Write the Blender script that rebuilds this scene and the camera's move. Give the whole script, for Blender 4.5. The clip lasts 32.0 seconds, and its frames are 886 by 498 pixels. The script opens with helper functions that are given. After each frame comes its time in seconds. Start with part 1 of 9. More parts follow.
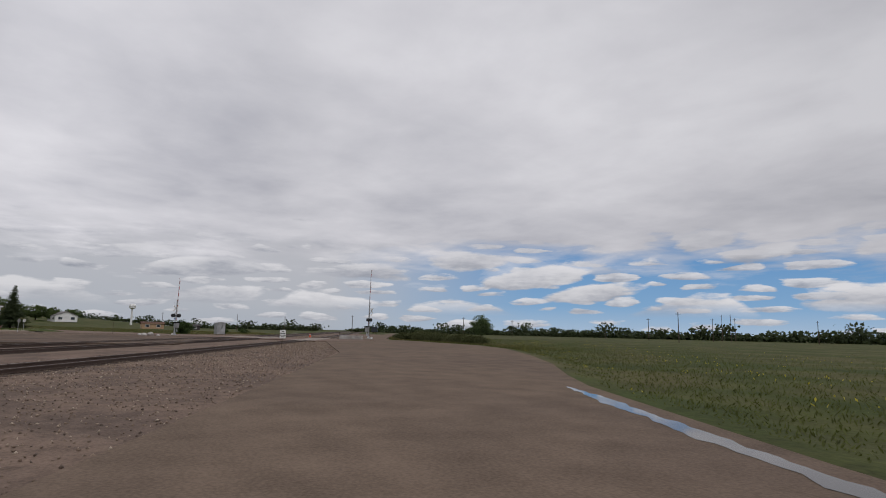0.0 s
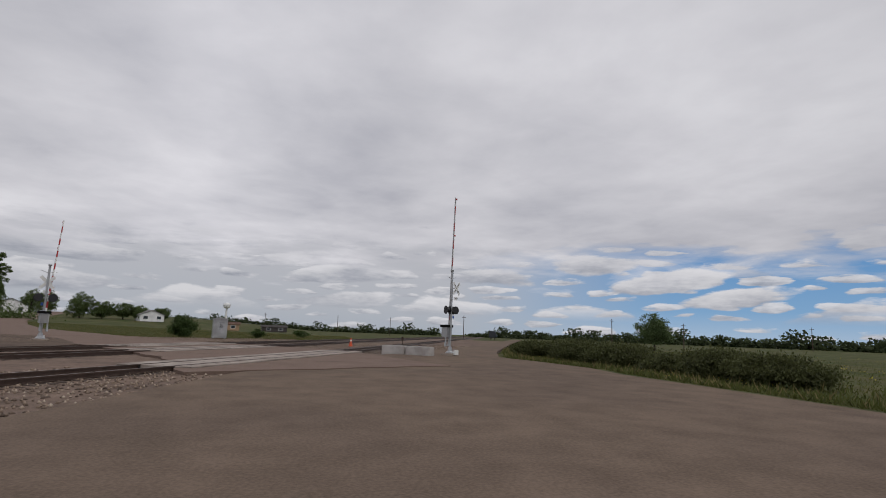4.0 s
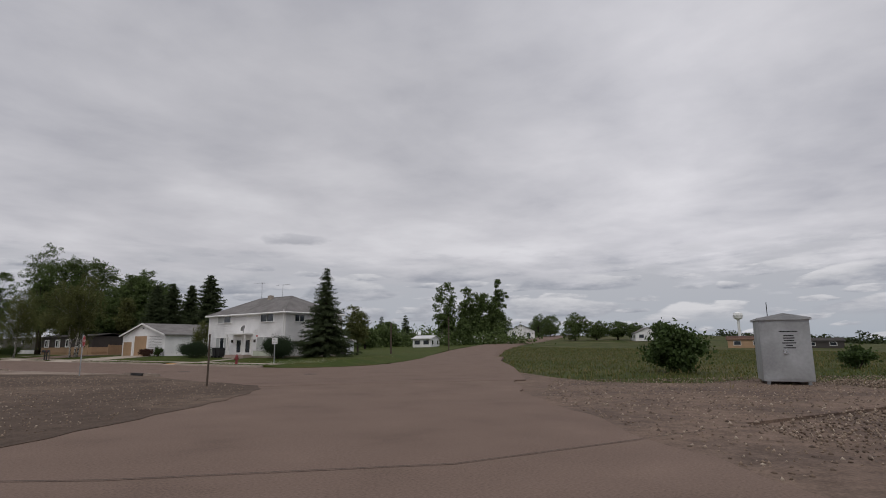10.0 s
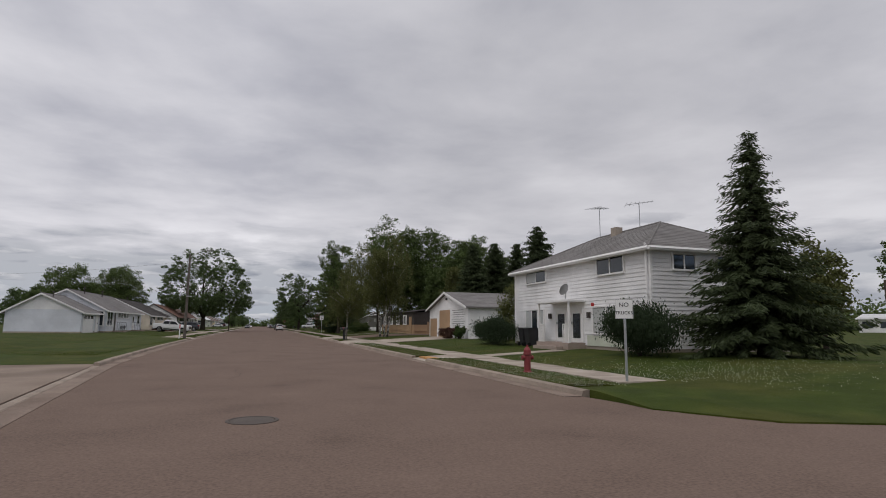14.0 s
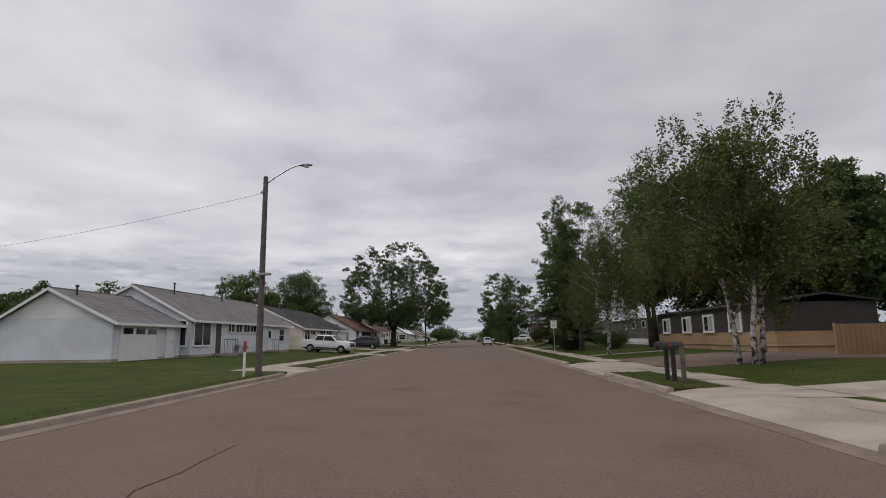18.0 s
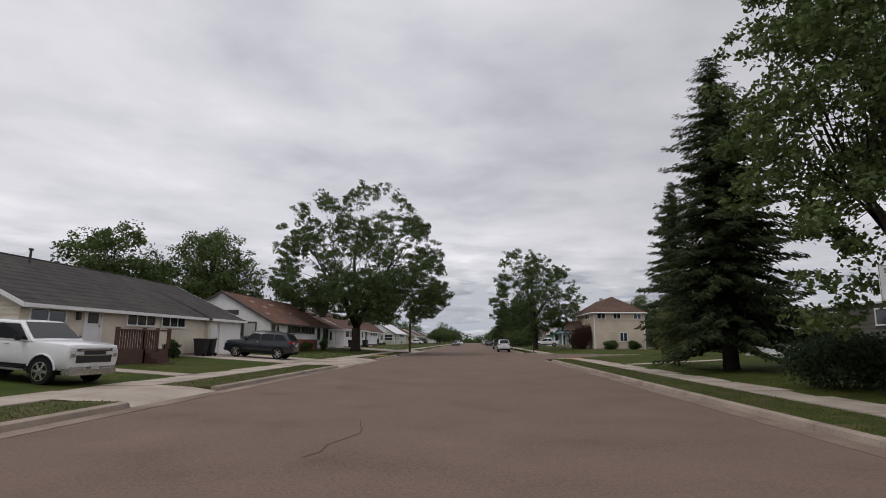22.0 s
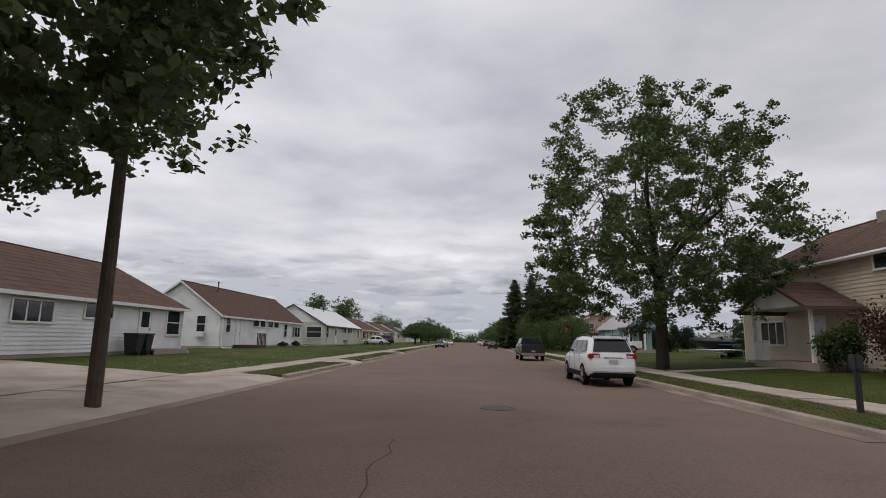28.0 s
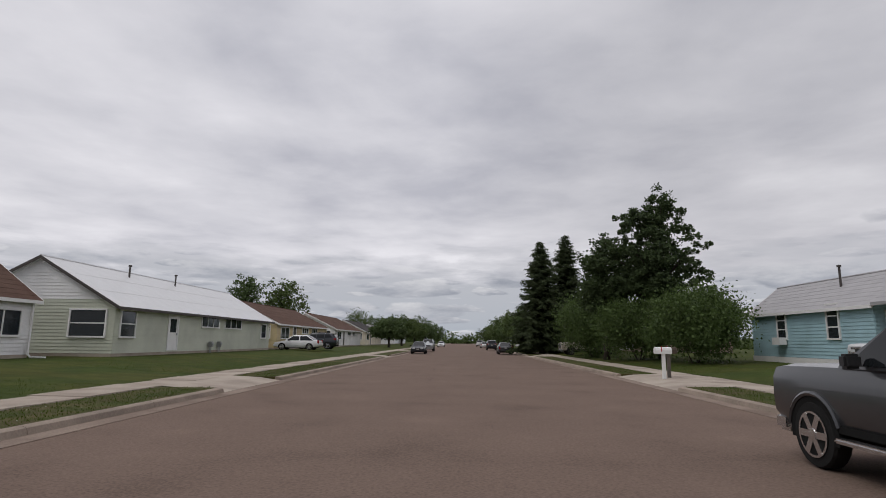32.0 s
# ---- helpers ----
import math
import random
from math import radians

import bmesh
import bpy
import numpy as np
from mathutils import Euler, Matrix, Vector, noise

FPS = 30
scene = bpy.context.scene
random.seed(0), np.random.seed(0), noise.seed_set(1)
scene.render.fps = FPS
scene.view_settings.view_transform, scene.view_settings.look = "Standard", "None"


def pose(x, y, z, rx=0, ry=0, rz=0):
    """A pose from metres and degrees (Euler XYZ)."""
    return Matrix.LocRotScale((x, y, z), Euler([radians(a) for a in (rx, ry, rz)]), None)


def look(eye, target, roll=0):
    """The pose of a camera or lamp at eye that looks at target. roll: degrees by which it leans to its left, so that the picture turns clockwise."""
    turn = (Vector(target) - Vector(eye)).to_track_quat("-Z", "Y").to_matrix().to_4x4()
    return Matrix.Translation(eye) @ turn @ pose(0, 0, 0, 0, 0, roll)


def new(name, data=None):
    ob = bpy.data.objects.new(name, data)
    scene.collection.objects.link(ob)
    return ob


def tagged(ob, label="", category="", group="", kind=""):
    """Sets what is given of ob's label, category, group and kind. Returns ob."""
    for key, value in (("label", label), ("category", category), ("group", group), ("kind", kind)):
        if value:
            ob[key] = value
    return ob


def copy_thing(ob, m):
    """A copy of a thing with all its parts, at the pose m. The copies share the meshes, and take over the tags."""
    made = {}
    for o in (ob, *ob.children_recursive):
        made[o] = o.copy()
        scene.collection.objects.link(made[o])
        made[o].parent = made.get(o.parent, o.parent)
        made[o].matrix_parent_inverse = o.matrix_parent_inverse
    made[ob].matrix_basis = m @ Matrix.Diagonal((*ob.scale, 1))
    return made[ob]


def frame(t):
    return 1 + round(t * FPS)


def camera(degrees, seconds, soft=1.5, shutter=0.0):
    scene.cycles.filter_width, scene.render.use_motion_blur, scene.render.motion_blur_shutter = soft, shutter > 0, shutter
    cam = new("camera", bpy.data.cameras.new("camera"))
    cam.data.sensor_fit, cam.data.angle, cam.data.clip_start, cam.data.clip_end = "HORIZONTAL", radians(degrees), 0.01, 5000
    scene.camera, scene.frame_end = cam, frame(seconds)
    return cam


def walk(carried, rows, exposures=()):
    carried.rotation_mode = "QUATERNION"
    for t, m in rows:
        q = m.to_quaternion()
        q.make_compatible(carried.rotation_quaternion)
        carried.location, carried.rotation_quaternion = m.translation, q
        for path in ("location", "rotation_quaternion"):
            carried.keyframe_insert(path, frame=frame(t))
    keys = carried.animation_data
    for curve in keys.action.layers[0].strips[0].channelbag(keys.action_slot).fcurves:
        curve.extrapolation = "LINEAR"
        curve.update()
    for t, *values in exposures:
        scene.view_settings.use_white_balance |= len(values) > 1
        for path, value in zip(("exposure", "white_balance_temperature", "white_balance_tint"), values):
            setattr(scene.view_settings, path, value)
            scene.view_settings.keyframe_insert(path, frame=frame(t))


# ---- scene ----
cam = camera(77.48, 32.0, soft=0.95)
PATH = [
    (0.0, -131.589, -55.608, 1.640, -115.621, 8.535, 1.202),
    (0.5, -124.421, -58.990, 1.648, -115.557, 8.561, 1.354),
    (1.0, -117.251, -62.310, 1.651, -115.238, 8.335, 1.528),
    (1.5, -110.085, -65.429, 1.626, -114.614, 8.328, 1.637),
    (2.0, -102.926, -68.265, 1.595, -113.632, 8.384, 1.762),
    (2.5, -95.756, -71.002, 1.603, -112.311, 8.354, 1.980),
    (4.5, -68.626, -79.369, 1.642, -98.521, 8.854, 2.042),
    (5.0, -62.747, -79.977, 1.650, -94.413, 8.840, 2.285),
    (5.5, -57.298, -79.908, 1.672, -90.501, 8.765, 2.556),
    (6.0, -52.155, -79.798, 1.667, -85.880, 8.636, 2.194),
    (6.5, -47.479, -79.859, 1.610, -80.508, 8.628, 1.165),
    (7.0, -42.549, -78.455, 1.554, -75.203, 8.482, 0.304),
    (7.5, -38.305, -76.988, 1.587, -70.330, 8.942, 0.049),
    (8.0, -34.374, -75.335, 1.625, -65.680, 8.941, -0.184),
    (8.5, -30.723, -73.402, 1.632, -61.632, 9.285, 0.254),
    (9.0, -27.373, -71.489, 1.659, -58.385, 9.154, 0.145),
    (9.5, -24.248, -69.451, 1.650, -56.004, 9.498, -0.235),
    (10.0, -21.173, -67.518, 1.651, -54.335, 9.891, -0.461),
    (10.5, -17.927, -65.305, 1.642, -53.033, 9.211, -0.315),
    (11.0, -14.780, -62.986, 1.626, -51.763, 8.927, -0.567),
    (11.5, -11.678, -60.145, 1.633, -49.444, 9.736, -1.142),
    (12.0, -8.409, -56.566, 1.663, -45.531, 9.927, -1.027),
    (12.5, -5.476, -52.527, 1.669, -40.153, 9.492, -0.367),
    (13.0, -3.186, -48.477, 1.641, -33.216, 9.134, 0.225),
    (13.5, -1.304, -44.606, 1.604, -25.429, 8.344, 0.591),
    (14.0, -0.207, -40.815, 1.621, -18.144, 7.972, 0.471),
    (14.5, 0.311, -36.743, 1.631, -12.404, 7.631, 0.269),
    (15.0, 0.506, -32.802, 1.635, -8.100, 7.959, -0.147),
    (15.5, 0.771, -28.067, 1.610, -4.988, 8.720, -0.324),
    (17.5, 1.692, -6.806, 1.625, 2.023, 9.261, -0.705),
    (18.0, 1.595, -1.375, 1.625, 2.768, 9.229, -0.761),
    (18.5, 1.460, 4.004, 1.622, 3.298, 9.253, -0.716),
    (19.0, 1.263, 9.275, 1.629, 3.816, 9.209, -0.623),
    (19.5, 1.038, 14.444, 1.538, 3.760, 9.132, -0.579),
    (20.0, 0.946, 19.589, 1.502, 3.519, 9.194, -0.413),
    (20.5, 0.928, 24.736, 1.590, 3.244, 9.259, -0.238),
    (21.0, 0.939, 29.853, 1.622, 3.298, 9.386, -0.036),
    (21.5, 0.941, 34.881, 1.595, 3.237, 9.353, 0.103),
    (22.0, 0.874, 39.791, 1.600, 3.357, 9.445, 0.427),
    (22.5, 0.775, 44.709, 1.614, 3.393, 9.366, 0.445),
    (23.0, 0.584, 49.710, 1.639, 3.504, 9.259, 0.522),
    (23.5, 0.330, 54.779, 1.640, 3.330, 9.402, 0.547),
    (24.0, 0.084, 59.932, 1.616, 3.013, 9.243, 0.629),
    (24.5, -0.073, 65.175, 1.627, 2.627, 9.152, 0.635),
    (25.0, -0.104, 70.495, 1.627, 2.351, 9.186, 0.740),
    (25.5, -0.018, 75.857, 1.631, 2.186, 9.235, 0.847),
    (26.0, 0.138, 81.229, 1.616, 2.135, 9.267, 1.014),
    (26.5, 0.304, 86.583, 1.611, 2.302, 9.051, 1.146),
    (28.5, -0.270, 108.294, 1.596, 2.508, 9.498, 1.045),
    (29.0, -0.190, 113.828, 1.554, 2.403, 9.587, 1.133),
    (29.5, -0.088, 119.398, 1.587, 2.296, 9.467, 1.102),
    (30.0, -0.029, 124.982, 1.565, 2.283, 9.464, 1.107),
    (30.5, -0.041, 130.544, 1.530, 2.248, 9.515, 0.982),
    (31.0, -0.081, 136.075, 1.543, 2.109, 9.479, 0.873),
    (31.5, -0.109, 141.539, 1.535, 1.989, 9.403, 0.668),
    (32.0, -0.145, 146.942, 1.580, 1.981, 9.462, 0.637),
]
walk(cam, [(t, pose(x, y, z, 90 + p, 0, w) @ pose(0, 0, 0, 0, 0, r)) for t, x, y, z, w, p, r in PATH],
     [(0.0, -0.20), (3.0, -0.21), (6.0, -0.28), (8.0, -0.30), (10.0, -0.24), (12.0, -0.18), (14.0, -0.17), (16.0, -0.16), (20.0, -0.08), (24.0, 0.0), (28.0, -0.02), (32.0, -0.11)])

# ---- light ----
LIGHT = True
world = bpy.data.worlds.new("sky")
scene.world = world
world.use_nodes = True
wn, wl = world.node_tree.nodes, world.node_tree.links
wn.clear()


def wnode(kind, **kw):
    n = wn.new(kind)
    for k, v in kw.items():
        if k == "op":
            n.operation = v
        else:
            n.inputs[k].default_value = v
    return n


def wmath(op, a, b=None, clamp=False):
    n = wn.new("ShaderNodeMath")
    n.operation, n.use_clamp = op, clamp
    for i, v in enumerate((a, b)):
        if v is None:
            continue
        if isinstance(v, (int, float)):
            n.inputs[i].default_value = v
        else:
            wl.new(v, n.inputs[i])
    return n.outputs[0]


sky = wn.new("ShaderNodeTexSky")
sky.sky_type = "NISHITA"
sky.sun_disc = False
sky.sun_elevation, sky.sun_rotation = radians(53), radians(234)
tc = wn.new("ShaderNodeTexCoord")
sep = wn.new("ShaderNodeSeparateXYZ")
wl.new(tc.outputs["Generated"], sep.inputs[0])
# clouds lie on a flat layer: direction over height
zc = wmath("MAXIMUM", sep.outputs[2], 0.0)
den = wmath("ADD", zc, 0.07)
cx, cy = wmath("DIVIDE", sep.outputs[0], den), wmath("DIVIDE", sep.outputs[1], den)
comb = wn.new("ShaderNodeCombineXYZ")
wl.new(cx, comb.inputs[0])
wl.new(cy, comb.inputs[1])


def wnoise(scale, detail, rough, dist=0.0, off=(0, 0, 0), vec=None):
    m = wn.new("ShaderNodeMapping")
    m.inputs["Location"].default_value = off
    wl.new(vec or comb.outputs[0], m.inputs[0])
    n = wnode("ShaderNodeTexNoise", Scale=scale, Detail=detail, Roughness=rough, Distortion=dist)
    wl.new(m.outputs[0], n.inputs["Vector"])
    return n.outputs["Fac"]


def wramp(fac, stops):
    r = wn.new("ShaderNodeValToRGB")
    while len(r.color_ramp.elements) < len(stops):
        r.color_ramp.elements.new(0.5)
    for e, (p, c) in zip(r.color_ramp.elements, stops):
        e.position, e.color = p, (*c, 1)
    wl.new(fac, r.inputs[0])
    return r.outputs[0]


def wmix(fac, a, b):
    m = wn.new("ShaderNodeMix")
    m.data_type = "RGBA"
    for sock, v in ((m.inputs[0], fac), (m.inputs[6], a), (m.inputs[7], b)):
        if isinstance(v, (int, float)):
            sock.default_value = v
        elif isinstance(v, tuple):
            sock.default_value = (*v, 1)
        else:
            wl.new(v, sock)
    return m.outputs[2]


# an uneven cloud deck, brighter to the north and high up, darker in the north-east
broad = wnoise(0.36, 5, 0.5, 0.15, (3.1, 1.7, 0))
fine = wnoise(1.3, 6, 0.55, 0.2, (0.4, 5.2, 0))
streak = wnoise(2.3, 5, 0.55, 0.3, (7.4, 2.2, 0))
layer = wmath("ADD", wmath("MULTIPLY", broad, 0.60), wmath("ADD", wmath("MULTIPLY", fine, 0.28), wmath("MULTIPLY", streak, 0.12)))
layer = wmath("ADD", 0.5, wmath("MULTIPLY", wmath("SUBTRACT", layer, 0.5), 1.55))
grey = wramp(layer, [(0.30, (0.47, 0.47, 0.51)), (0.42, (0.60, 0.595, 0.625)), (0.54, (0.71, 0.70, 0.725)), (0.68, (0.84, 0.83, 0.85))])
flat = wmath("SQRT", wmath("ADD", wmath("MULTIPLY", sep.outputs[0], sep.outputs[0]), wmath("MULTIPLY", sep.outputs[1], sep.outputs[1])))
flat = wmath("MAXIMUM", flat, 0.001)


def toward(compass):
    """Cosine of the angle along the horizon from a compass bearing."""
    k = radians(compass)
    return wmath("DIVIDE", wmath("ADD", wmath("MULTIPLY", sep.outputs[0], math.sin(k)), wmath("MULTIPLY", sep.outputs[1], math.cos(k))), flat)


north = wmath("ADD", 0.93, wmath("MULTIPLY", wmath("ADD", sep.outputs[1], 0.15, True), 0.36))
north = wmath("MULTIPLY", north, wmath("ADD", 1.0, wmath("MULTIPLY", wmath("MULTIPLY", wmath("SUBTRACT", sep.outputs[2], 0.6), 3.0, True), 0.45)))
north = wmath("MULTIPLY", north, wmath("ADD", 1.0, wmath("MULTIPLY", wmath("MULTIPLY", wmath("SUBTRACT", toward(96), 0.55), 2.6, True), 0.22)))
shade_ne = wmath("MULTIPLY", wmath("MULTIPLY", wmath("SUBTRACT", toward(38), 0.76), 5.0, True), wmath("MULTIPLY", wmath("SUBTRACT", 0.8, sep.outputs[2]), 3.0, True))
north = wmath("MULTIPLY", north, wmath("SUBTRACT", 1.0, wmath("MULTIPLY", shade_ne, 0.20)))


def scaled(col, fac):
    n = wn.new("ShaderNodeVectorMath")
    n.operation = "SCALE"
    wl.new(col, n.inputs[0])
    wl.new(fac, n.inputs["Scale"])
    return n.outputs[0]


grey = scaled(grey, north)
az = wmath("ARCTAN2", sep.outputs[1], sep.outputs[0])


def heaps(ku, kv, size, sharp, off, ragged=0.55):
    """Heaped clouds with flat bases: how dense, how sunlit, and a chance for each."""
    c = wn.new("ShaderNodeCombineXYZ")
    wl.new(wmath("MULTIPLY", az, ku), c.inputs[0])
    wl.new(wmath("MULTIPLY", sep.outputs[2], kv), c.inputs[1])
    c.inputs[2].default_value = off
    puff = wnoise(2.1, 7, 0.6, 0.0, (off, 0.3, 0), c.outputs[0])
    v = wn.new("ShaderNodeTexVoronoi")
    v.voronoi_dimensions, v.inputs["Scale"].default_value, v.inputs["Randomness"].default_value = "2D", 1.0, 0.85
    m = wn.new("ShaderNodeMapping")
    m.inputs["Location"].default_value = (off, off * 0.7, 0)
    wl.new(c.outputs[0], m.inputs[0])
    wl.new(m.outputs[0], v.inputs["Vector"])
    d = wn.new("ShaderNodeVectorMath")
    d.operation = "SUBTRACT"
    wl.new(m.outputs[0], d.inputs[0])
    wl.new(v.outputs["Position"], d.inputs[1])
    ds = wn.new("ShaderNodeSeparateXYZ")
    wl.new(d.outputs[0], ds.inputs[0])
    du, dv = ds.outputs[0], ds.outputs[1]
    low_ = wmath("MAXIMUM", wmath("MULTIPLY", dv, -2.6), 0.0)
    dist = wmath("SQRT", wmath("ADD", wmath("MULTIPLY", du, du), wmath("ADD", wmath("POWER", wmath("MAXIMUM", dv, 0.0), 2.0), wmath("MULTIPLY", low_, low_))))
    chance = wn.new("ShaderNodeSeparateXYZ")
    wl.new(v.outputs["Color"], chance.inputs[0])
    rim = wn.new("ShaderNodeTexVoronoi")
    rim.feature = "DISTANCE_TO_EDGE"
    rim.voronoi_dimensions, rim.inputs["Scale"].default_value, rim.inputs["Randomness"].default_value = "2D", 1.0, 0.85
    wl.new(m.outputs[0], rim.inputs["Vector"])
    near_rim = wmath("MULTIPLY", wmath("MAXIMUM", wmath("SUBTRACT", 0.22, rim.outputs["Distance"]), 0.0), 2.6)
    big = wmath("ADD", size, wmath("MULTIPLY", wmath("SUBTRACT", chance.outputs[0], 0.5), 0.45))
    dens = wmath("ADD", wmath("SUBTRACT", wmath("SUBTRACT", big, dist), near_rim), wmath("MULTIPLY", wmath("SUBTRACT", puff, 0.5), ragged * 2))
    mask = wmath("MULTIPLY", dens, sharp, True)
    lit = wmath("ADD", wmath("ADD", 0.46, wmath("MULTIPLY", dv, 0.75)), wmath("MULTIPLY", wmath("SUBTRACT", puff, 0.5), 1.5))
    return mask, lit, chance.outputs[1]


# rows of heaped clouds above the horizon, smaller the farther off
near_m, near_l, near_c = heaps(4.8, 17.0, 0.64, 5.0, 3.7, 0.6)
far_m, far_l, far_c = heaps(11.0, 46.0, 0.52, 4.5, 8.1)
bright = [(0.16, (0.40, 0.42, 0.47)), (0.38, (0.56, 0.57, 0.61)), (0.58, (0.74, 0.74, 0.76)), (0.85, (0.90, 0.89, 0.90))]
dull = [(0.16, (0.36, 0.38, 0.43)), (0.42, (0.50, 0.515, 0.555)), (0.66, (0.66, 0.665, 0.69)), (0.95, (0.80, 0.80, 0.81))]
# open blue towards the east-south-east
ex, ey = math.cos(radians(-58)), math.sin(radians(-58))
east = wmath("ADD", wmath("MULTIPLY", sep.outputs[0], ex), wmath("MULTIPLY", sep.outputs[1], ey))
sunny = wmath("MULTIPLY", wmath("ADD", east, 0.30), 0.9, True)
east = wmath("MULTIPLY", wmath("SUBTRACT", east, 0.72), 5.0, True)
blue = wmix(1.0, sky.outputs[0], (0.085, 0.27, 0.62))
pale = wramp(wmath("MULTIPLY", zc, 6.0), [(0.0, (0.50, 0.545, 0.60)), (0.25, (0.56, 0.585, 0.625)), (0.8, (0.62, 0.625, 0.655))])
open_ = wramp(wmath("MULTIPLY", zc, 6.0), [(0.0, (0.50, 0.64, 0.79)), (0.30, (0.27, 0.48, 0.74)), (0.9, (0.14, 0.34, 0.66))])
gap = wmix(east, pale, open_)
low = wmix(wmath("MULTIPLY", far_m, 0.92), gap, wmix(sunny, wramp(far_l, dull), wramp(far_l, bright)))
rise_ = wmath("MULTIPLY", wmath("SUBTRACT", sep.outputs[2], 0.030), 40.0, True)
low = wmix(wmath("MULTIPLY", near_m, rise_), low, wmix(sunny, wramp(near_l, dull), wramp(near_l, bright)))
edge = wmath("ADD", zc, wmath("MULTIPLY", wmath("SUBTRACT", fine, 0.5), 0.17))
up = wmath("MULTIPLY", wmath("SUBTRACT", edge, 0.100), 16.0, True)
cloud = wmix(up, low, grey)
# a few dark scraps of cloud under the deck
scrap_m, scrap_l, scrap_c = heaps(5.0, 15.0, 0.16, 6.0, 1.3, 0.42)
few = wmath("MULTIPLY", wmath("SUBTRACT", scrap_c, 0.55), 20.0, True)
level = wmath("MULTIPLY", wmath("MULTIPLY", wmath("SUBTRACT", sep.outputs[2], 0.07), 30.0, True), wmath("MULTIPLY", wmath("SUBTRACT", 0.24, sep.outputs[2]), 14.0, True))
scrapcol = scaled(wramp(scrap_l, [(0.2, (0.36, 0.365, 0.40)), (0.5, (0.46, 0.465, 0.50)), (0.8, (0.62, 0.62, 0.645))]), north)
cloud = wmix(wmath("MULTIPLY", wmath("MULTIPLY", scrap_m, 0.75), wmath("MULTIPLY", few, level)), cloud, scrapcol)
total = wmix(0.04, cloud, blue)
tint = wn.new("ShaderNodeMix")
tint.data_type, tint.blend_type = "RGBA", "MULTIPLY"
tint.inputs[0].default_value = 1.0
wl.new(total, tint.inputs[6])
tint.inputs[7].default_value = (0.99, 0.985, 0.998, 1)
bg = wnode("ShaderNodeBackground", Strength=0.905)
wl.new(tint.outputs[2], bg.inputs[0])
wout = wn.new("ShaderNodeOutputWorld")
wl.new(bg.outputs[0], wout.inputs[0])
sun = new("sun", bpy.data.lights.new("sun", "SUN"))
sun.data.energy, sun.data.angle, sun.data.color = 0.9, radians(25), (1.0, 0.97, 0.92)
sun.matrix_world = look((0, 0, 50), (30, 22, 0))


# ---- materials ----
MATS = {}


def mat(name, base, rough=0.85, metal=0.0, var=0.25, scale=2.0, fine=30.0, bump=0.15, second=None, mixscale=0.4, trans=0.0, spec=None, rand=0.0, coat=0.0):
    """A surface with broad patches, fine grain and relief; second: a stain colour laid in patches."""
    if name in MATS:
        return MATS[name]
    m = bpy.data.materials.new(name)
    m.use_nodes = True
    n, l = m.node_tree.nodes, m.node_tree.links
    b = n["Principled BSDF"]
    b.inputs["Roughness"].default_value, b.inputs["Metallic"].default_value = rough, metal
    if trans:
        b.inputs["Transmission Weight"].default_value = trans
    if coat:
        b.inputs["Coat Weight"].default_value = coat
        b.inputs["Coat Roughness"].default_value = 0.06
    if spec is None and rough >= 0.85 and not metal:
        spec = 0.12
    if spec is not None:
        b.inputs["Specular IOR Level"].default_value = spec
    geo = n.new("ShaderNodeNewGeometry")
    n1, n2 = n.new("ShaderNodeTexNoise"), n.new("ShaderNodeTexNoise")
    for t, s in ((n1, scale), (n2, fine)):
        t.inputs["Scale"].default_value = s
        t.inputs["Detail"].default_value = 5
        l.new(geo.outputs["Position"], t.inputs["Vector"])
    add = n.new("ShaderNodeMath")
    add.operation = "ADD"
    l.new(n1.outputs["Fac"], add.inputs[0])
    l.new(n2.outputs["Fac"], add.inputs[1])
    last = add.outputs[0]
    if rand:
        oi = n.new("ShaderNodeObjectInfo")
        k = n.new("ShaderNodeMath")
        k.operation = "MULTIPLY_ADD"
        l.new(oi.outputs["Random"], k.inputs[0])
        k.inputs[1].default_value = rand
        l.new(last, k.inputs[2])
        last = k.outputs[0]
    mp = n.new("ShaderNodeMapRange")
    l.new(last, mp.inputs[0])
    mp.inputs[1].default_value, mp.inputs[2].default_value = 0.6, 1.4 + rand
    mp.inputs[3].default_value, mp.inputs[4].default_value = 1 - var, 1 + var
    col = n.new("ShaderNodeMix")
    col.data_type, col.blend_type = "RGBA", "MULTIPLY"
    col.inputs[0].default_value = 1
    if second:
        n3 = n.new("ShaderNodeTexNoise")
        n3.inputs["Scale"].default_value, n3.inputs["Detail"].default_value = mixscale, 6
        l.new(geo.outputs["Position"], n3.inputs["Vector"])
        r = n.new("ShaderNodeValToRGB")
        r.color_ramp.elements[0].position, r.color_ramp.elements[1].position = 0.42, 0.62
        r.color_ramp.elements[0].color, r.color_ramp.elements[1].color = (*base, 1), (*second, 1)
        l.new(n3.outputs["Fac"], r.inputs[0])
        l.new(r.outputs[0], col.inputs[6])
    else:
        col.inputs[6].default_value = (*base, 1)
    l.new(mp.outputs[0], col.inputs[7])
    l.new(col.outputs[2], b.inputs["Base Color"])
    if bump:
        bp = n.new("ShaderNodeBump")
        bp.inputs["Strength"].default_value, bp.inputs["Distance"].default_value = bump, 0.02
        l.new(n2.outputs["Fac"], bp.inputs["Height"])
        l.new(bp.outputs[0], b.inputs["Normal"])
    MATS[name] = m
    return m


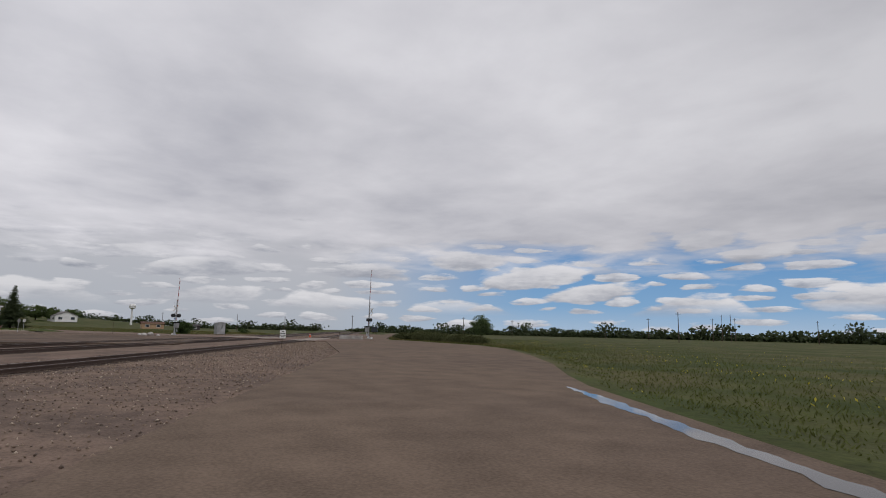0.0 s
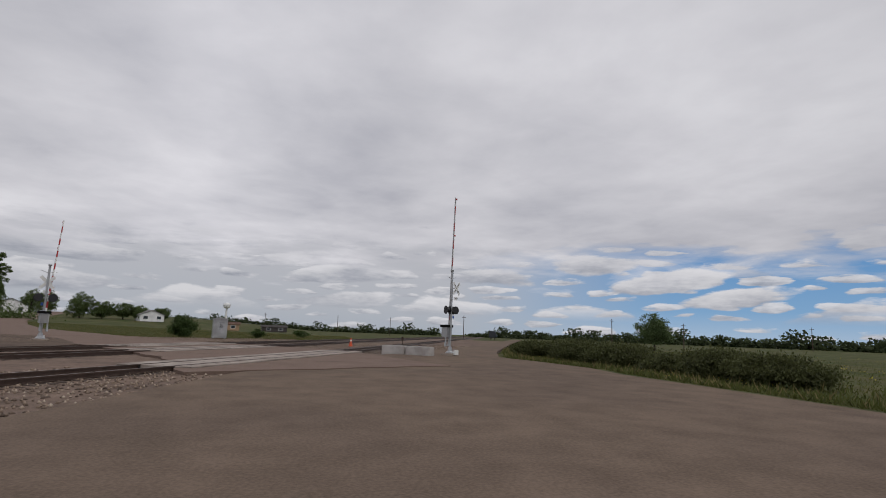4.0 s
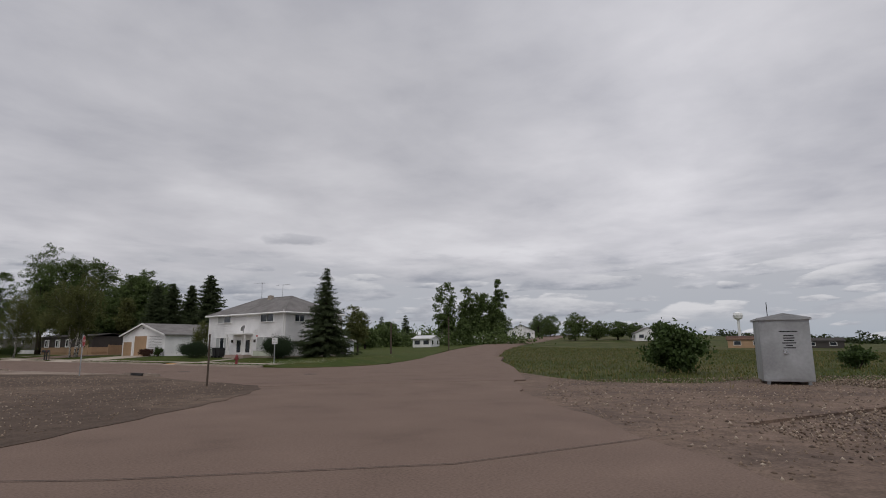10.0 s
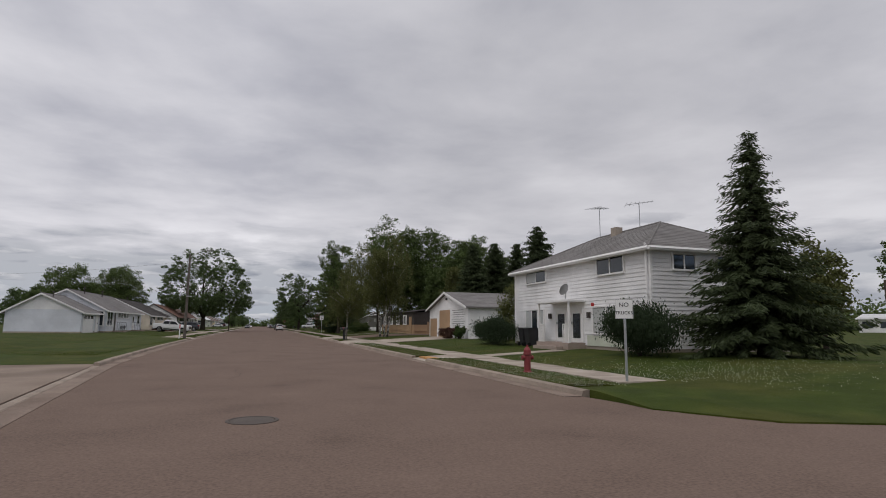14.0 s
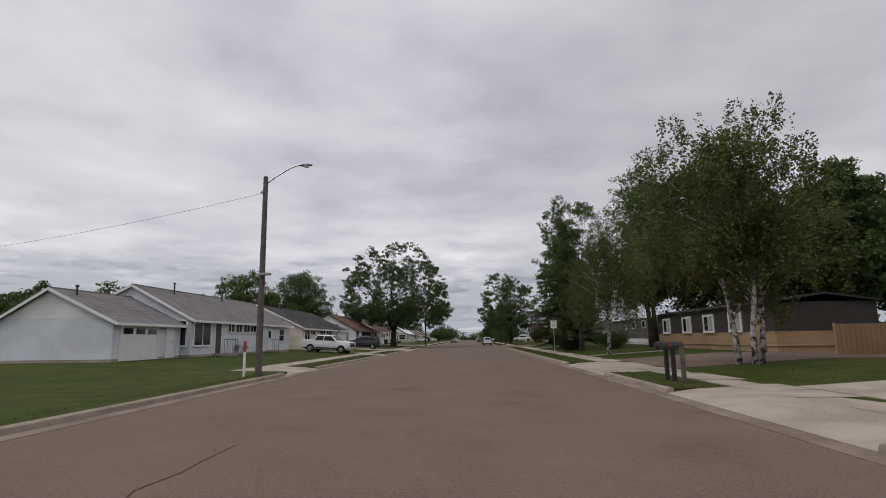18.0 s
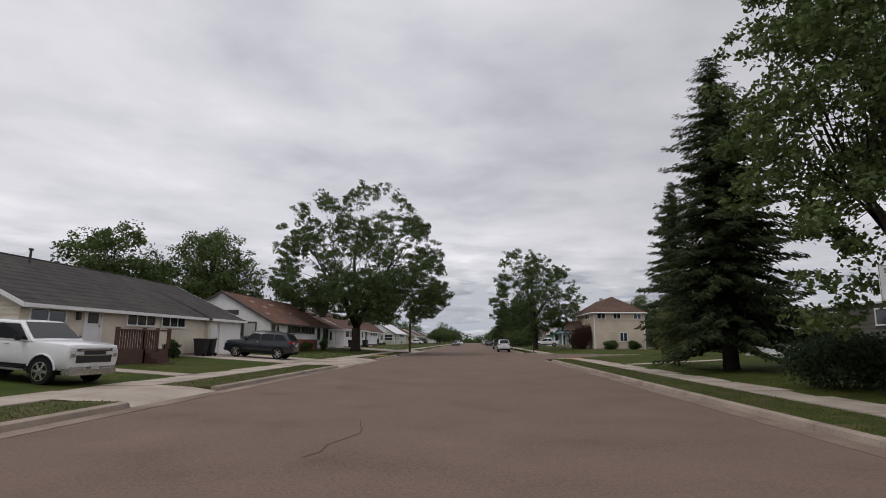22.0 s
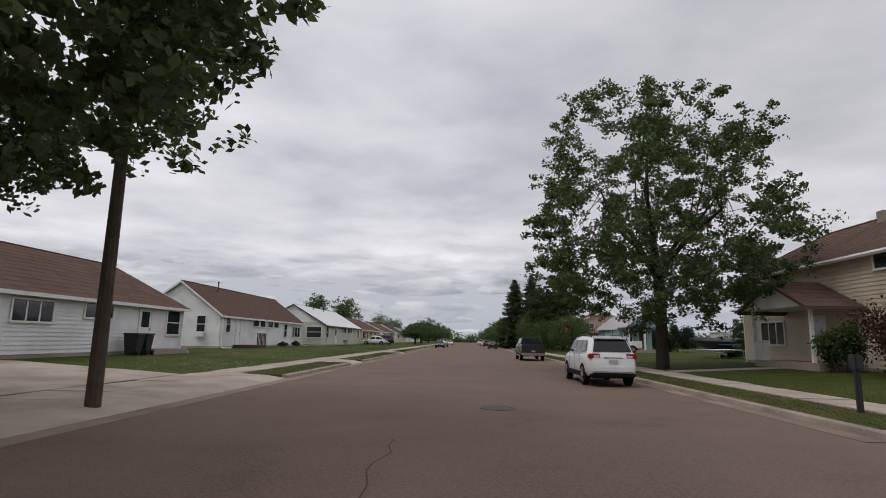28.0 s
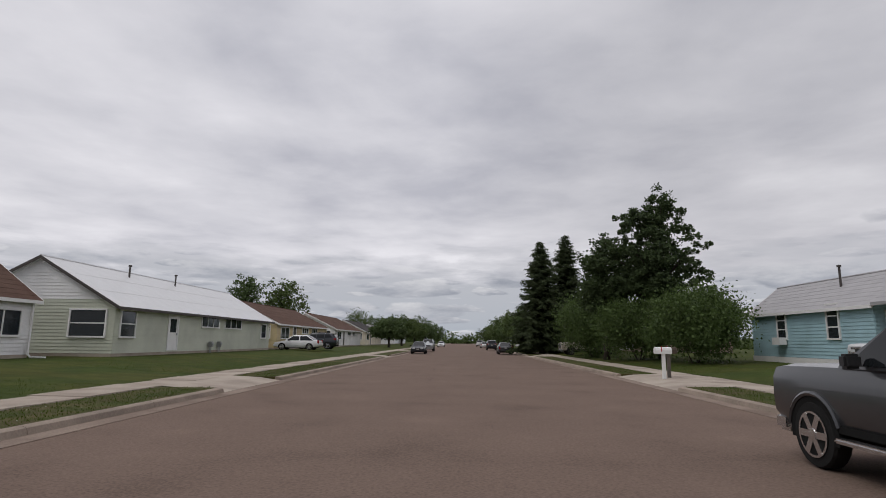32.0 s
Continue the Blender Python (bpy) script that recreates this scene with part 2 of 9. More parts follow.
ASPHALT = mat("worn_asphalt", (0.174, 0.124, 0.100), 0.93, var=0.40, scale=0.5, fine=26, bump=0.6, second=(0.154, 0.110, 0.089), mixscale=0.5)
CRACK = mat("tar_seam", (0.075, 0.058, 0.049), 0.9, var=0.2)
DIRT = mat("packed_dirt", (0.142, 0.104, 0.078), 0.95, var=0.36, scale=0.8, fine=20, bump=0.6, second=(0.124, 0.091, 0.070), mixscale=0.13)
GRAVEL = mat("pit_run_gravel", (0.165, 0.118, 0.092), 0.95, var=0.45, scale=3.0, fine=16, bump=0.9, second=(0.115, 0.084, 0.068), mixscale=0.3)
BALLAST = mat("ballast", (0.125, 0.100, 0.086), 0.95, var=0.55, scale=5.0, fine=14, bump=1.0, second=(0.08, 0.064, 0.056), mixscale=0.25)
GRASS = mat("mown_grass", (0.040, 0.058, 0.009), 0.9, var=0.4, scale=1.2, fine=40, bump=0.6, second=(0.058, 0.064, 0.013), mixscale=0.3)
VERGE = mat("worn_verge_grass", (0.046, 0.058, 0.012), 0.9, var=0.4, scale=1.2, fine=40, bump=0.6, second=(0.082, 0.070, 0.030), mixscale=1.1)
FIELD = mat("meadow_grass", (0.043, 0.056, 0.014), 0.95, var=0.5, scale=0.35, fine=6, bump=0.6, second=(0.085, 0.078, 0.032), mixscale=0.11)
CONCRETE = mat("pale_concrete", (0.40, 0.345, 0.29), 0.9, var=0.18, scale=1.0, fine=35, bump=0.2, second=(0.31, 0.26, 0.22), mixscale=0.6)
PANELC = mat("crossing_concrete", (0.33, 0.285, 0.25), 0.9, var=0.25, scale=1.2, fine=28, bump=0.25, second=(0.21, 0.175, 0.15), mixscale=0.7, rand=0.3)
BARK = mat("bark", (0.055, 0.045, 0.038), 0.95, var=0.35, scale=6, fine=30, bump=0.8)
STEEL = mat("galvanised_steel", (0.45, 0.46, 0.47), 0.42, 0.85, var=0.12, scale=2, fine=20, bump=0.05)
RUST = mat("rail_steel", (0.085, 0.055, 0.042), 0.6, 0.5, var=0.3, scale=4, fine=40, bump=0.2)
BRIGHT = mat("worn_rail_head", (0.22, 0.18, 0.16), 0.42, 0.9, var=0.25)
TIE = mat("creosoted_tie", (0.085, 0.066, 0.055), 0.95, var=0.4, scale=3, fine=30, bump=0.5, rand=0.4)
BLACK = mat("black_plastic", (0.02, 0.02, 0.022), 0.55, var=0.2)
WHITEP = mat("white_paint", (0.78, 0.78, 0.77), 0.5, var=0.06, scale=2, fine=20, bump=0.03)
REDP = mat("red_paint", (0.42, 0.03, 0.03), 0.5, var=0.15, scale=3, fine=20, bump=0.05)
GLASS = mat("window_glass", (0.025, 0.03, 0.036), 0.06, var=0.1, bump=0.0, spec=0.8)
WOODG = mat("weathered_pole_wood", (0.10, 0.078, 0.062), 0.95, var=0.4, scale=3, fine=40, bump=0.5)


PLAN = 1.214  # metres to one unit of the plan below


# ---- building blocks ----
def bm_box(bm, x0, y0, z0, x1, y1, z1, m=None):
    vs = [bm.verts.new(Vector(p) if m is None else m @ Vector(p)) for p in
          ((x0, y0, z0), (x1, y0, z0), (x1, y1, z0), (x0, y1, z0), (x0, y0, z1), (x1, y0, z1), (x1, y1, z1), (x0, y1, z1))]
    for f in ((0, 3, 2, 1), (4, 5, 6, 7), (0, 1, 5, 4), (1, 2, 6, 5), (2, 3, 7, 6), (3, 0, 4, 7)):
        bm.faces.new([vs[i] for i in f])
    return bm


def box(x0, y0, z0, x1, y1, z1, bevel=0.0, m=None):
    bm = bm_box(bmesh.new(), x0, y0, z0, x1, y1, z1, m)
    if bevel:
        bmesh.ops.bevel(bm, geom=list(bm.edges), offset=bevel, segments=2, affect="EDGES")
    return bm


def tube(pts, radii, sides=8, bm=None, caps=True):
    """A round bar along points, with a radius at each."""
    bm = bm or bmesh.new()
    rings = []
    for i, p in enumerate(pts):
        p = Vector(p)
        d = (Vector(pts[min(i + 1, len(pts) - 1)]) - Vector(pts[max(i - 1, 0)])).normalized()
        a = d.orthogonal().normalized() if abs(d.z) > 0.9 else Vector((0, 0, 1)).cross(d).normalized()
        if abs(d.z) > 0.9:
            a = (Vector((1, 0, 0)) - d * d.x).normalized()
        b = d.cross(a)
        r = radii[i] if isinstance(radii, (list, tuple)) else radii
        rings.append([bm.verts.new(p + (a * math.cos(k * math.tau / sides) + b * math.sin(k * math.tau / sides)) * r) for k in range(sides)])
    for r0, r1 in zip(rings, rings[1:]):
        for k in range(sides):
            bm.faces.new((r0[k], r0[(k + 1) % sides], r1[(k + 1) % sides], r1[k]))
    if caps:
        bm.faces.new(list(reversed(rings[0])))
        bm.faces.new(rings[-1])
    return bm


def lathe(profile, sides=20, m=None, bm=None):
    """A turned body from (radius, height) pairs."""
    bm = bm or bmesh.new()
    rings = []
    for r, z in profile:
        ring = [Vector((r * math.cos(k * math.tau / sides), r * math.sin(k * math.tau / sides), z)) for k in range(sides)]
        rings.append([bm.verts.new(m @ p if m else p) for p in ring])
    for a, b in zip(rings, rings[1:]):
        for k in range(sides):
            bm.faces.new((a[k], a[(k + 1) % sides], b[(k + 1) % sides], b[k]))
    bm.faces.new(list(reversed(rings[0])))
    bm.faces.new(rings[-1])
    return bm


def prism(poly, z0, z1, bm=None, m=None):
    """An upright slab over a polygon of (x, y)."""
    bm = bm or bmesh.new()
    lo = [bm.verts.new(m @ Vector((x, y, z0)) if m else (x, y, z0)) for x, y in poly]
    hi = [bm.verts.new(m @ Vector((x, y, z1)) if m else (x, y, z1)) for x, y in poly]
    bm.faces.new(list(reversed(lo)))
    bm.faces.new(hi)
    for i in range(len(poly)):
        j = (i + 1) % len(poly)
        bm.faces.new((lo[i], lo[j], hi[j], hi[i]))
    return bm


def finish(name, bm, material, smooth=False):
    bmesh.ops.recalc_face_normals(bm, faces=bm.faces)
    me = bpy.data.meshes.new(name)
    bm.to_mesh(me)
    bm.free()
    for mm in (material if isinstance(material, (list, tuple)) else [material]):
        me.materials.append(mm)
    if smooth:
        me.polygons.foreach_set("use_smooth", [True] * len(me.polygons))
        if smooth == "creased":
            me.set_sharp_from_angle(angle=radians(32))
    return me


def part(name, bm, material, parent=None, label="", smooth=False):
    ob = new(name, finish(name, bm, material, smooth))
    ob.parent = parent
    if label:
        ob["label"] = label
    return ob


def wpart(name, bm, material, parent, label="", smooth=False):
    """A part whose shape is given in world metres."""
    ob = part(name, bm, material, parent, label, smooth)
    top = parent
    while top.parent:
        top = top.parent
    ob.data.transform(top.matrix_basis.inverted())
    return ob


def thing(name, label, category, x=0, y=0, z=0, rz=0, group="", kind=""):
    ob = new(name)
    ob.empty_display_size = 0.3
    ob.matrix_basis = pose(x, y, z, 0, 0, rz)
    return tagged(ob, label, category, group, kind)


def setting(name, bm, material, label="", category="", kind="structure", smooth=False):
    return tagged(part(name, bm, material, None, smooth=smooth), label, category, "", kind)


def again(mesh_owner, name, parent, m):
    """Another part on the same mesh."""
    ob = new(name, mesh_owner.data)
    ob.parent = parent
    ob.matrix_basis = m
    return ob


# ---- ground ----
def lane(name, poly, z, material, label, category, thick=0.3):
    return setting(name, prism(poly, z - thick, z), material, label, category)


def ragged(poly, amp=0.3, step=1.6, seed=1):
    """The same outline with an uneven, worn edge."""
    rg, out = random.Random(seed), []
    for (x0, y0), (x1, y1) in zip(poly, poly[1:] + poly[:1]):
        n = max(1, min(40, int(math.hypot(x1 - x0, y1 - y0) / step)))
        for i in range(n):
            k = i / n
            out.append((x0 + (x1 - x0) * k + rg.uniform(-amp, amp), y0 + (y1 - y0) * k + rg.uniform(-amp, amp)))
    return out


R2 = math.radians(-21.5)
TD, TN, TO = Vector((math.cos(R2), math.sin(R2), 0)), Vector((-math.sin(R2), math.cos(R2), 0)), Vector((-24.9, -66.1, 0))


def tr(s, o, z=0.0):
    """A place s metres along the railway and o metres to its north."""
    return TO + TD * s + TN * o + Vector((0, 0, z))


def trp(*so):
    return [tuple(tr(s, o))[:2] for s, o in so]


def far_rise(x, y):
    return float(np.interp(x, [35, 55, 100, 150, 222, 260], [0, 0.5, 1.4, 2.6, 5.4, 5.8])) * min(1, max(0, (y + 62) / 70))


LOT = mat("dark_stony_dirt", (0.088, 0.064, 0.050), 0.95, var=0.5, scale=1.6, fine=14, bump=0.8, second=(0.135, 0.098, 0.075), mixscale=0.16)
xs_ = [-2000, -900, -400, -220, -150, -110] + list(range(-90, 300, 12)) + [340, 420, 600, 1000, 2100]
ys_ = [-2000, -900, -420, -280, -200] + list(range(-150, 220, 12)) + [300, 450, 800, 2100]
bm = bmesh.new()
vs_ = [[bm.verts.new((x, y, far_rise(x, y) - 0.28)) for x in xs_] for y in ys_]
for j in range(len(ys_) - 1):
    for i in range(len(xs_) - 1):
        bm.faces.new((vs_[j][i], vs_[j][i + 1], vs_[j + 1][i + 1], vs_[j + 1][i]))
setting("ground", bm, FIELD, "flat green prairie reaching to the horizon", "grassland", smooth=True)
lane("gravel_yard", trp((-140, -15), (-60, -16), (-40, -19.4), (-28, -19.8), (-23, -19.3), (-11, -14.8), (-7, -14.0), (-2, -11.8), (2, -9.6), (14, -8.9), (40, -8.8), (120, -9), (120, 17), (40, 18), (18, 19), (-10, 36), (-30, 36), (-34, 20), (-140, 20)), -0.10, GRAVEL, "pale stony gravel along the railway tracks", "gravel")
lane("side_road", trp((-140, -17.2), (-79, -16.6), (-70, -16.9), (-66, -17.5), (-59, -18.9), (-49, -20.2), (-35, -21.2), (-23, -20.2), (-11, -15.6), (-7, -14.8), (-2, -12.4), (2, -10), (14, -9.2), (40, -9), (200, -9.5), (200, -6), (40, -5.4), (2, -3), (-19, -3), (-50, -8), (-140, -9.6)), -0.03, DIRT, "brown packed-dirt road beside the railway", "dirt road")
lane("gravel_shoulder", [(-16, -60), (-6, -54), (2, -58), (9, -53), (4.2, -51.3), (3.2, -48), (5.3, -45.1), (9.3, -41), (17.2, -35.2), (35.3, -24.4), (36.5, -23), (22, -32), (2, -43), (-8, -47)], -0.045, GRAVEL, "stony brown shoulder along a bend", "gravel")
lane("dirt_lot", ragged([(-60, -46), (-60, -22), (-14, -12.4), (-5.2, -12.8), (-4.4, -19), (-3.75, -25.2), (-3.7, -29), (-4.5, -33), (-4.8, -36), (-4.9, -38.6), (-7, -41), (-8.7, -42.4), (-11.3, -44), (-15.2, -46.3), (-24, -50.5), (-40, -50)], 0.16, 0.7, 3), 0.011, LOT, "dark stony dirt lot beside a street corner", "dirt lot")
lane("crossing_road", ragged([(-44, -60.5), (-38, -70), (-22, -66), (-12.5, -56.4), (-8.6, -53), (-3, -48.1), (3.5, -44), (6.5, -40), (-8, -36), (-16, -45), (-26, -52), (-36, -58)], 0.14, 0.8, 4), 0.0, ASPHALT, "worn brown asphalt over the level crossing", "road")
lane("north_east_road", [(-8, -37), (2.6, -45.2), (13.4, -38.8), (25, -31.2), (40, -23), (35, -15.2), (14.5, -27.5), (6, -25.2), (-3, -25)], 0.004, ASPHALT, "worn asphalt road curving off past a meadow", "road")
bm = bmesh.new()
prev = None
for t_ in range(30):
    x_ = 34 + t_ * 6.6
    yc, ahead = (float(np.interp(q, [34, 64, 100, 150, 222, 260], [-20.4, -4.0, 12.2, 29, 50, 60])) for q in (x_, x_ + 3))
    k_ = math.hypot(3, ahead - yc)
    nx_, ny_ = -(ahead - yc) / k_, 3 / k_
    row = [bm.verts.new((x_ + nx_ * k, yc + ny_ * k, far_rise(x_, yc) + (0.0 if t_ == 0 else 0.06) - (0.5 if abs(k) > 4 else 0))) for k in (-5.2, -3.9, 3.9, 5.2)]
    if prev:
        for q in range(3):
            bm.faces.new((prev[q], row[q], row[q + 1], prev[q + 1]))
    prev = row
setting("north_east_road_far", bm, ASPHALT, "far stretch of a worn asphalt road", "road")
lane("street", [(-5.85, -24), (-9, -37), (0, -42), (8, -36), (5.85, -24), (5.85, 420), (-5.85, 420)], 0.008, ASPHALT, "wide worn reddish asphalt street", "street")
lane("cross_street", [(5.8, 75), (8, 77.5), (120, 77.5), (120, 90), (8, 90), (5.8, 92)], 0.012, ASPHALT, "side street of greyer worn asphalt", "street")


def verge_line(s):
    return np.interp(s, [-140, -79, -70, -66, -59, -49, -35, -23, -11, -7, -2, 2, 14, 200], [-17.2, -16.6, -16.9, -17.5, -18.9, -20.2, -21.2, -20.2, -15.6, -14.8, -12.4, -10.0, -9.2, -9.4])


# the meadow's bank falls away from the dirt road
bm = bmesh.new()
prev = None
for i in range(110):
    s = -138 + i * 1.2
    e = float(verge_line(s))
    row = [bm.verts.new(tr(s, e + d + (0.12 * math.sin(s * 1.9) if k == 1 else 0), h)) for k, (d, h) in enumerate(((0.3, -0.05), (-0.5, -0.055), (-1.2, -0.13), (-2.6, -0.29)))]
    if prev:
        for k in range(3):
            bm.faces.new((prev[k], prev[k + 1], row[k + 1], row[k]))
    prev = row
bmesh.ops.recalc_face_normals(bm, faces=bm.faces)
setting("road_verge", bm, FIELD, "low grassy bank beside a dirt road", "verge", smooth=True)
def lawn_z(x):
    return 0.145 + 0.305 * min(1.0, max(0.0, (abs(x) - 8.7) / 5.3))


def strip(xs, y0, y1, step=6.0, zf=None):
    """A raised sheet along the street over the given x values."""
    bm = bmesh.new()
    zf = zf or lawn_z
    ys = np.linspace(y0, y1, max(2, int((y1 - y0) / step) + 1))
    top = [[bm.verts.new((x, y, zf(x))) for x in xs] for y in ys]
    for a, b in zip(top, top[1:]):
        for i in range(len(xs) - 1):
            bm.faces.new((a[i], a[i + 1], b[i + 1], b[i]))
    edge = [e for e in bm.edges if e.is_boundary]
    ret = bmesh.ops.extrude_edge_only(bm, edges=edge)
    for v in ret["geom"]:
        if isinstance(v, bmesh.types.BMVert):
            v.co.z = -0.32
    return bm


def west_edge(y):
    """How far the kerb stands west of the street's middle."""
    return float(np.interp(y, [-29, -25, -12.5, 2, 21], [3.45, 3.6, 4.95, 5.5, 5.84]))


GUTTER = mat("stained_gutter_concrete", (0.25, 0.195, 0.16), 0.92, var=0.25, scale=0.8, fine=25, bump=0.25, second=(0.18, 0.135, 0.11), mixscale=0.5)
KERBM = mat("weathered_kerb_concrete", (0.32, 0.262, 0.215), 0.92, var=0.28, scale=1.2, fine=22, bump=0.35, second=(0.25, 0.205, 0.17), mixscale=0.8, rand=0.2)
EAST = [8.8, 10.5, 12.2, 14, 40, 120]
WEST = [-8.6, -10.3, -12, -14, -40, -120]
bm = strip([-6.02] + WEST[1:], -12.8, 21, 2.0, zf=lambda x: 0.13 if x > -8 else lawn_z(x))
for v in bm.verts:
    if v.co.y < -4 and v.co.z > 0:
        v.co.z = 0.04 + (v.co.z - 0.04) * (v.co.y + 12.8) / 8.8
    if v.co.x > -6.1:
        v.co.x = -west_edge(v.co.y) - 0.18
setting("lawn_west", bm, GRASS, "mown green corner lawn reaching the kerb", "lawn")
setting("lawn_west", strip(WEST, 21, 420), GRASS, "mown green lawn in front of the houses", "lawn")
setting("lawn_east", strip(EAST, 95.5, 420), GRASS, "mown green lawn in front of the houses", "lawn")
bm = strip(EAST, 90.9, 95.5, 4.6)
for v in bm.verts:
    if v.co.y < 91 and v.co.z > 0:
        v.co.z = 0.07
setting("lawn_east", bm, GRASS, "mown green lawn sloping down to a side street", "lawn")


def corner_edge(x):
    return float(np.interp(x, [6, 7, 9, 11.6, 14.5, 19.4, 30, 45, 64, 100, 130], [-25.8, -27.4, -28.2, -28.3, -27.2, -24.8, -18.6, -9.2, 1.4, 17.4, 27.6]))


def corner_z(x, k):
    r = min(1.0, k / 3.0)
    return max(0.03 + (lawn_z(x) - 0.03) * r, far_rise(x, corner_edge(x) + k) - 0.02)


bm = bmesh.new()
grid = []
for x in (6.02, 7.0, 8.8, 10.5, 12.2, 14, 17, 20, 25, 30, 37, 45, 60, 80, 104, 125):
    e = corner_edge(x)
    top = -23.5 if x < 8 else 76.5
    ks = sorted({0.0, 0.7, 1.5, 3.0} | set(np.linspace(4.0, max(4.2, top - e), 14))) if x >= 8 else list(np.linspace(0, top - e, 18))
    grid.append([bm.verts.new((x, e + k, corner_z(x, k) if x >= 8 else 0.03 + 0.10 * min(1, k / 1.5))) for k in ks])
for a, b in zip(grid, grid[1:]):
    for i in range(17):
        bm.faces.new((a[i], b[i], b[i + 1], a[i + 1]))
r_ = bmesh.ops.extrude_edge_only(bm, edges=[e for e in bm.edges if e.is_boundary])
for v in r_["geom"]:
    if isinstance(v, bmesh.types.BMVert):
        v.co.z = -0.32
bmesh.ops.recalc_face_normals(bm, faces=bm.faces)
setting("lawn_east", bm, GRASS, "mown green lawn of a corner plot beside a bend", "lawn")
# concrete drives leave gaps in the verge and the kerb
DRIVES_W = [(20.2, 24.9), (43.3, 46.9), (59.6, 70.2), (90.5, 102.6), (112.6, 116.2), (134.6, 138.8), (163, 167), (186, 190)]
DRIVES_E = [(-13.2, -11.2), (5.6, 12.4), (18.6, 26.2), (118.9, 119.0), (136.9, 143.0), (168, 172)]


def cut(y0, y1, gaps):
    out, a = [], y0
    for g0, g1 in gaps:
        if g1 <= y0 or g0 >= y1:
            continue
        if g0 > a:
            out.append((a, g0))
        a = g1
    out.append((a, y1))
    return out


for sx, spans, drives in ((-1, [(21, 420)], DRIVES_W), (1, [(-23, 72.5), (93.5, 420)], DRIVES_E)):
    side = "west" if sx < 0 else "east"
    for y0, y1 in spans:
        # slabs of the footpath, each its own piece where the car passes
        path = tagged(new("pavement_" + side), "pale concrete footpath of square slabs", "pavement", "", "structure")
        far = bmesh.new()
        slab = None
        for k in range(int((y1 - y0) / 1.5)):
            a = y0 + k * 1.5
            if a < 160:
                if slab is None:
                    slab = part("slab", box(-0.645, -0.742, -0.4, 0.645, 0.742, 0.0, 0.012), CONCRETE, path)
                    ob = slab
                else:
                    ob = again(slab, "slab", path, Matrix())
                ob.matrix_basis = pose(sx * 8.08, a + 0.75, 0.152 + 0.006 * math.sin(k * 2.3), 0.15 * math.sin(k * 1.7), 0, 0)
            else:
                bm_box(far, sx * 8.08 - 0.645, a, -0.2, sx * 8.08 + 0.645, a + 1.49, 0.152)
        if len(far.verts):
            tagged(part("far_slabs", far, CONCRETE, path), kind="stuff")
        else:
            far.free()
        for a, b in cut(y0, y1, drives):
            setting("verge_" + side, strip([6.02 * sx, 7.42 * sx], a, b, zf=lambda x: 0.13), VERGE, "narrow grass verge between kerb and footpath", "verge")
    for y0, y1 in ((-29, 420),) if sx < 0 else ((-24, 73), (93, 420)):
        kerb = tagged(new("kerb_" + side), "low weathered concrete kerb with joints", "kerb", "", "structure")
        for a, b in cut(y0, y1, drives):
            n = max(1, int((min(b, 170) - a) / 3.0)) if a < 170 else 1
            e = min(b, 170) if a < 170 else b
            for i in range(n):
                c0, c1 = a + (e - a) * i / n, a + (e - a) * (i + 1) / n - 0.012
                bm = bmesh.new()
                pr = [(5.84, -0.3), (6.02, -0.3), (6.02, 0.128), (5.94, 0.130), (5.87, 0.105), (5.84, 0.02)]
                if sx < 0 and -24.9 < (c0 + c1) / 2 < -12.8:
                    pr = [(px, pz if pz < 0 else pz * 0.3) for px, pz in pr]
                va, vb = ([bm.verts.new((sx * (px + (west_edge(yy) - 5.84 if sx < 0 else 0)), yy, pz)) for px, pz in pr] for yy in (c0, c1))
                for q in range(6):
                    bm.faces.new((va[q], va[(q + 1) % 6], vb[(q + 1) % 6], vb[q]))
                bm.faces.new(va)
                bm.faces.new(vb)
                part("kerbstone", bm, KERBM, kerb)
            if b > 170 > a:
                part("kerbstone", box(sx * 5.84, 170, -0.3, sx * 6.02, b, 0.128), KERBM, kerb)
        bm, prev = bmesh.new(), None
        for yy in ((*np.arange(y0, 22, 2.0), 22.0, y1) if y0 < 22 else (y0, y1)):
            e = (west_edge(yy) - 5.84) if sx < 0 else 0.0
            row = [bm.verts.new((sx * (5.46 + e + k), yy, z)) for k, z in ((0, -0.2), (0, 0.0165), (0.39, 0.0175))]
            if prev:
                for q in range(2):
                    bm.faces.new((prev[q], prev[q + 1], row[q + 1], row[q]))
            prev = row
        setting("gutter_" + side, bm, GUTTER, "stained concrete gutter strip", "gutter")
    for a, b in drives:
        if b - a < 1:
            continue
        bm = bmesh.new()
        prof = [(5.85, 0.02), (6.5, 0.11), (7.44, 0.151)]
        va = [bm.verts.new((sx * x, a - (0.5 if i == 0 else 0), z)) for i, (x, z) in enumerate(prof)]
        vb = [bm.verts.new((sx * x, b + (0.5 if i == 0 else 0), z)) for i, (x, z) in enumerate(prof)]
        for i in range(2):
            bm.faces.new((va[i], va[i + 1], vb[i + 1], vb[i]))
        setting("driveway_apron", bm, CONCRETE, "pale concrete driveway apron at the kerb", "driveway")


def pad(name, poly, label, material=CONCRETE, lift=0.02, category="driveway"):
    bm = bmesh.new()
    vs = [bm.verts.new((x, y, lawn_z(x) + lift)) for x, y in poly]
    bm.faces.new(vs)
    lo = [bm.verts.new((x, y, lawn_z(x) - 0.3)) for x, y in poly]
    for i in range(len(poly)):
        j = (i + 1) % len(poly)
        bm.faces.new((vs[i], vs[j], lo[j], lo[i]))
    return setting(name, bm, material, label, category)


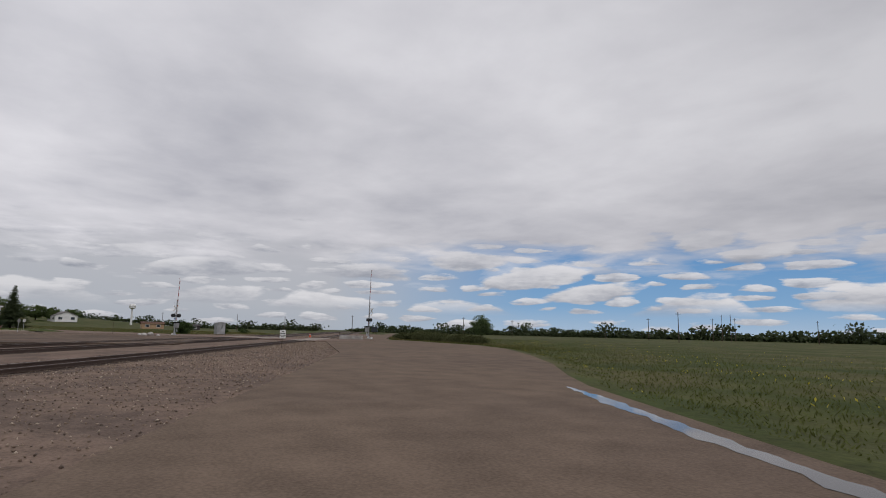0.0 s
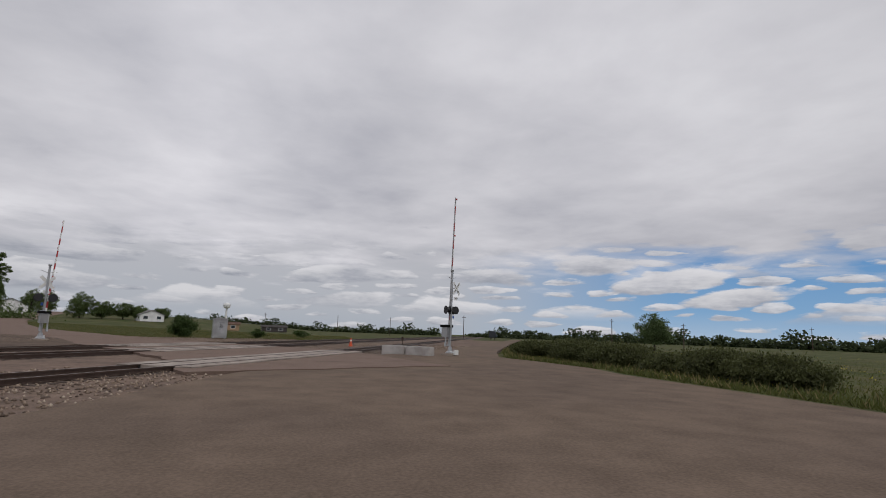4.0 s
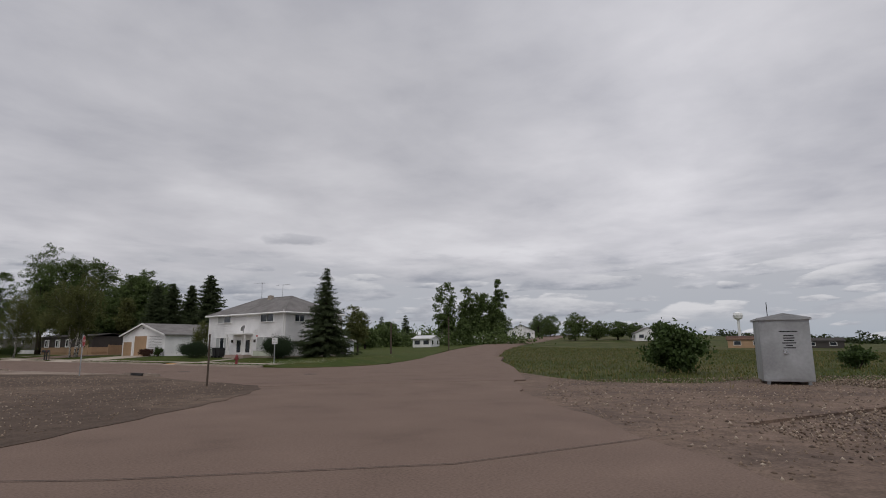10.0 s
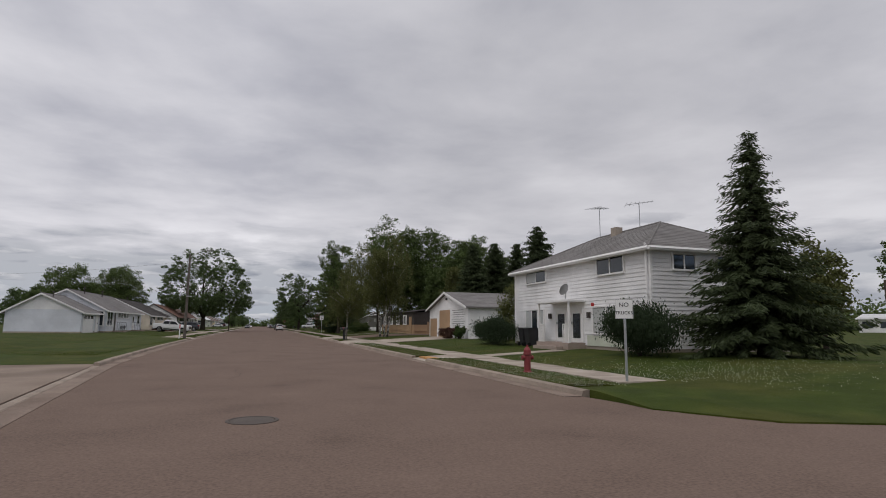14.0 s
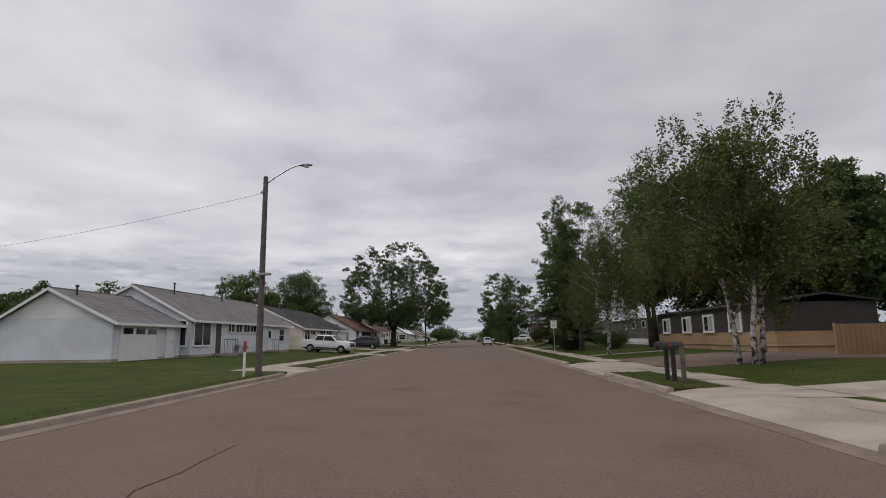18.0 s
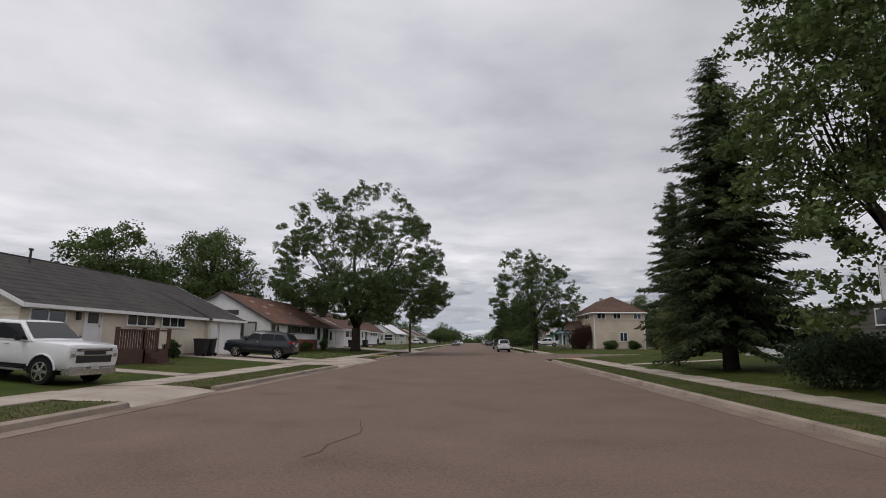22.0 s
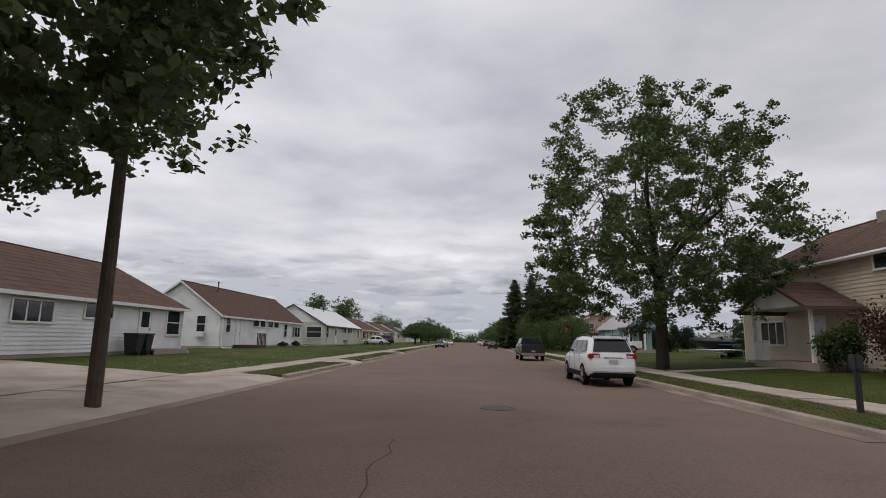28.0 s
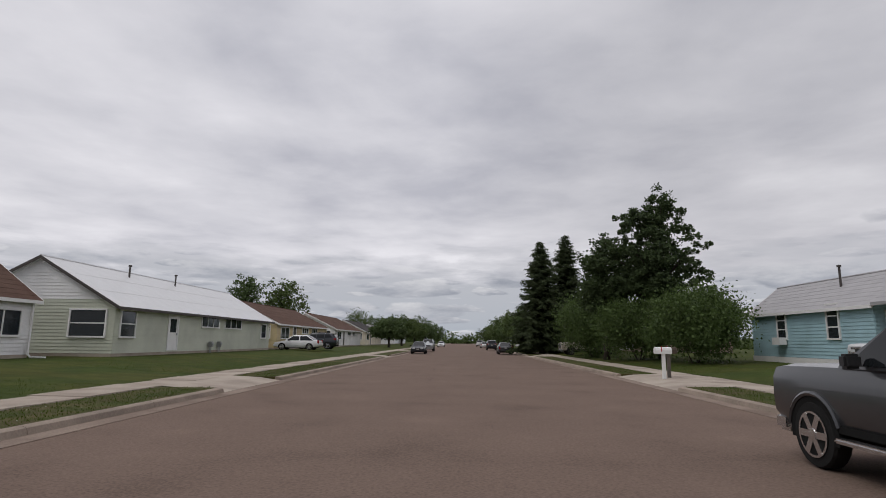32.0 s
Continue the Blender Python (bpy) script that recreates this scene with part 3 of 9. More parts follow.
def drive(sx, y0, y1, xe, label, material=CONCRETE):
    pts = [8.73, 10.5, 12.2, 14.0, xe]
    bm = bmesh.new()
    a = [bm.verts.new((sx * x, y0, lawn_z(x) + 0.02)) for x in pts if x <= xe]
    b = [bm.verts.new((sx * x, y1, lawn_z(x) + 0.02)) for x in pts if x <= xe]
    for i in range(len(a) - 1):
        bm.faces.new((a[i], a[i + 1], b[i + 1], b[i]))
    r = bmesh.ops.extrude_edge_only(bm, edges=[e for e in bm.edges if e.is_boundary])
    for v in r["geom"]:
        if isinstance(v, bmesh.types.BMVert):
            v.co.z -= 0.3
    return setting("driveway", bm, material, label, "driveway")


drive(-1, 60.4, 66.6, 14.3, "pale concrete driveway up to a garage")
drive(-1, 94.0, 101.4, 14.6, "cracked concrete driveway up to a garage")
drive(-1, 50.2, 51.2, 14.6, "narrow concrete path up to a door")
drive(1, 20.0, 28.4, 22.0, "grey driveway beside a brown mobile home", ASPHALT)
drive(1, 5.8, 12.2, 16.0, "pale concrete driveway up to a garage")
drive(1, 34.2, 35.2, 14.0, "narrow concrete path over a lawn")
drive(1, -12.7, -11.7, 12.2, "narrow concrete path to a front step")
drive(1, 62.6, 63.6, 14.0, "narrow concrete path over a lawn")
drive(1, 108.8, 109.9, 15.0, "narrow concrete path to a porch")
setting("corner_apron", prism([(-3.8, -25.4), (-4.5, -19), (-5.12, -12.6), (-9, -12.7), (-14, -12.4), (-14, -15.2), (-8.4, -17.4), (-5.8, -21), (-4.7, -24.6)], -0.3, 0.036), mat("dirty_apron_concrete", (0.27, 0.215, 0.175), 0.93, var=0.3, scale=0.7, fine=25, bump=0.3, second=(0.17, 0.13, 0.105), mixscale=0.35), "broken concrete apron beside a street corner", "pavement")
setting("corner_ramp", prism([(5.9, 72.6), (7.0, 75.2), (9.0, 76.6), (9.3, 73.2), (8.8, 72.6)], -0.3, 0.10), CONCRETE, "pale concrete corner ramp with a worn orange pad", "pavement")
setting("corner_ramp", prism([(5.85, 93.6), (6.3, 92.3), (7.3, 91.2), (8.8, 90.62), (8.8, 93.5)], -0.3, 0.12), CONCRETE, "pale concrete street corner with a rounded kerb", "pavement")
setting("kerb_side_street", prism([(8.8, 90.62), (110, 90.62), (110, 90.9), (8.8, 90.9)], -0.3, 0.115), CONCRETE, "pale concrete corner kerb along a side street", "pavement")
RUSTPAD = mat("worn_orange_pad", (0.46, 0.25, 0.10), 0.9, var=0.3, scale=3, fine=30, bump=0.3)
setting("tactile_pad", prism([(7.0, 73.6), (7.6, 74.9), (8.6, 75.2), (8.4, 73.9)], 0.05, 0.108), RUSTPAD, "worn orange tactile pad on a ramp", "tactile pad")
setting("tactile_pad", prism([(6.1, -12.9), (7.1, -12.9), (7.1, -11.5), (6.1, -11.5)], 0.05, 0.112), RUSTPAD, "worn orange tactile pad on a kerb ramp", "tactile pad")
setting("tactile_pad", prism([(-6.1, 75.4), (-7.1, 75.4), (-7.1, 76.8), (-6.1, 76.8)], 0.05, 0.150), RUSTPAD, "worn orange tactile pad on a kerb ramp", "tactile pad")
# seams and patches in the roadway
rs = random.Random(5)
bm = bmesh.new()
for k in range(15):
    y = -20 + k * 12 + rs.uniform(-3, 3)
    x = rs.uniform(-1.6, -0.4)
    n = rs.randint(4, 8)
    for i in range(n):
        x2, y2 = x + rs.uniform(-0.14, 0.14), y + rs.uniform(0.3, 0.6)
        bm.faces.new([bm.verts.new((a, b, 0.0125)) for a, b in ((x, y), (x + 0.018, y), (x2 + 0.018, y2), (x2, y2))])
        x, y = x2, y2
tagged(part("tar_seams", bm, CRACK), "thin dark tar seams along the middle of a street", "road crack", "", "stuff")
# a sealed joint across the road before the junction
bm = bmesh.new()
jx = [(-15.8, -47.6), (-14.6, -49.2), (-11.9, -51.8), (-7, -54)]
for (x, y), (x2, y2) in zip(jx, jx[1:]):
    bm.faces.new([bm.verts.new((a, b, 0.0125)) for a, b in ((x, y), (x + 0.018, y + 0.015), (x2 + 0.018, y2 + 0.015), (x2, y2))])
jx = [(-4.6, -37.6), (-2.3, -39.1), (0.3, -41.4), (2.3, -42.8), (3.9, -44.0)]
for (x, y), (x2, y2) in zip(jx, jx[1:]):
    bm.faces.new([bm.verts.new((a, b, 0.0125)) for a, b in ((x, y), (x + 0.04, y + 0.05), (x2 + 0.04, y2 + 0.05), (x2, y2))])
tagged(part("road_joints", bm, CRACK), "dark sealed joints across worn asphalt", "road crack", "", "stuff")
MANH = mat("cast_iron", (0.085, 0.068, 0.058), 0.85, 0.1, var=0.3, fine=60)
for x, y in ((1.4, -34.0), (-0.2, -25.2), (0.5, 96.0)):
    mh = thing("manhole_cover", "dark round cast-iron manhole cover in the asphalt", "manhole cover", x, y, 0.008)
    part("ring", lathe([(0.36, -0.02), (0.36, 0.008), (0.31, 0.009), (0.31, -0.02)], 24), MANH, mh)
    part("lid", lathe([(0.30, -0.02), (0.30, 0.007), (0.05, 0.012)], 24), MANH, mh)
for x, y, sx in ((-5.9, 80.6, -1), (5.9, 71.6, 1), (-3.62, -27.2, -1)):
    d = thing("storm_drain", "dark iron storm drain mouth set in the kerb", "drain", x, y, 0)
    part("mouth", box(-0.12, -0.55, 0.02, 0.14, 0.55, 0.136), BLACK, d)
    part("grate", box(-0.13, -0.58, 0.118, 0.16, 0.58, 0.146, 0.006), MANH, d)

# ---- railway ----
BEND_AT, BEND, TURN = -7.0, 12.0, math.radians(3.4)


def trc(s, o, z=0.0):
    """Like tr(), but along the tracks, which swing north past the crossing."""
    k = TURN / BEND
    u = min(max(s - BEND_AT, 0.0), BEND)
    a = R2 + k * u
    c = TO + TD * min(s, BEND_AT) + Vector((math.sin(a) - math.sin(R2), math.cos(R2) - math.cos(a), 0)) / k + Vector((math.cos(a), math.sin(a), 0)) * max(0.0, s - BEND_AT - BEND)
    return c + Vector((-math.sin(a), math.cos(a), 0)) * o + Vector((0, 0, z))


def bar(o0, o1, z0, z1, bm):
    """A bar of four sides laid along the tracks."""
    prev = None
    for s in [-170, BEND_AT] + [BEND_AT + 1.2 * i for i in range(1, 11)] + [420]:
        row = [bm.verts.new(trc(s, o, z)) for o, z in ((o0, z0), (o1, z0), (o1, z1), (o0, z1))]
        if prev:
            for i in range(4):
                j = (i + 1) % 4
                bm.faces.new((prev[i], prev[j], row[j], row[i]))
        prev = row
    return bm


TRACKS = [(0.0, -18.5, 0.4), (7.45, -9.5, 4.4), (12.0, -5.2, 7.6)]
HOLEM = mat("rubber_flangeway", (0.03, 0.028, 0.026), 0.8, var=0.3)
tie_mesh = None
for off, p0, p1 in TRACKS:
    track = tagged(new("railway_track"), "rusty steel rails on dark wooden ties in grey ballast", "railway track", "railway tracks")
    for side in (-1, 1):
        bm = bmesh.new()
        o = off + side * 0.62
        bar(o - 0.06, o + 0.06, -0.075, -0.055, bm)
        bar(o - 0.012, o + 0.012, -0.055, 0.02, bm)
        bar(o - 0.036, o + 0.036, 0.02, 0.058, bm)
        rail = part("rail", bm, RUST, track)
        part("rail_head", bar(o - 0.026, o + 0.026, 0.057, 0.0615, bmesh.new()), BRIGHT, rail)
    rest = bmesh.new()
    for k in range(-190, 420):
        s = k * 0.45
        if p0 - 0.2 < s < p1 + 0.2:
            continue
        near = p1 < s < p1 + 34 or p0 - 16 < s < p0
        m = Matrix.Translation(trc(s, off, -0.085)) @ Matrix.Rotation(R2 + TURN * min(max((s - BEND_AT) / BEND, 0.0), 1.0) + 0.02 * math.sin(k * 3.1), 4, "Z")
        if near:
            if tie_mesh is None:
                tie_mesh = part("tie", box(-0.10, -1.07, -0.15, 0.10, 1.07, 0.0, 0.012), TIE, track)
                tie_mesh.matrix_basis = m
            else:
                again(tie_mesh, "tie", track, m)
        else:
            bm_box(rest, -0.10, -1.07, -0.1, 0.10, 1.07, 0.0, m)
    tagged(part("tie_run", rest, TIE, track), kind="stuff")
    for s0, s1 in ((-170, p0 - 0.1), (p1 + 0.1, 420)):
        bm = bmesh.new()
        for a in np.arange(s0, s1, 12.0):
            b = min(a + 12.0, s1)
            pr = [(-2.9, -0.26), (-1.6, -0.105), (1.6, -0.105), (2.9, -0.26)]
            for (o0, z0), (o1, z1) in zip(pr, pr[1:]):
                bm.faces.new([bm.verts.new(trc(ss, off + oo, zz)) for ss, oo, zz in ((a, o0, z0), (b, o0, z0), (b, o1, z1), (a, o1, z1))])
        part("ballast_bed", bm, BALLAST, track)
    # concrete crossing panels: one between the rails, one outside each
    cross = tagged(new("crossing_panels"), "stained concrete level crossing panels between rails", "crossing", "level crossing panels", "structure")
    n = max(2, round((p1 - p0) / 2.45))
    for i in range(n):
        a, b = p0 + (p1 - p0) * i / n, p0 + (p1 - p0) * (i + 1) / n - 0.02
        for o0, o1 in ((-1.30, -0.70), (-0.50, 0.50), (0.70, 1.36)):
            bm = prism([tuple(trc(ss, off + oo))[:2] for ss, oo in ((a, o0), (b, o0), (b, o1), (a, o1))], -0.12, 0.052)
            bmesh.ops.bevel(bm, geom=[e for e in bm.edges], offset=0.015, segments=1, affect="EDGES")
            pn = part("panel", bm, PANELC, cross)
            for fs in (0.18, 0.82):
                c = trc(a + (b - a) * fs, off + (o0 + o1) / 2, 0.05)
                part("bolt_pocket", lathe([(0.045, -0.01), (0.045, 0.0035), (0.02, 0.0036)], 8, Matrix.Translation(c)), HOLEM, pn)
    for side in (-1, 1):
        for o in (off + side * 0.54, off + side * 0.68):
            part("flangeway", prism([tuple(trc(ss, oo))[:2] for ss, oo in ((p0, o - 0.03), *((p0 + (p1 - p0) * q / 8, o - 0.03) for q in range(1, 9)), *((p0 + (p1 - p0) * q / 8, o + 0.03) for q in range(8, 0, -1)), (p0, o + 0.03))], -0.1, 0.03), HOLEM, cross)
# ---- houses ----
def siding(name, c, var=0.10):
    return mat(name, c, 0.6, var=var, scale=1.1, fine=12, bump=0.08, second=tuple(v * 0.86 for v in c), mixscale=0.5, rand=0.12)


S_WHITE = siding("white_lap_siding", (0.82, 0.81, 0.81))
S_GREY = siding("pale_grey_siding", (0.70, 0.72, 0.77))
S_CREAM = siding("cream_siding", (0.72, 0.64, 0.52))
S_BEIGE = siding("beige_siding", (0.63, 0.53, 0.415), 0.06)
S_GREEN = siding("pale_green_siding", (0.55, 0.57, 0.47))
S_BLUE = siding("pale_blue_clapboard", (0.36, 0.54, 0.60))
S_BROWN = siding("dark_brown_siding", (0.052, 0.044, 0.040))
S_TAN = siding("tan_siding", (0.43, 0.28, 0.165))
S_OLIVE = siding("dark_olive_siding", (0.115, 0.11, 0.095))
S_YELLOW = siding("pale_yellow_siding", (0.62, 0.50, 0.29))
R_GREY = mat("grey_shingle", (0.20, 0.19, 0.185), 0.95, var=0.22, scale=1.5, fine=26, bump=0.5, second=(0.165, 0.155, 0.15), mixscale=0.7)
R_DARK = mat("dark_grey_shingle", (0.058, 0.054, 0.052), 0.95, var=0.22, scale=1.5, fine=26, bump=0.5, second=(0.075, 0.068, 0.064), mixscale=0.7)
R_RED = mat("faded_red_shingle", (0.172, 0.088, 0.063), 0.95, var=0.3, scale=1.5, fine=26, bump=0.5, second=(0.112, 0.078, 0.066), mixscale=0.35)
R_BROWN = mat("brown_shingle", (0.116, 0.072, 0.056), 0.95, var=0.3, scale=1.5, fine=26, bump=0.5, second=(0.105, 0.062, 0.048), mixscale=0.7)
R_METAL = mat("white_metal_roof", (0.66, 0.66, 0.66), 0.4, 0.2, var=0.08, scale=1.5, fine=10, bump=0.04)
R_FADED = mat("faded_brown_shingle", (0.135, 0.082, 0.064), 0.95, var=0.25, scale=1.5, fine=26, bump=0.5, second=(0.10, 0.07, 0.058), mixscale=0.7)
R_PALE = mat("pale_grey_roof", (0.36, 0.35, 0.36), 0.7, var=0.15, scale=1.5, fine=20, bump=0.2)
TRIM = mat("white_trim", (0.80, 0.79, 0.78), 0.55, var=0.08)
DARKT = mat("dark_trim", (0.06, 0.05, 0.045), 0.6, var=0.2)
BLIND = mat("window_blind", (0.42, 0.43, 0.42), 0.5, var=0.15, scale=3, fine=30, rand=0.3)
BRICK = mat("painted_brick_base", (0.22, 0.085, 0.06), 0.9, var=0.25, scale=4, fine=30, bump=0.4)
STEPC = mat("step_concrete", (0.36, 0.29, 0.25), 0.9, var=0.2, scale=3, fine=30, bump=0.3)
DECKW = mat("red_brown_deck_stain", (0.085, 0.040, 0.030), 0.75, var=0.3, scale=3, fine=30, bump=0.2)
REC = mat("dark_interior", (0.02, 0.02, 0.022), 0.9, var=0.2)


def face(side, at):
    """Maps (along, up, out) on a wall to world metres."""
    return {"E": lambda a, z, d: (at + d, a, z), "W": lambda a, z, d: (at - d, a, z), "S": lambda a, z, d: (a, at - d, z), "N": lambda a, z, d: (a, at + d, z)}[side]


def fbox(f, a0, z0, d0, a1, z1, d1, bm=None):
    bm = bm or bmesh.new()
    vs = [bm.verts.new(f(*p)) for p in ((a0, z0, d0), (a1, z0, d0), (a1, z1, d0), (a0, z1, d0), (a0, z0, d1), (a1, z0, d1), (a1, z1, d1), (a0, z1, d1))]
    for q in ((0, 3, 2, 1), (4, 5, 6, 7), (0, 1, 5, 4), (1, 2, 6, 5), (2, 3, 7, 6), (3, 0, 4, 7)):
        bm.faces.new([vs[i] for i in q])
    return bm


def window(h, f, a0, a1, z0, z1, cols=2, rows=1, trim=TRIM, blind=0, t=0.07):
    w = wpart("window", fbox(f, a0 + 0.01, z0 + 0.01, -0.10, a1 - 0.01, z1 - 0.01, 0.048), REC, h)
    fr = bmesh.new()
    fbox(f, a0 - t, z1, 0, a1 + t, z1 + t, 0.088, fr)
    fbox(f, a0 - t, z0 - t, 0, a1 + t, z0, 0.11, fr)
    fbox(f, a0 - t, z0, 0, a0, z1, 0.084, fr)
    fbox(f, a1, z0, 0, a1 + t, z1, 0.084, fr)
    wpart("frame", fr, trim, w)
    for i in range(cols):
        for j in range(rows):
            b0, b1 = a0 + (a1 - a0) * i / cols, a0 + (a1 - a0) * (i + 1) / cols
            c0, c1 = z0 + (z1 - z0) * j / rows, z0 + (z1 - z0) * (j + 1) / rows
            wpart("pane", fbox(f, b0 + 0.025, c0 + 0.025, 0.048, b1 - 0.025, c1 - 0.025, 0.056), BLIND if (blind >> (i + j * cols)) & 1 else GLASS, w)
            if i:
                wpart("mullion", fbox(f, b0 - 0.03, c0, 0.03, b0 + 0.03, c1, 0.074), trim, w)
            if j:
                wpart("sash_bar", fbox(f, b0, c0 - 0.025, 0.03, b1, c0 + 0.025, 0.071), trim, w)
    return w


def door(h, f, a0, a1, z0, z1, mat_=TRIM, glass=True, screen=False):
    d = wpart("door", fbox(f, a0, z0, 0, a1, z1, 0.042), mat_, h)
    fr = bmesh.new()
    fbox(f, a0 - 0.09, z0, 0, a0, z1 + 0.09, 0.07, fr)
    fbox(f, a1, z0, 0, a1 + 0.09, z1 + 0.09, 0.07, fr)
    fbox(f, a0, z1, 0, a1, z1 + 0.09, 0.07, fr)
    wpart("frame", fr, TRIM, d)
    w = a1 - a0
    if glass:
        wpart("pane", fbox(f, a0 + 0.16 * w, z0 + (0.18 if screen else 0.95), 0.03, a1 - 0.16 * w, z1 - 0.14, 0.05), GLASS, d)
    else:
        for zz in (z0 + 0.15, z0 + 0.95):
            wpart("panel", fbox(f, a0 + 0.16 * w, zz, 0.03, a1 - 0.16 * w, min(zz + 0.65, z1 - 0.1), 0.052), mat_, d)
    wpart("handle", fbox(f, a1 - 0.11, z0 + 0.8, 0.03, a1 - 0.07, z0 + 0.92, 0.10), STEEL, d)
    return d


def garage_door(h, f, a0, a1, z0, z1, mat_=TRIM, lights=False, rows=4):
    d = wpart("garage_door", fbox(f, a0, z0, -0.06, a1, z1, 0.034), mat_, h)
    for r in range(rows):
        c0, c1 = z0 + (z1 - z0) * r / rows + 0.012, z0 + (z1 - z0) * (r + 1) / rows - 0.012
        pn = wpart("panel", fbox(f, a0 + 0.02, c0, 0.03, a1 - 0.02, c1, 0.05), mat_, d)
        if lights and r == rows - 1:
            for i in range(3):
                b0 = a0 + (a1 - a0) * (i + 0.12) / 3
                wpart("pane", fbox(f, b0, c0 + 0.05, 0.04, b0 + (a1 - a0) * 0.25, c1 - 0.05, 0.058), GLASS, d)
    fr = bmesh.new()
    fbox(f, a0 - 0.12, z0, 0, a0, z1 + 0.12, 0.07, fr)
    fbox(f, a1, z0, 0, a1 + 0.12, z1 + 0.12, 0.07, fr)
    fbox(f, a0, z1, 0, a1, z1 + 0.12, 0.07, fr)
    wpart("frame", fr, TRIM, d)
    return d


def boards(h, f, span, z0, z1, m, lap=0.2, upper=None):
    """Lap siding: span(z) gives the wall's ends at a height; each board is a piece. upper: (height, material) above it."""
    z = z0
    wall = None
    while z < z1 - 0.02:
        t = min(z + lap, z1)
        (a0, a1), (b0, b1) = span(z), span(t)
        if a1 - a0 < 0.15:
            break
        if b1 - b0 < 0.02:
            b0 = b1 = (b0 + b1) / 2
            b0, b1 = b0 - 0.01, b1 + 0.01
        bm = bmesh.new()
        vs = [bm.verts.new(f(*p)) for p in ((a0, z, 0), (a1, z, 0), (b1, t, 0), (b0, t, 0), (a0, z, 0.030), (a1, z, 0.030), (b1, t, 0.008), (b0, t, 0.008))]
        for q in ((0, 3, 2, 1), (4, 5, 6, 7), (0, 1, 5, 4), (1, 2, 6, 5), (2, 3, 7, 6), (3, 0, 4, 7)):
            bm.faces.new([vs[i] for i in q])
        wpart("board", bm, upper[1] if upper and z >= upper[0] else m, h)
        z = t


def slope(bm, p, n=10, lift=0.009, thick=0.12):
    """A roof slope over the quad p (two eave corners, then two ridge corners), in overlapping courses."""
    a, b, c, d = (Vector(q) for q in p)
    nrm = (b - a).cross((c + d) / 2 - (a + b) / 2).normalized()
    if nrm.z < 0:
        nrm = -nrm
    left, right = [], []
    for i in range(n):
        for k, up in ((i / n, lift), ((i + 1) / n, 0.002)):
            left.append(bm.verts.new(a.lerp(d, k) + nrm * up))
            right.append(bm.verts.new(b.lerp(c, k) + nrm * up))
    for i in range(len(left) - 1):
        bm.faces.new((left[i], right[i], right[i + 1], left[i + 1]))
    lo = [bm.verts.new(v - Vector((0, 0, thick))) for v in (a, b, c, d)]
    bm.faces.new((lo[3], lo[2], lo[1], lo[0]))
    bm.faces.new((lo[0], lo[1], right[0], left[0]))
    bm.faces.new((lo[2], lo[3], left[-1], right[-1]))
    bm.faces.new([lo[3], lo[0]] + left)
    bm.faces.new([lo[1], lo[2]] + right[::-1])


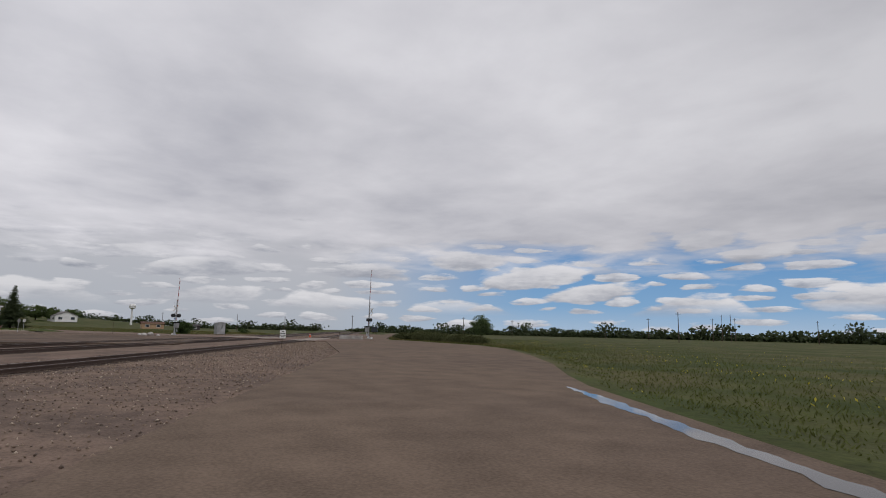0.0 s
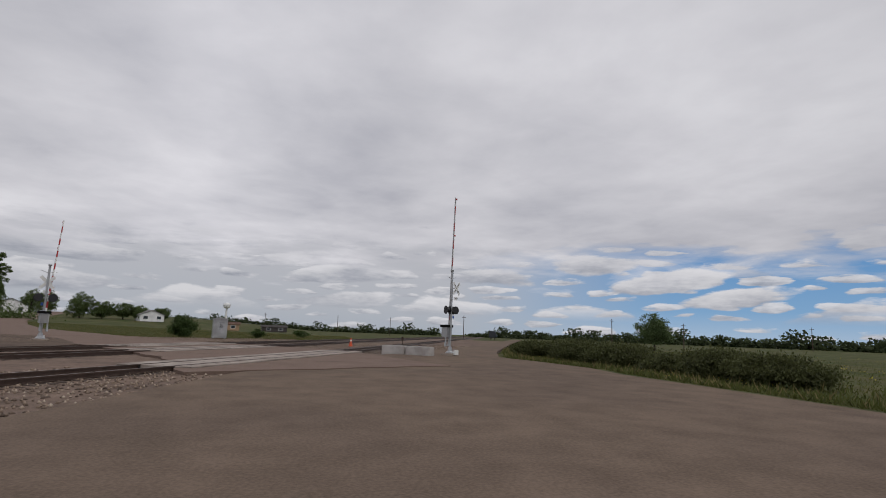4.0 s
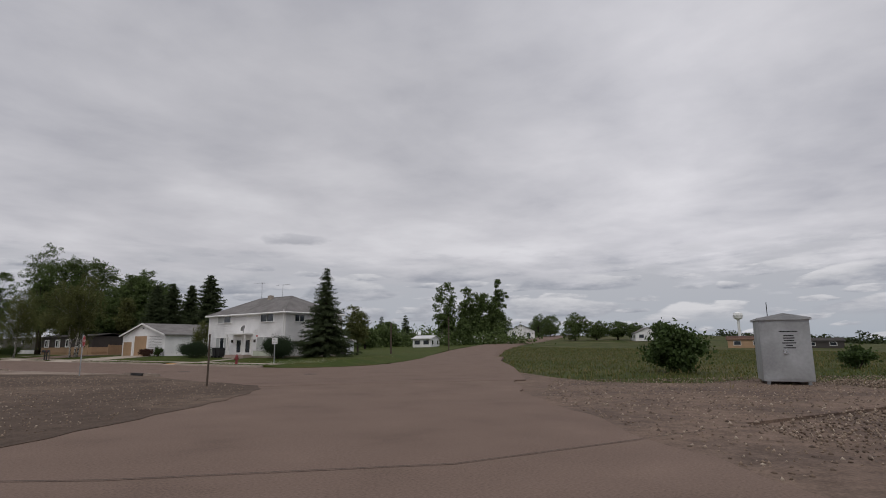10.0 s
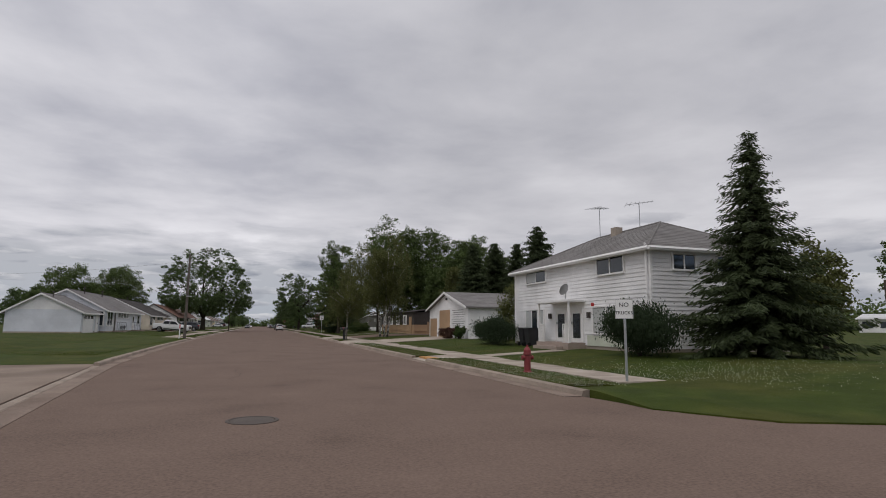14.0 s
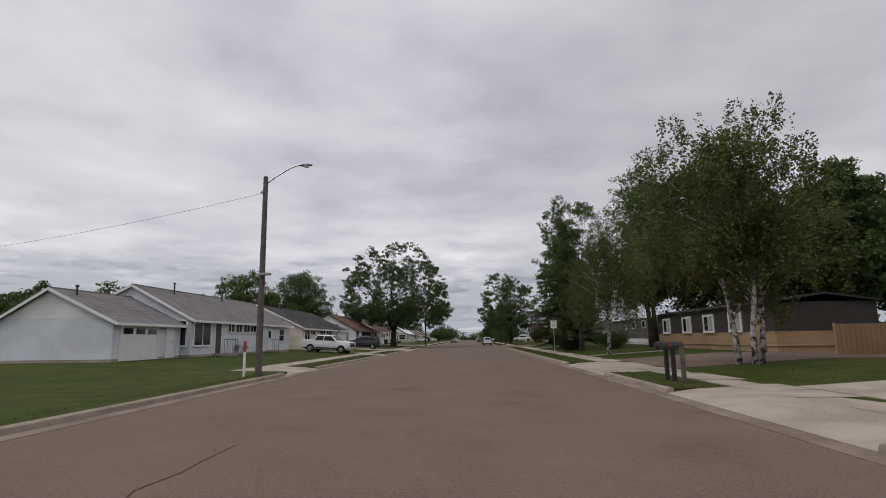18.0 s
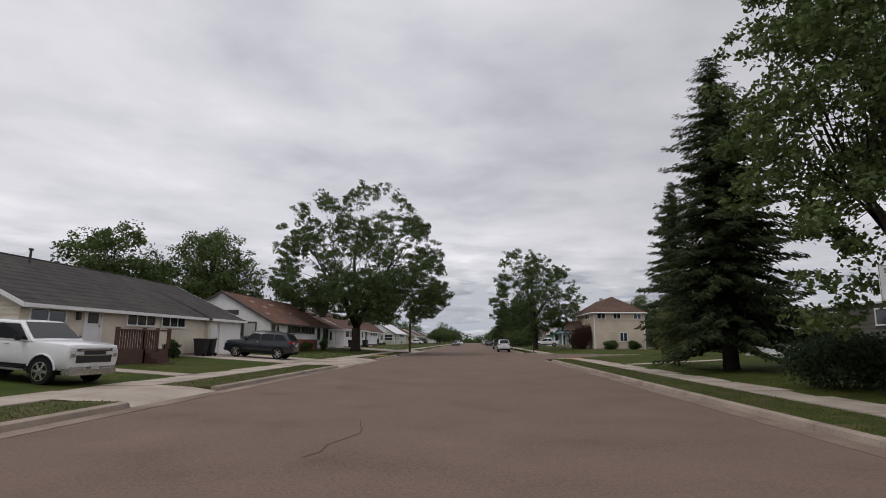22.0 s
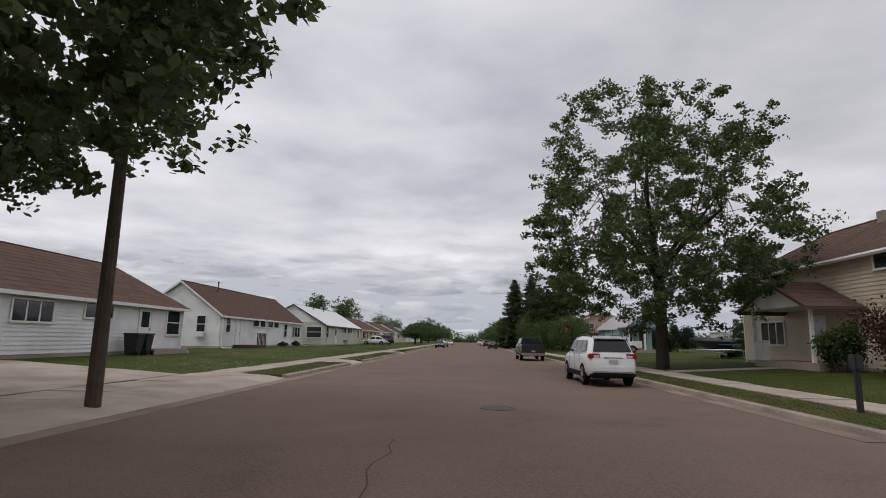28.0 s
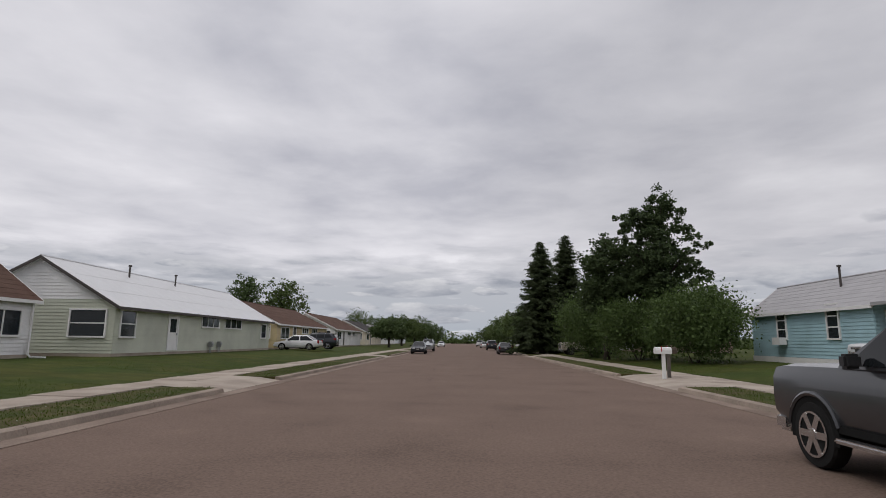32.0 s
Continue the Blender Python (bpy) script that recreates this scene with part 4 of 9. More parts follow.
def gable_house(label, x0, x1, y0, y1, eave, ridge, wallm, roofm, street="E", base=0.45, over=0.32, south=True, lap=0.15, courses=12, ridge_x=None, group="", gablem=None, fascia=TRIM, name="house", category="house", vents=(), rakes=(-1, 1)):
    """A low house, its ridge along the street; street: the side that the camera sees."""
    h = thing(name, label, category, (x0 + x1) / 2, (y0 + y1) / 2, base, group=group)
    xm = ridge_x if ridge_x is not None else (x0 + x1) / 2
    z0 = base - 0.35
    wpart("wall", bm_box(bmesh.new(), x0, y0, z0, x1, y1, eave - 0.02), wallm, h)
    wpart("foundation", bm_box(bmesh.new(), x0 - 0.02, y0 - 0.02, z0, x1 + 0.02, y1 + 0.02, base + 0.14), CONCRETE, h)
    bm = bmesh.new()
    for yy in (y0 + 0.01, y1 - 0.16):
        a = [bm.verts.new((x, y, z)) for y in (yy, yy + 0.15) for x, z in ((x0, eave - 0.03), (x1, eave - 0.03), (xm, ridge - 0.10))]
        for q in ((0, 1, 2), (5, 4, 3), (0, 3, 4, 1), (1, 4, 5, 2), (2, 5, 3, 0)):
            bm.faces.new([a[i] for i in q])
    wpart("gable", bm, gablem or wallm, h)
    fs = face(street, x1 if street == "E" else x0)
    boards(h, fs, lambda z: (y0, y1), base + 0.14, eave - 0.03, wallm, lap)
    if south:
        def span(z):
            if z < eave:
                return x0, x1
            k = (ridge - 0.05 - z) / (ridge - eave)
            return xm + (x0 - xm) * k, xm + (x1 - xm) * k
        boards(h, face("S", y0), span, base + 0.14, ridge - 0.1, wallm, lap, (eave, gablem) if gablem else None)
    ks0, ks1 = (ridge - eave) / (xm - x0), (ridge - eave) / (x1 - xm)
    for nm, xe, ks in (("roof", x0, ks0), ("roof", x1, ks1)):
        bm = bmesh.new()
        o = -over if xe == x0 else over
        slope(bm, [(xe + o, y0 - over * 0.7, eave - ks * over), (xe + o, y1 + over * 0.7, eave - ks * over), (xm, y1 + over * 0.7, ridge), (xm, y0 - over * 0.7, ridge)], courses)
        rf = wpart(nm, bm, roofm, h)
        bm = bmesh.new()
        bm_box(bm, min(xe + o, xe + o * 1.06), y0 - over * 0.7, eave - ks * over - 0.13, max(xe + o, xe + o * 1.06), y1 + over * 0.7, eave - ks * over + 0.005)
        wpart("gutter", bm, fascia, rf)
        for yy, s in ((y0 - over * 0.7, -1), (y1 + over * 0.7, 1)):
            if s not in rakes:
                continue
            bm = bmesh.new()
            vs = [bm.verts.new((x, yy + d * s, z + e)) for d in (0.0, 0.035) for x, z, e in ((xe + o, eave - ks * over, -0.14), (xm, ridge, -0.14), (xm, ridge, 0.01), (xe + o, eave - ks * over, 0.01))]
            for q in ((0, 1, 2, 3), (7, 6, 5, 4), (0, 4, 5, 1), (2, 6, 7, 3), (0, 3, 7, 4), (1, 5, 6, 2)):
                bm.faces.new([vs[i] for i in q])
            wpart("rake_board", bm, fascia, rf)
    bm = bmesh.new()
    vs = tube([(xm, y0 - over * 0.7, ridge + 0.005), (xm, y1 + over * 0.7, ridge + 0.005)], 0.05, 6, bm)
    wpart("ridge_cap", bm, roofm, h)
    for vy, vh in vents:
        vx = xm + (0.6 if street == "E" else -0.6)
        wpart("vent_pipe", lathe([(0.05, ridge - 0.5), (0.05, ridge + vh), (0.09, ridge + vh), (0.09, ridge + vh + 0.08), (0.02, ridge + vh + 0.1)], 10, Matrix.Translation((vx, vy, 0))), DARKT, h)
    return h, fs, face("S", y0)


def hip_house(label, x0, x1, y0, y1, eave, ridge, wallm, roofm, base=0.45, over=0.5, lap=0.16, courses=16, street="W"):
    h = thing("house", label, "house", (x0 + x1) / 2, (y0 + y1) / 2, base)
    wpart("wall", bm_box(bmesh.new(), x0, y0, base - 0.35, x1, y1, eave - 0.02), wallm, h)
    wpart("foundation", bm_box(bmesh.new(), x0 - 0.02, y0 - 0.02, base - 0.35, x1 + 0.02, y1 + 0.02, base + 0.12), CONCRETE, h)
    boards(h, face("W", x0), lambda z: (y0, y1), base + 0.12, eave - 0.05, wallm, lap)
    boards(h, face("S", y0), lambda z: (x0, x1), base + 0.12, eave - 0.05, wallm, lap)
    for cx, cy in ((x0, y0), (x0, y1), (x1, y0)):
        wpart("corner_board", bm_box(bmesh.new(), cx - 0.05, cy - 0.05, base, cx + 0.05, cy + 0.05, eave - 0.04), TRIM, h)
    r = (x1 - x0) / 2
    a = [(x0 - over, y0 - over, eave - 0.15), (x1 + over, y0 - over, eave - 0.15), (x1 + over, y1 + over, eave - 0.15), (x0 - over, y1 + over, eave - 0.15)]
    xm = (x0 + x1) / 2
    k = min(r, (y1 - y0) / 2 - 0.6)
    p, q = (xm, y0 + k, ridge), (xm, y1 - k, ridge)
    for quad in ((a[3], a[0], p, q), (a[0], a[1], p, p), (a[1], a[2], q, p), (a[2], a[3], q, q)):
        bm = bmesh.new()
        quad = [Vector(v) for v in quad]
        if (quad[2] - quad[3]).length < 0.01:
            quad[3] = quad[3] + (quad[0] - quad[1]) * 0.004
            quad[2] = quad[2] + (quad[1] - quad[0]) * 0.004
        slope(bm, quad, courses)
        wpart("roof", bm, roofm, h)
    bm = bmesh.new()
    for u, v in ((0, 1), (1, 2), (2, 3), (3, 0)):
        tube([Vector(a[u]) - Vector((0, 0, 0.08)), Vector(a[v]) - Vector((0, 0, 0.08))], 0.09, 6, bm)
    wpart("gutter", bm, TRIM, h)
    wpart("soffit", bm_box(bmesh.new(), x0 - over + 0.03, y0 - over + 0.03, eave - 0.24, x1 + over - 0.03, y1 + over - 0.03, eave - 0.17), TRIM, h)
    wpart("ridge_cap", tube([p, q], 0.06, 6), roofm, h)
    for u, v in ((0, p), (1, p), (2, q), (3, q)):
        wpart("hip_cap", tube([a[u], v], 0.05, 6), roofm, h)
    wpart("chimney", bm_box(bmesh.new(), xm - 0.45, (y0 + y1) / 2 + 0.2, ridge - 0.4, xm - 0.05, (y0 + y1) / 2 + 0.6, ridge + 0.22), CONCRETE, h)
    return h, face("W", x0), face("S", y0)


def downpipe(h, x, y, z0, z1, out=(0.25, 0)):
    wpart("downpipe", tube([(x, y, z1), (x, y, z0 + 0.15), (x + out[0] * 0.5, y + out[1] * 0.5, z0 + 0.04), (x + out[0] * 3, y + out[1] * 3, z0 + 0.03)], 0.045, 6), TRIM, h)


# white two-storey house on the corner
H, W, Sf = hip_house("white two-storey clapboard house with a grey hip roof", 13.5, 20.0, -16.65, -5.2, 4.5, 6.05, S_WHITE, R_GREY, over=0.28)
window(H, W, -8.75, -6.65, 3.64, 4.18, 2, 1, blind=2)
window(H, W, -15.1, -13.3, 3.56, 4.2, 2, 1)
window(H, W, -8.5, -6.55, 1.12, 2.2, 3, 1, blind=5)
window(H, W, -14.8, -12.9, 1.12, 2.18, 2, 1, blind=3)
window(H, Sf, 14.5, 15.5, 3.55, 4.1, 2, 1)
window(H, Sf, 16.6, 17.4, 3.55, 4.1, 2, 1)
window(H, Sf, 17.4, 18.6, 1.2, 2.1, 2, 1)
door(H, W, -10.65, -9.75, 0.68, 2.1, TRIM, True, True)
door(H, W, -12.0, -11.1, 0.68, 2.1, TRIM, True, True)
wpart("step", bm_box(bmesh.new(), 12.6, -12.2, 0.3, 13.48, -9.3, 0.66), STEPC, H)
wpart("step", bm_box(bmesh.new(), 12.25, -11.8, 0.3, 12.6, -9.6, 0.5), STEPC, H)
wpart("porch_roof", box(12.6, -12.25, 2.45, 13.55, -9.3, 2.56, 0.02), TRIM, H)
for yy in (-9.4, -12.12):
    wpart("porch_post", bm_box(bmesh.new(), 12.68, yy - 0.04, 0.6, 12.76, yy + 0.04, 2.46), TRIM, H)
for y0_, y1_ in ((-9.85, -9.42), (-12.1, -11.6)):
    rl = wpart("railing", bm_box(bmesh.new(), 12.69, y0_, 1.45, 12.75, y1_, 1.5), TRIM, H)
    for i in range(5):
        yy = y0_ + (y1_ - y0_) * i / 4
        wpart("baluster", bm_box(bmesh.new(), 12.70, yy - 0.015, 0.6, 12.74, yy + 0.015, 1.45), TRIM, rl)
wpart("lower_band", fbox(W, -16.6, 0.56, 0.046, -12.4, 1.0, 0.055), S_GREEN, H, "pale green lower boards")
for yy in (-9.2, -12.6):
    wpart("wall_lamp", fbox(W, yy - 0.06, 1.75, 0.02, yy + 0.06, 2.0, 0.16), DARKT, H)
wpart("house_plate", fbox(W, -12.95, 2.25, 0.03, -12.75, 2.4, 0.05), REDP, H, "small red plate")
downpipe(H, 13.38, -16.55, 0.45, 4.5)
wpart("chimney_pipe", lathe([(0.07, 6.4), (0.07, 7.3), (0.11, 7.3), (0.11, 7.42), (0.02, 7.46)], 10, Matrix.Translation((19.5, -5.9, -1.2))), STEEL, H)
# white garage, its gable with two tan doors towards the street
gx0, gx1, gy0, gy1, ge, gr = 14.2, 22.0, 4.2, 13.8, 2.85, 4.1
gm = (gy0 + gy1) / 2
H = thing("garage", "white clapboard garage with peeling boards and tan doors", "garage", (gx0 + gx1) / 2, gm, 0.45)
wpart("wall", bm_box(bmesh.new(), gx0, gy0, 0.1, gx1, gy1, ge - 0.02), S_WHITE, H)
bm = bmesh.new()
vs = [bm.verts.new((x, y, z)) for x in (gx0 + 0.01, gx1 - 0.01) for y, z in ((gy0, ge - 0.03), (gy1, ge - 0.03), (gm, gr - 0.08))]
for q in ((0, 1, 2), (5, 4, 3), (0, 3, 4, 1), (1, 4, 5, 2), (2, 5, 3, 0)):
    bm.faces.new([vs[i] for i in q])
wpart("gable", bm, S_WHITE, H)
W, Sf = face("W", gx0), face("S", gy0)


def gspan(z):
    if z < ge:
        return gy0, gy1
    k = (gr - 0.05 - z) / (gr - ge)
    return gm + (gy0 - gm) * k, gm + (gy1 - gm) * k


boards(H, W, gspan, 0.5, gr - 0.1, S_WHITE, 0.17)
wpart("side_panel", fbox(Sf, gx0 + 0.05, 0.45, 0.004, gx1 - 0.05, ge - 0.05, 0.02), S_WHITE, H)
for ys, ye in ((gy0 - 0.3, gm), (gy1 + 0.3, gm)):
    bm = bmesh.new()
    ez = ge - 0.3 * (gr - ge) / (gm - gy0)
    slope(bm, [(gx0 - 0.3, ys, ez), (gx1 + 0.3, ys, ez), (gx1 + 0.3, ye, gr), (gx0 - 0.3, ye, gr)], 9)
    rf = wpart("roof", bm, R_GREY, H)
    bm = bmesh.new()
    vs = [bm.verts.new((gx0 - 0.3 - d, y, z + e)) for d in (0.0, 0.035) for y, z, e in ((ys, ez, -0.16), (ye, gr, -0.16), (ye, gr, 0.01), (ys, ez, 0.01))]
    for q in ((0, 1, 2, 3), (7, 6, 5, 4), (0, 4, 5, 1), (2, 6, 7, 3), (0, 3, 7, 4), (1, 5, 6, 2)):
        bm.faces.new([vs[i] for i in q])
    wpart("rake_board", bm, TRIM, rf)
garage_door(H, W, 8.1, 10.9, 0.45, 2.65, S_TAN, False, 6)
garage_door(H, W, 11.5, 13.5, 0.45, 2.0, S_TAN, False, 5)
door(H, Sf, 16.2, 17.0, 0.5, 2.3, S_WHITE, False)
for k in range(9):
    wpart("bare_gap", fbox(W, 4.8 + 0.15 * (k % 3), 1.2 + k * 0.17, 0.03, 7.7 - 0.3 * (k % 2), 1.225 + k * 0.17, 0.05), DARKT, H, "dark gap under a curled board")
wpart("gable_lamp", fbox(W, gm - 0.08, 3.45, 0.02, gm + 0.08, 3.6, 0.14), DARKT, H)
# grey ranch house and its garage
H, E, Sf = gable_house("long pale grey ranch house with grey shingle roof", -22.6, -15.0, 30.6, 48.2, 2.78, 4.75, S_GREY, R_GREY, vents=((34, 0.35), (41, 0.3)), ridge_x=-18.6, lap=0.14)
window(H, E, 30.95, 33.0, 1.15, 2.55, 2, 1, TRIM, t=0.10)
window(H, Sf, -16.7, -15.25, 1.15, 2.55, 2, 1, TRIM, t=0.10)
door(H, E, 33.7, 34.5, 0.6, 2.55, DARKT, False)
for a in (35.5, 36.75, 38.1, 39.35):
    window(H, E, a, a + 1.0, 2.0, 2.5, 2, 1)
door(H, E, 42.9, 43.7, 0.62, 2.3, TRIM, True)
window(H, E, 45.5, 46.7, 1.35, 2.3, 1, 2)
wpart("step", bm_box(bmesh.new(), -15.0, 42.6, 0.2, -13.8, 44.4, 0.6), STEPC, H)
wpart("step", bm_box(bmesh.new(), -15.0, 33.4, 0.2, -13.9, 34.9, 0.6), STEPC, H)
for y0_, y1_ in ((34.8, 35.3), (42.6, 42.65)):
    rl = wpart("railing", tube([(-13.95, y0_, 0.6), (-13.95, y0_, 1.45), (-14.9, y0_, 1.5)], 0.02, 6), BLACK, H)
    for i in range(5):
        wpart("baluster", tube([(-14.1 - i * 0.18, y0_, 0.6), (-14.1 - i * 0.18, y0_, 1.46)], 0.012, 5), BLACK, rl)
H, E, Sf = gable_house("pale grey attached garage with a panelled door", -21.3, -15.5, 24.3, 30.4, 2.45, 4.0, S_GREY, R_GREY, ridge_x=-18.7, name="garage", category="garage", courses=9, gablem=S_WHITE, lap=0.14, vents=((25.2, 0.12),))
garage_door(H, E, 24.9, 28.0, 0.47, 2.12, TRIM, True, 4)
door(H, E, 28.9, 29.6, 0.5, 2.2, TRIM, False)
# cream ranch house with a deck
H, E, Sf = gable_house("cream ranch house with a dark shingle roof", -23.0, -14.4, 50.4, 64.0, 2.62, 4.75, S_CREAM, R_DARK, vents=((55, 0.25),), ridge_x=-18.8, lap=0.15, rakes=(-1,))
window(H, E, 50.8, 52.4, 1.2, 2.3, 2, 1, TRIM)
window(H, Sf, -17.4, -15.8, 1.25, 2.3, 2, 2, TRIM)
door(H, E, 53.5, 54.4, 0.95, 2.45, TRIM, True)
wpart("wall_lamp", fbox(E, 53.0, 2.0, 0.02, 53.15, 2.3, 0.14), DARKT, H)
window(H, E, 56.1, 58.2, 1.92, 2.4, 3, 1, TRIM)
window(H, E, 58.8, 60.9, 1.92, 2.4, 3, 1, TRIM)
dk = wpart("deck", bm_box(bmesh.new(), -14.38, 52.6, 0.3, -12.4, 56.2, 0.9), DECKW, H)
for i in range(16):
    wpart("deck_baluster", bm_box(bmesh.new(), -12.46, 52.7 + i * 0.16, 0.9, -12.41, 52.76 + i * 0.16, 1.62), DECKW, dk)
wpart("deck_rail", bm_box(bmesh.new(), -12.5, 52.6, 1.62, -12.37, 56.2, 1.68), DECKW, dk)
for i, yy in enumerate((52.62, 54.3, 55.2, 56.1)):
    wpart("deck_post", bm_box(bmesh.new(), -12.52, yy, 0.2, -12.40, yy + 0.12, 1.75), DECKW, dk)
for i in range(3):
    wpart("deck_step", bm_box(bmesh.new(), -12.4 + i * 0.28, 54.4, 0.2, -12.12 + i * 0.28, 55.2, 0.75 - i * 0.2), DECKW, dk)
H, E, Sf = gable_house("cream garage with a wide white door", -23.0, -14.2, 63.2, 67.5, 2.60, 4.72, S_CREAM, R_DARK, ridge_x=-18.8, name="garage", category="garage", courses=12, south=False, rakes=(1,))
garage_door(H, E, 64.6, 67.2, 0.45, 2.3, TRIM, False, 4)
door(H, E, 63.5, 64.2, 0.5, 2.25, TRIM, False)
# shabby white house with a patched red roof
H, E, Sf = gable_house("shabby white house with a patched faded red roof", -21.2, -13.8, 71.7, 87.2, 2.68, 4.75, S_WHITE, R_RED, ridge_x=-17.5, fascia=DARKT, gablem=S_WHITE)
window(H, Sf, -16.6, -14.9, 1.5, 2.5, 2, 1, DARKT, 2)
window(H, E, 71.9, 72.3, 1.4, 2.5, 1, 1, DARKT)
door(H, E, 72.6, 73.4, 0.95, 2.55, TRIM, True)
window(H, E, 75.3, 78.2, 1.9, 2.55, 4, 1, DARKT)
window(H, E, 78.6, 82.3, 1.9, 2.55, 4, 1, DARKT)
window(H, E, 83.4, 84.1, 1.4, 2.5, 1, 1, DARKT)
window(H, E, 85.4, 87.0, 1.4, 2.5, 2, 1, DARKT)
for k, (fy, fz) in enumerate(((73.4, 0.25), (75.6, 0.55), (78.4, 0.7), (80.1, 0.4), (74.6, 0.72))):
    px_, pz_ = -17.5 + 3.7 * (1 - fz), 2.68 + 2.07 * fz
    bm = bmesh.new()
    vs = [bm.verts.new((px_ + dx, fy + dy * (1 + 0.3 * (k % 3)), pz_ - dx * 0.559 + 0.035)) for dx, dy in ((-0.10, -0.22), (0.09, -0.3), (0.12, 0.2), (0.02, 0.34), (-0.11, 0.2))]
    bm.faces.new(vs)
    r_ = bmesh.ops.extrude_face_region(bm, geom=list(bm.faces))
    for v in r_["geom"]:
        if isinstance(v, bmesh.types.BMVert):
            v.co.z += 0.012
    wpart("bare_patch", bm, STEPC, H, "pale bare patch of lost shingles")
wpart("brick_base", fbox(E, 73.6, 0.3, 0.031, 83.2, 1.35, 0.09), BRICK, H)
wpart("bare_board", fbox(Sf, -18.7, 3.05, 0.03, -16.2, 3.4, 0.052), DARKT, H, "bare dark boards where siding is missing")
# white house with brown roof and its garage
H, E, Sf = gable_house("white garage with a ribbed double door", -22.5, -14.4, 89.0, 96.6, 2.6, 4.3, S_WHITE, R_BROWN, name="garage", category="garage", courses=9, gablem=S_YELLOW)
garage_door(H, E, 92.6, 96.0, 0.45, 2.25, TRIM, False, 4)
window(H, E, 90.0, 90.8, 1.3, 2.2, 1, 1)
H, E, Sf = gable_house("white ranch house with a brown shingle roof", -23.4, -15.0, 97.2, 113.3, 2.82, 4.95, S_WHITE, R_BROWN, vents=((104, 0.3),), south=False)
window(H, E, 99.8, 101.6, 1.7, 2.4, 3, 1)
window(H, E, 102.2, 104.0, 1.7, 2.4, 3, 1)
window(H, E, 105.7, 107.4, 1.95, 2.5, 2, 1)
door(H, E, 109.4, 110.3, 0.7, 2.5, TRIM, True)
window(H, E, 111.7, 112.9, 1.35, 2.5, 1, 2)
wpart("step", bm_box(bmesh.new(), -15.0, 109.0, 0.2, -13.9, 112.0, 0.68), STEPC, H)
downpipe(H, -14.9, 113.1, 0.45, 2.6, (0.2, -0.1))
# white house with red-brown roof
H, E, Sf = gable_house("white clapboard ranch house with a red-brown roof", -23.6, -17.55, 123.5, 143.0, 2.95, 5.2, S_WHITE, R_BROWN, vents=((128, 0.3),), ridge_x=-20.55, over=0.28)
window(H, Sf, -19.2, -18.6, 1.55, 2.7, 1, 2)
wpart("window_cooler", fbox(Sf, -19.2, 1.25, 0.05, -18.62, 1.6, 0.4), TRIM, H)
window(H, E, 124.4, 125.1, 1.6, 2.75, 1, 2)
door(H, E, 126.2, 127.0, 0.65, 2.7, TRIM, False)
for a in (129.6, 131.1, 133.0, 134.5):
    window(H, E, a, a + 1.2, 2.15, 2.7, 1, 1)
window(H, E, 137.4, 138.2, 1.35, 2.5, 1, 2)
window(H, E, 139.9, 142.4, 1.35, 2.3, 3, 1)
dk = wpart("stoop", bm_box(bmesh.new(), -17.5, 125.8, 0.3, -15.6, 127.6, 0.68), DECKW, H)
wpart("stoop_rail", bm_box(bmesh.new(), -15.7, 125.8, 1.5, -15.62, 127.6, 1.56), DECKW, dk)
for i in range(7):
    wpart("baluster", bm_box(bmesh.new(), -15.69, 125.82 + i * 0.28, 0.68, -15.63, 125.88 + i * 0.28, 1.5), DECKW, dk)
downpipe(H, -17.42, 123.6, 0.45, 2.7, (0.25, 0))
downpipe(H, -17.42, 142.9, 0.45, 2.7, (0.25, 0))
# pale green house with a white metal roof
H, E, Sf = gable_house("pale green ranch house with a white metal roof", -23.2, -15.6, 145.4, 165.5, 2.85, 4.95, S_GREEN, R_METAL, ridge_x=-19.2, fascia=DARKT, gablem=S_WHITE, courses=3, vents=((151, 0.25), (156, 0.3)))
window(H, E, 145.8, 146.9, 1.35, 2.5, 1, 2)
window(H, Sf, -17.6, -16.0, 1.35, 2.5, 1, 2)
door(H, E, 150.0, 150.9, 0.65, 2.45, TRIM, True)
window(H, E, 153.7, 156.0, 2.0, 2.6, 3, 1)
window(H, E, 157.0, 159.6, 2.0, 2.6, 3, 1)
window(H, E, 163.6, 164.6, 1.4, 2.4, 1, 1)
# further houses down the street
for y0, wm, rm, lab in ((168, S_YELLOW, R_BROWN, "pale yellow house with a brown roof"), (190, S_WHITE, R_BROWN, "small white house with a brown roof"),
                        (212, S_CREAM, R_DARK, "small cream house with a dark roof"), (236, S_WHITE, R_GREY, "small white house with a grey roof"), (260, S_GREY, R_DARK, "small grey house with a dark roof")):
    H, E, Sf = gable_house(lab, -23.4, -15.8, y0, y0 + 17.5, 2.75, 4.6, wm, rm, courses=6, lap=0.3)
    window(H, E, y0 + 1, y0 + 3.2, 1.4, 2.3, 2, 1)
    door(H, E, y0 + 4.5, y0 + 5.4, 0.6, 2.4, DARKT, False)
    window(H, E, y0 + 7.5, y0 + 9.5, 1.9, 2.4, 3, 1)
    window(H, E, y0 + 11, y0 + 13, 1.9, 2.4, 3, 1)
    window(H, Sf, -18, -16.4, 1.4, 2.4, 2, 1)
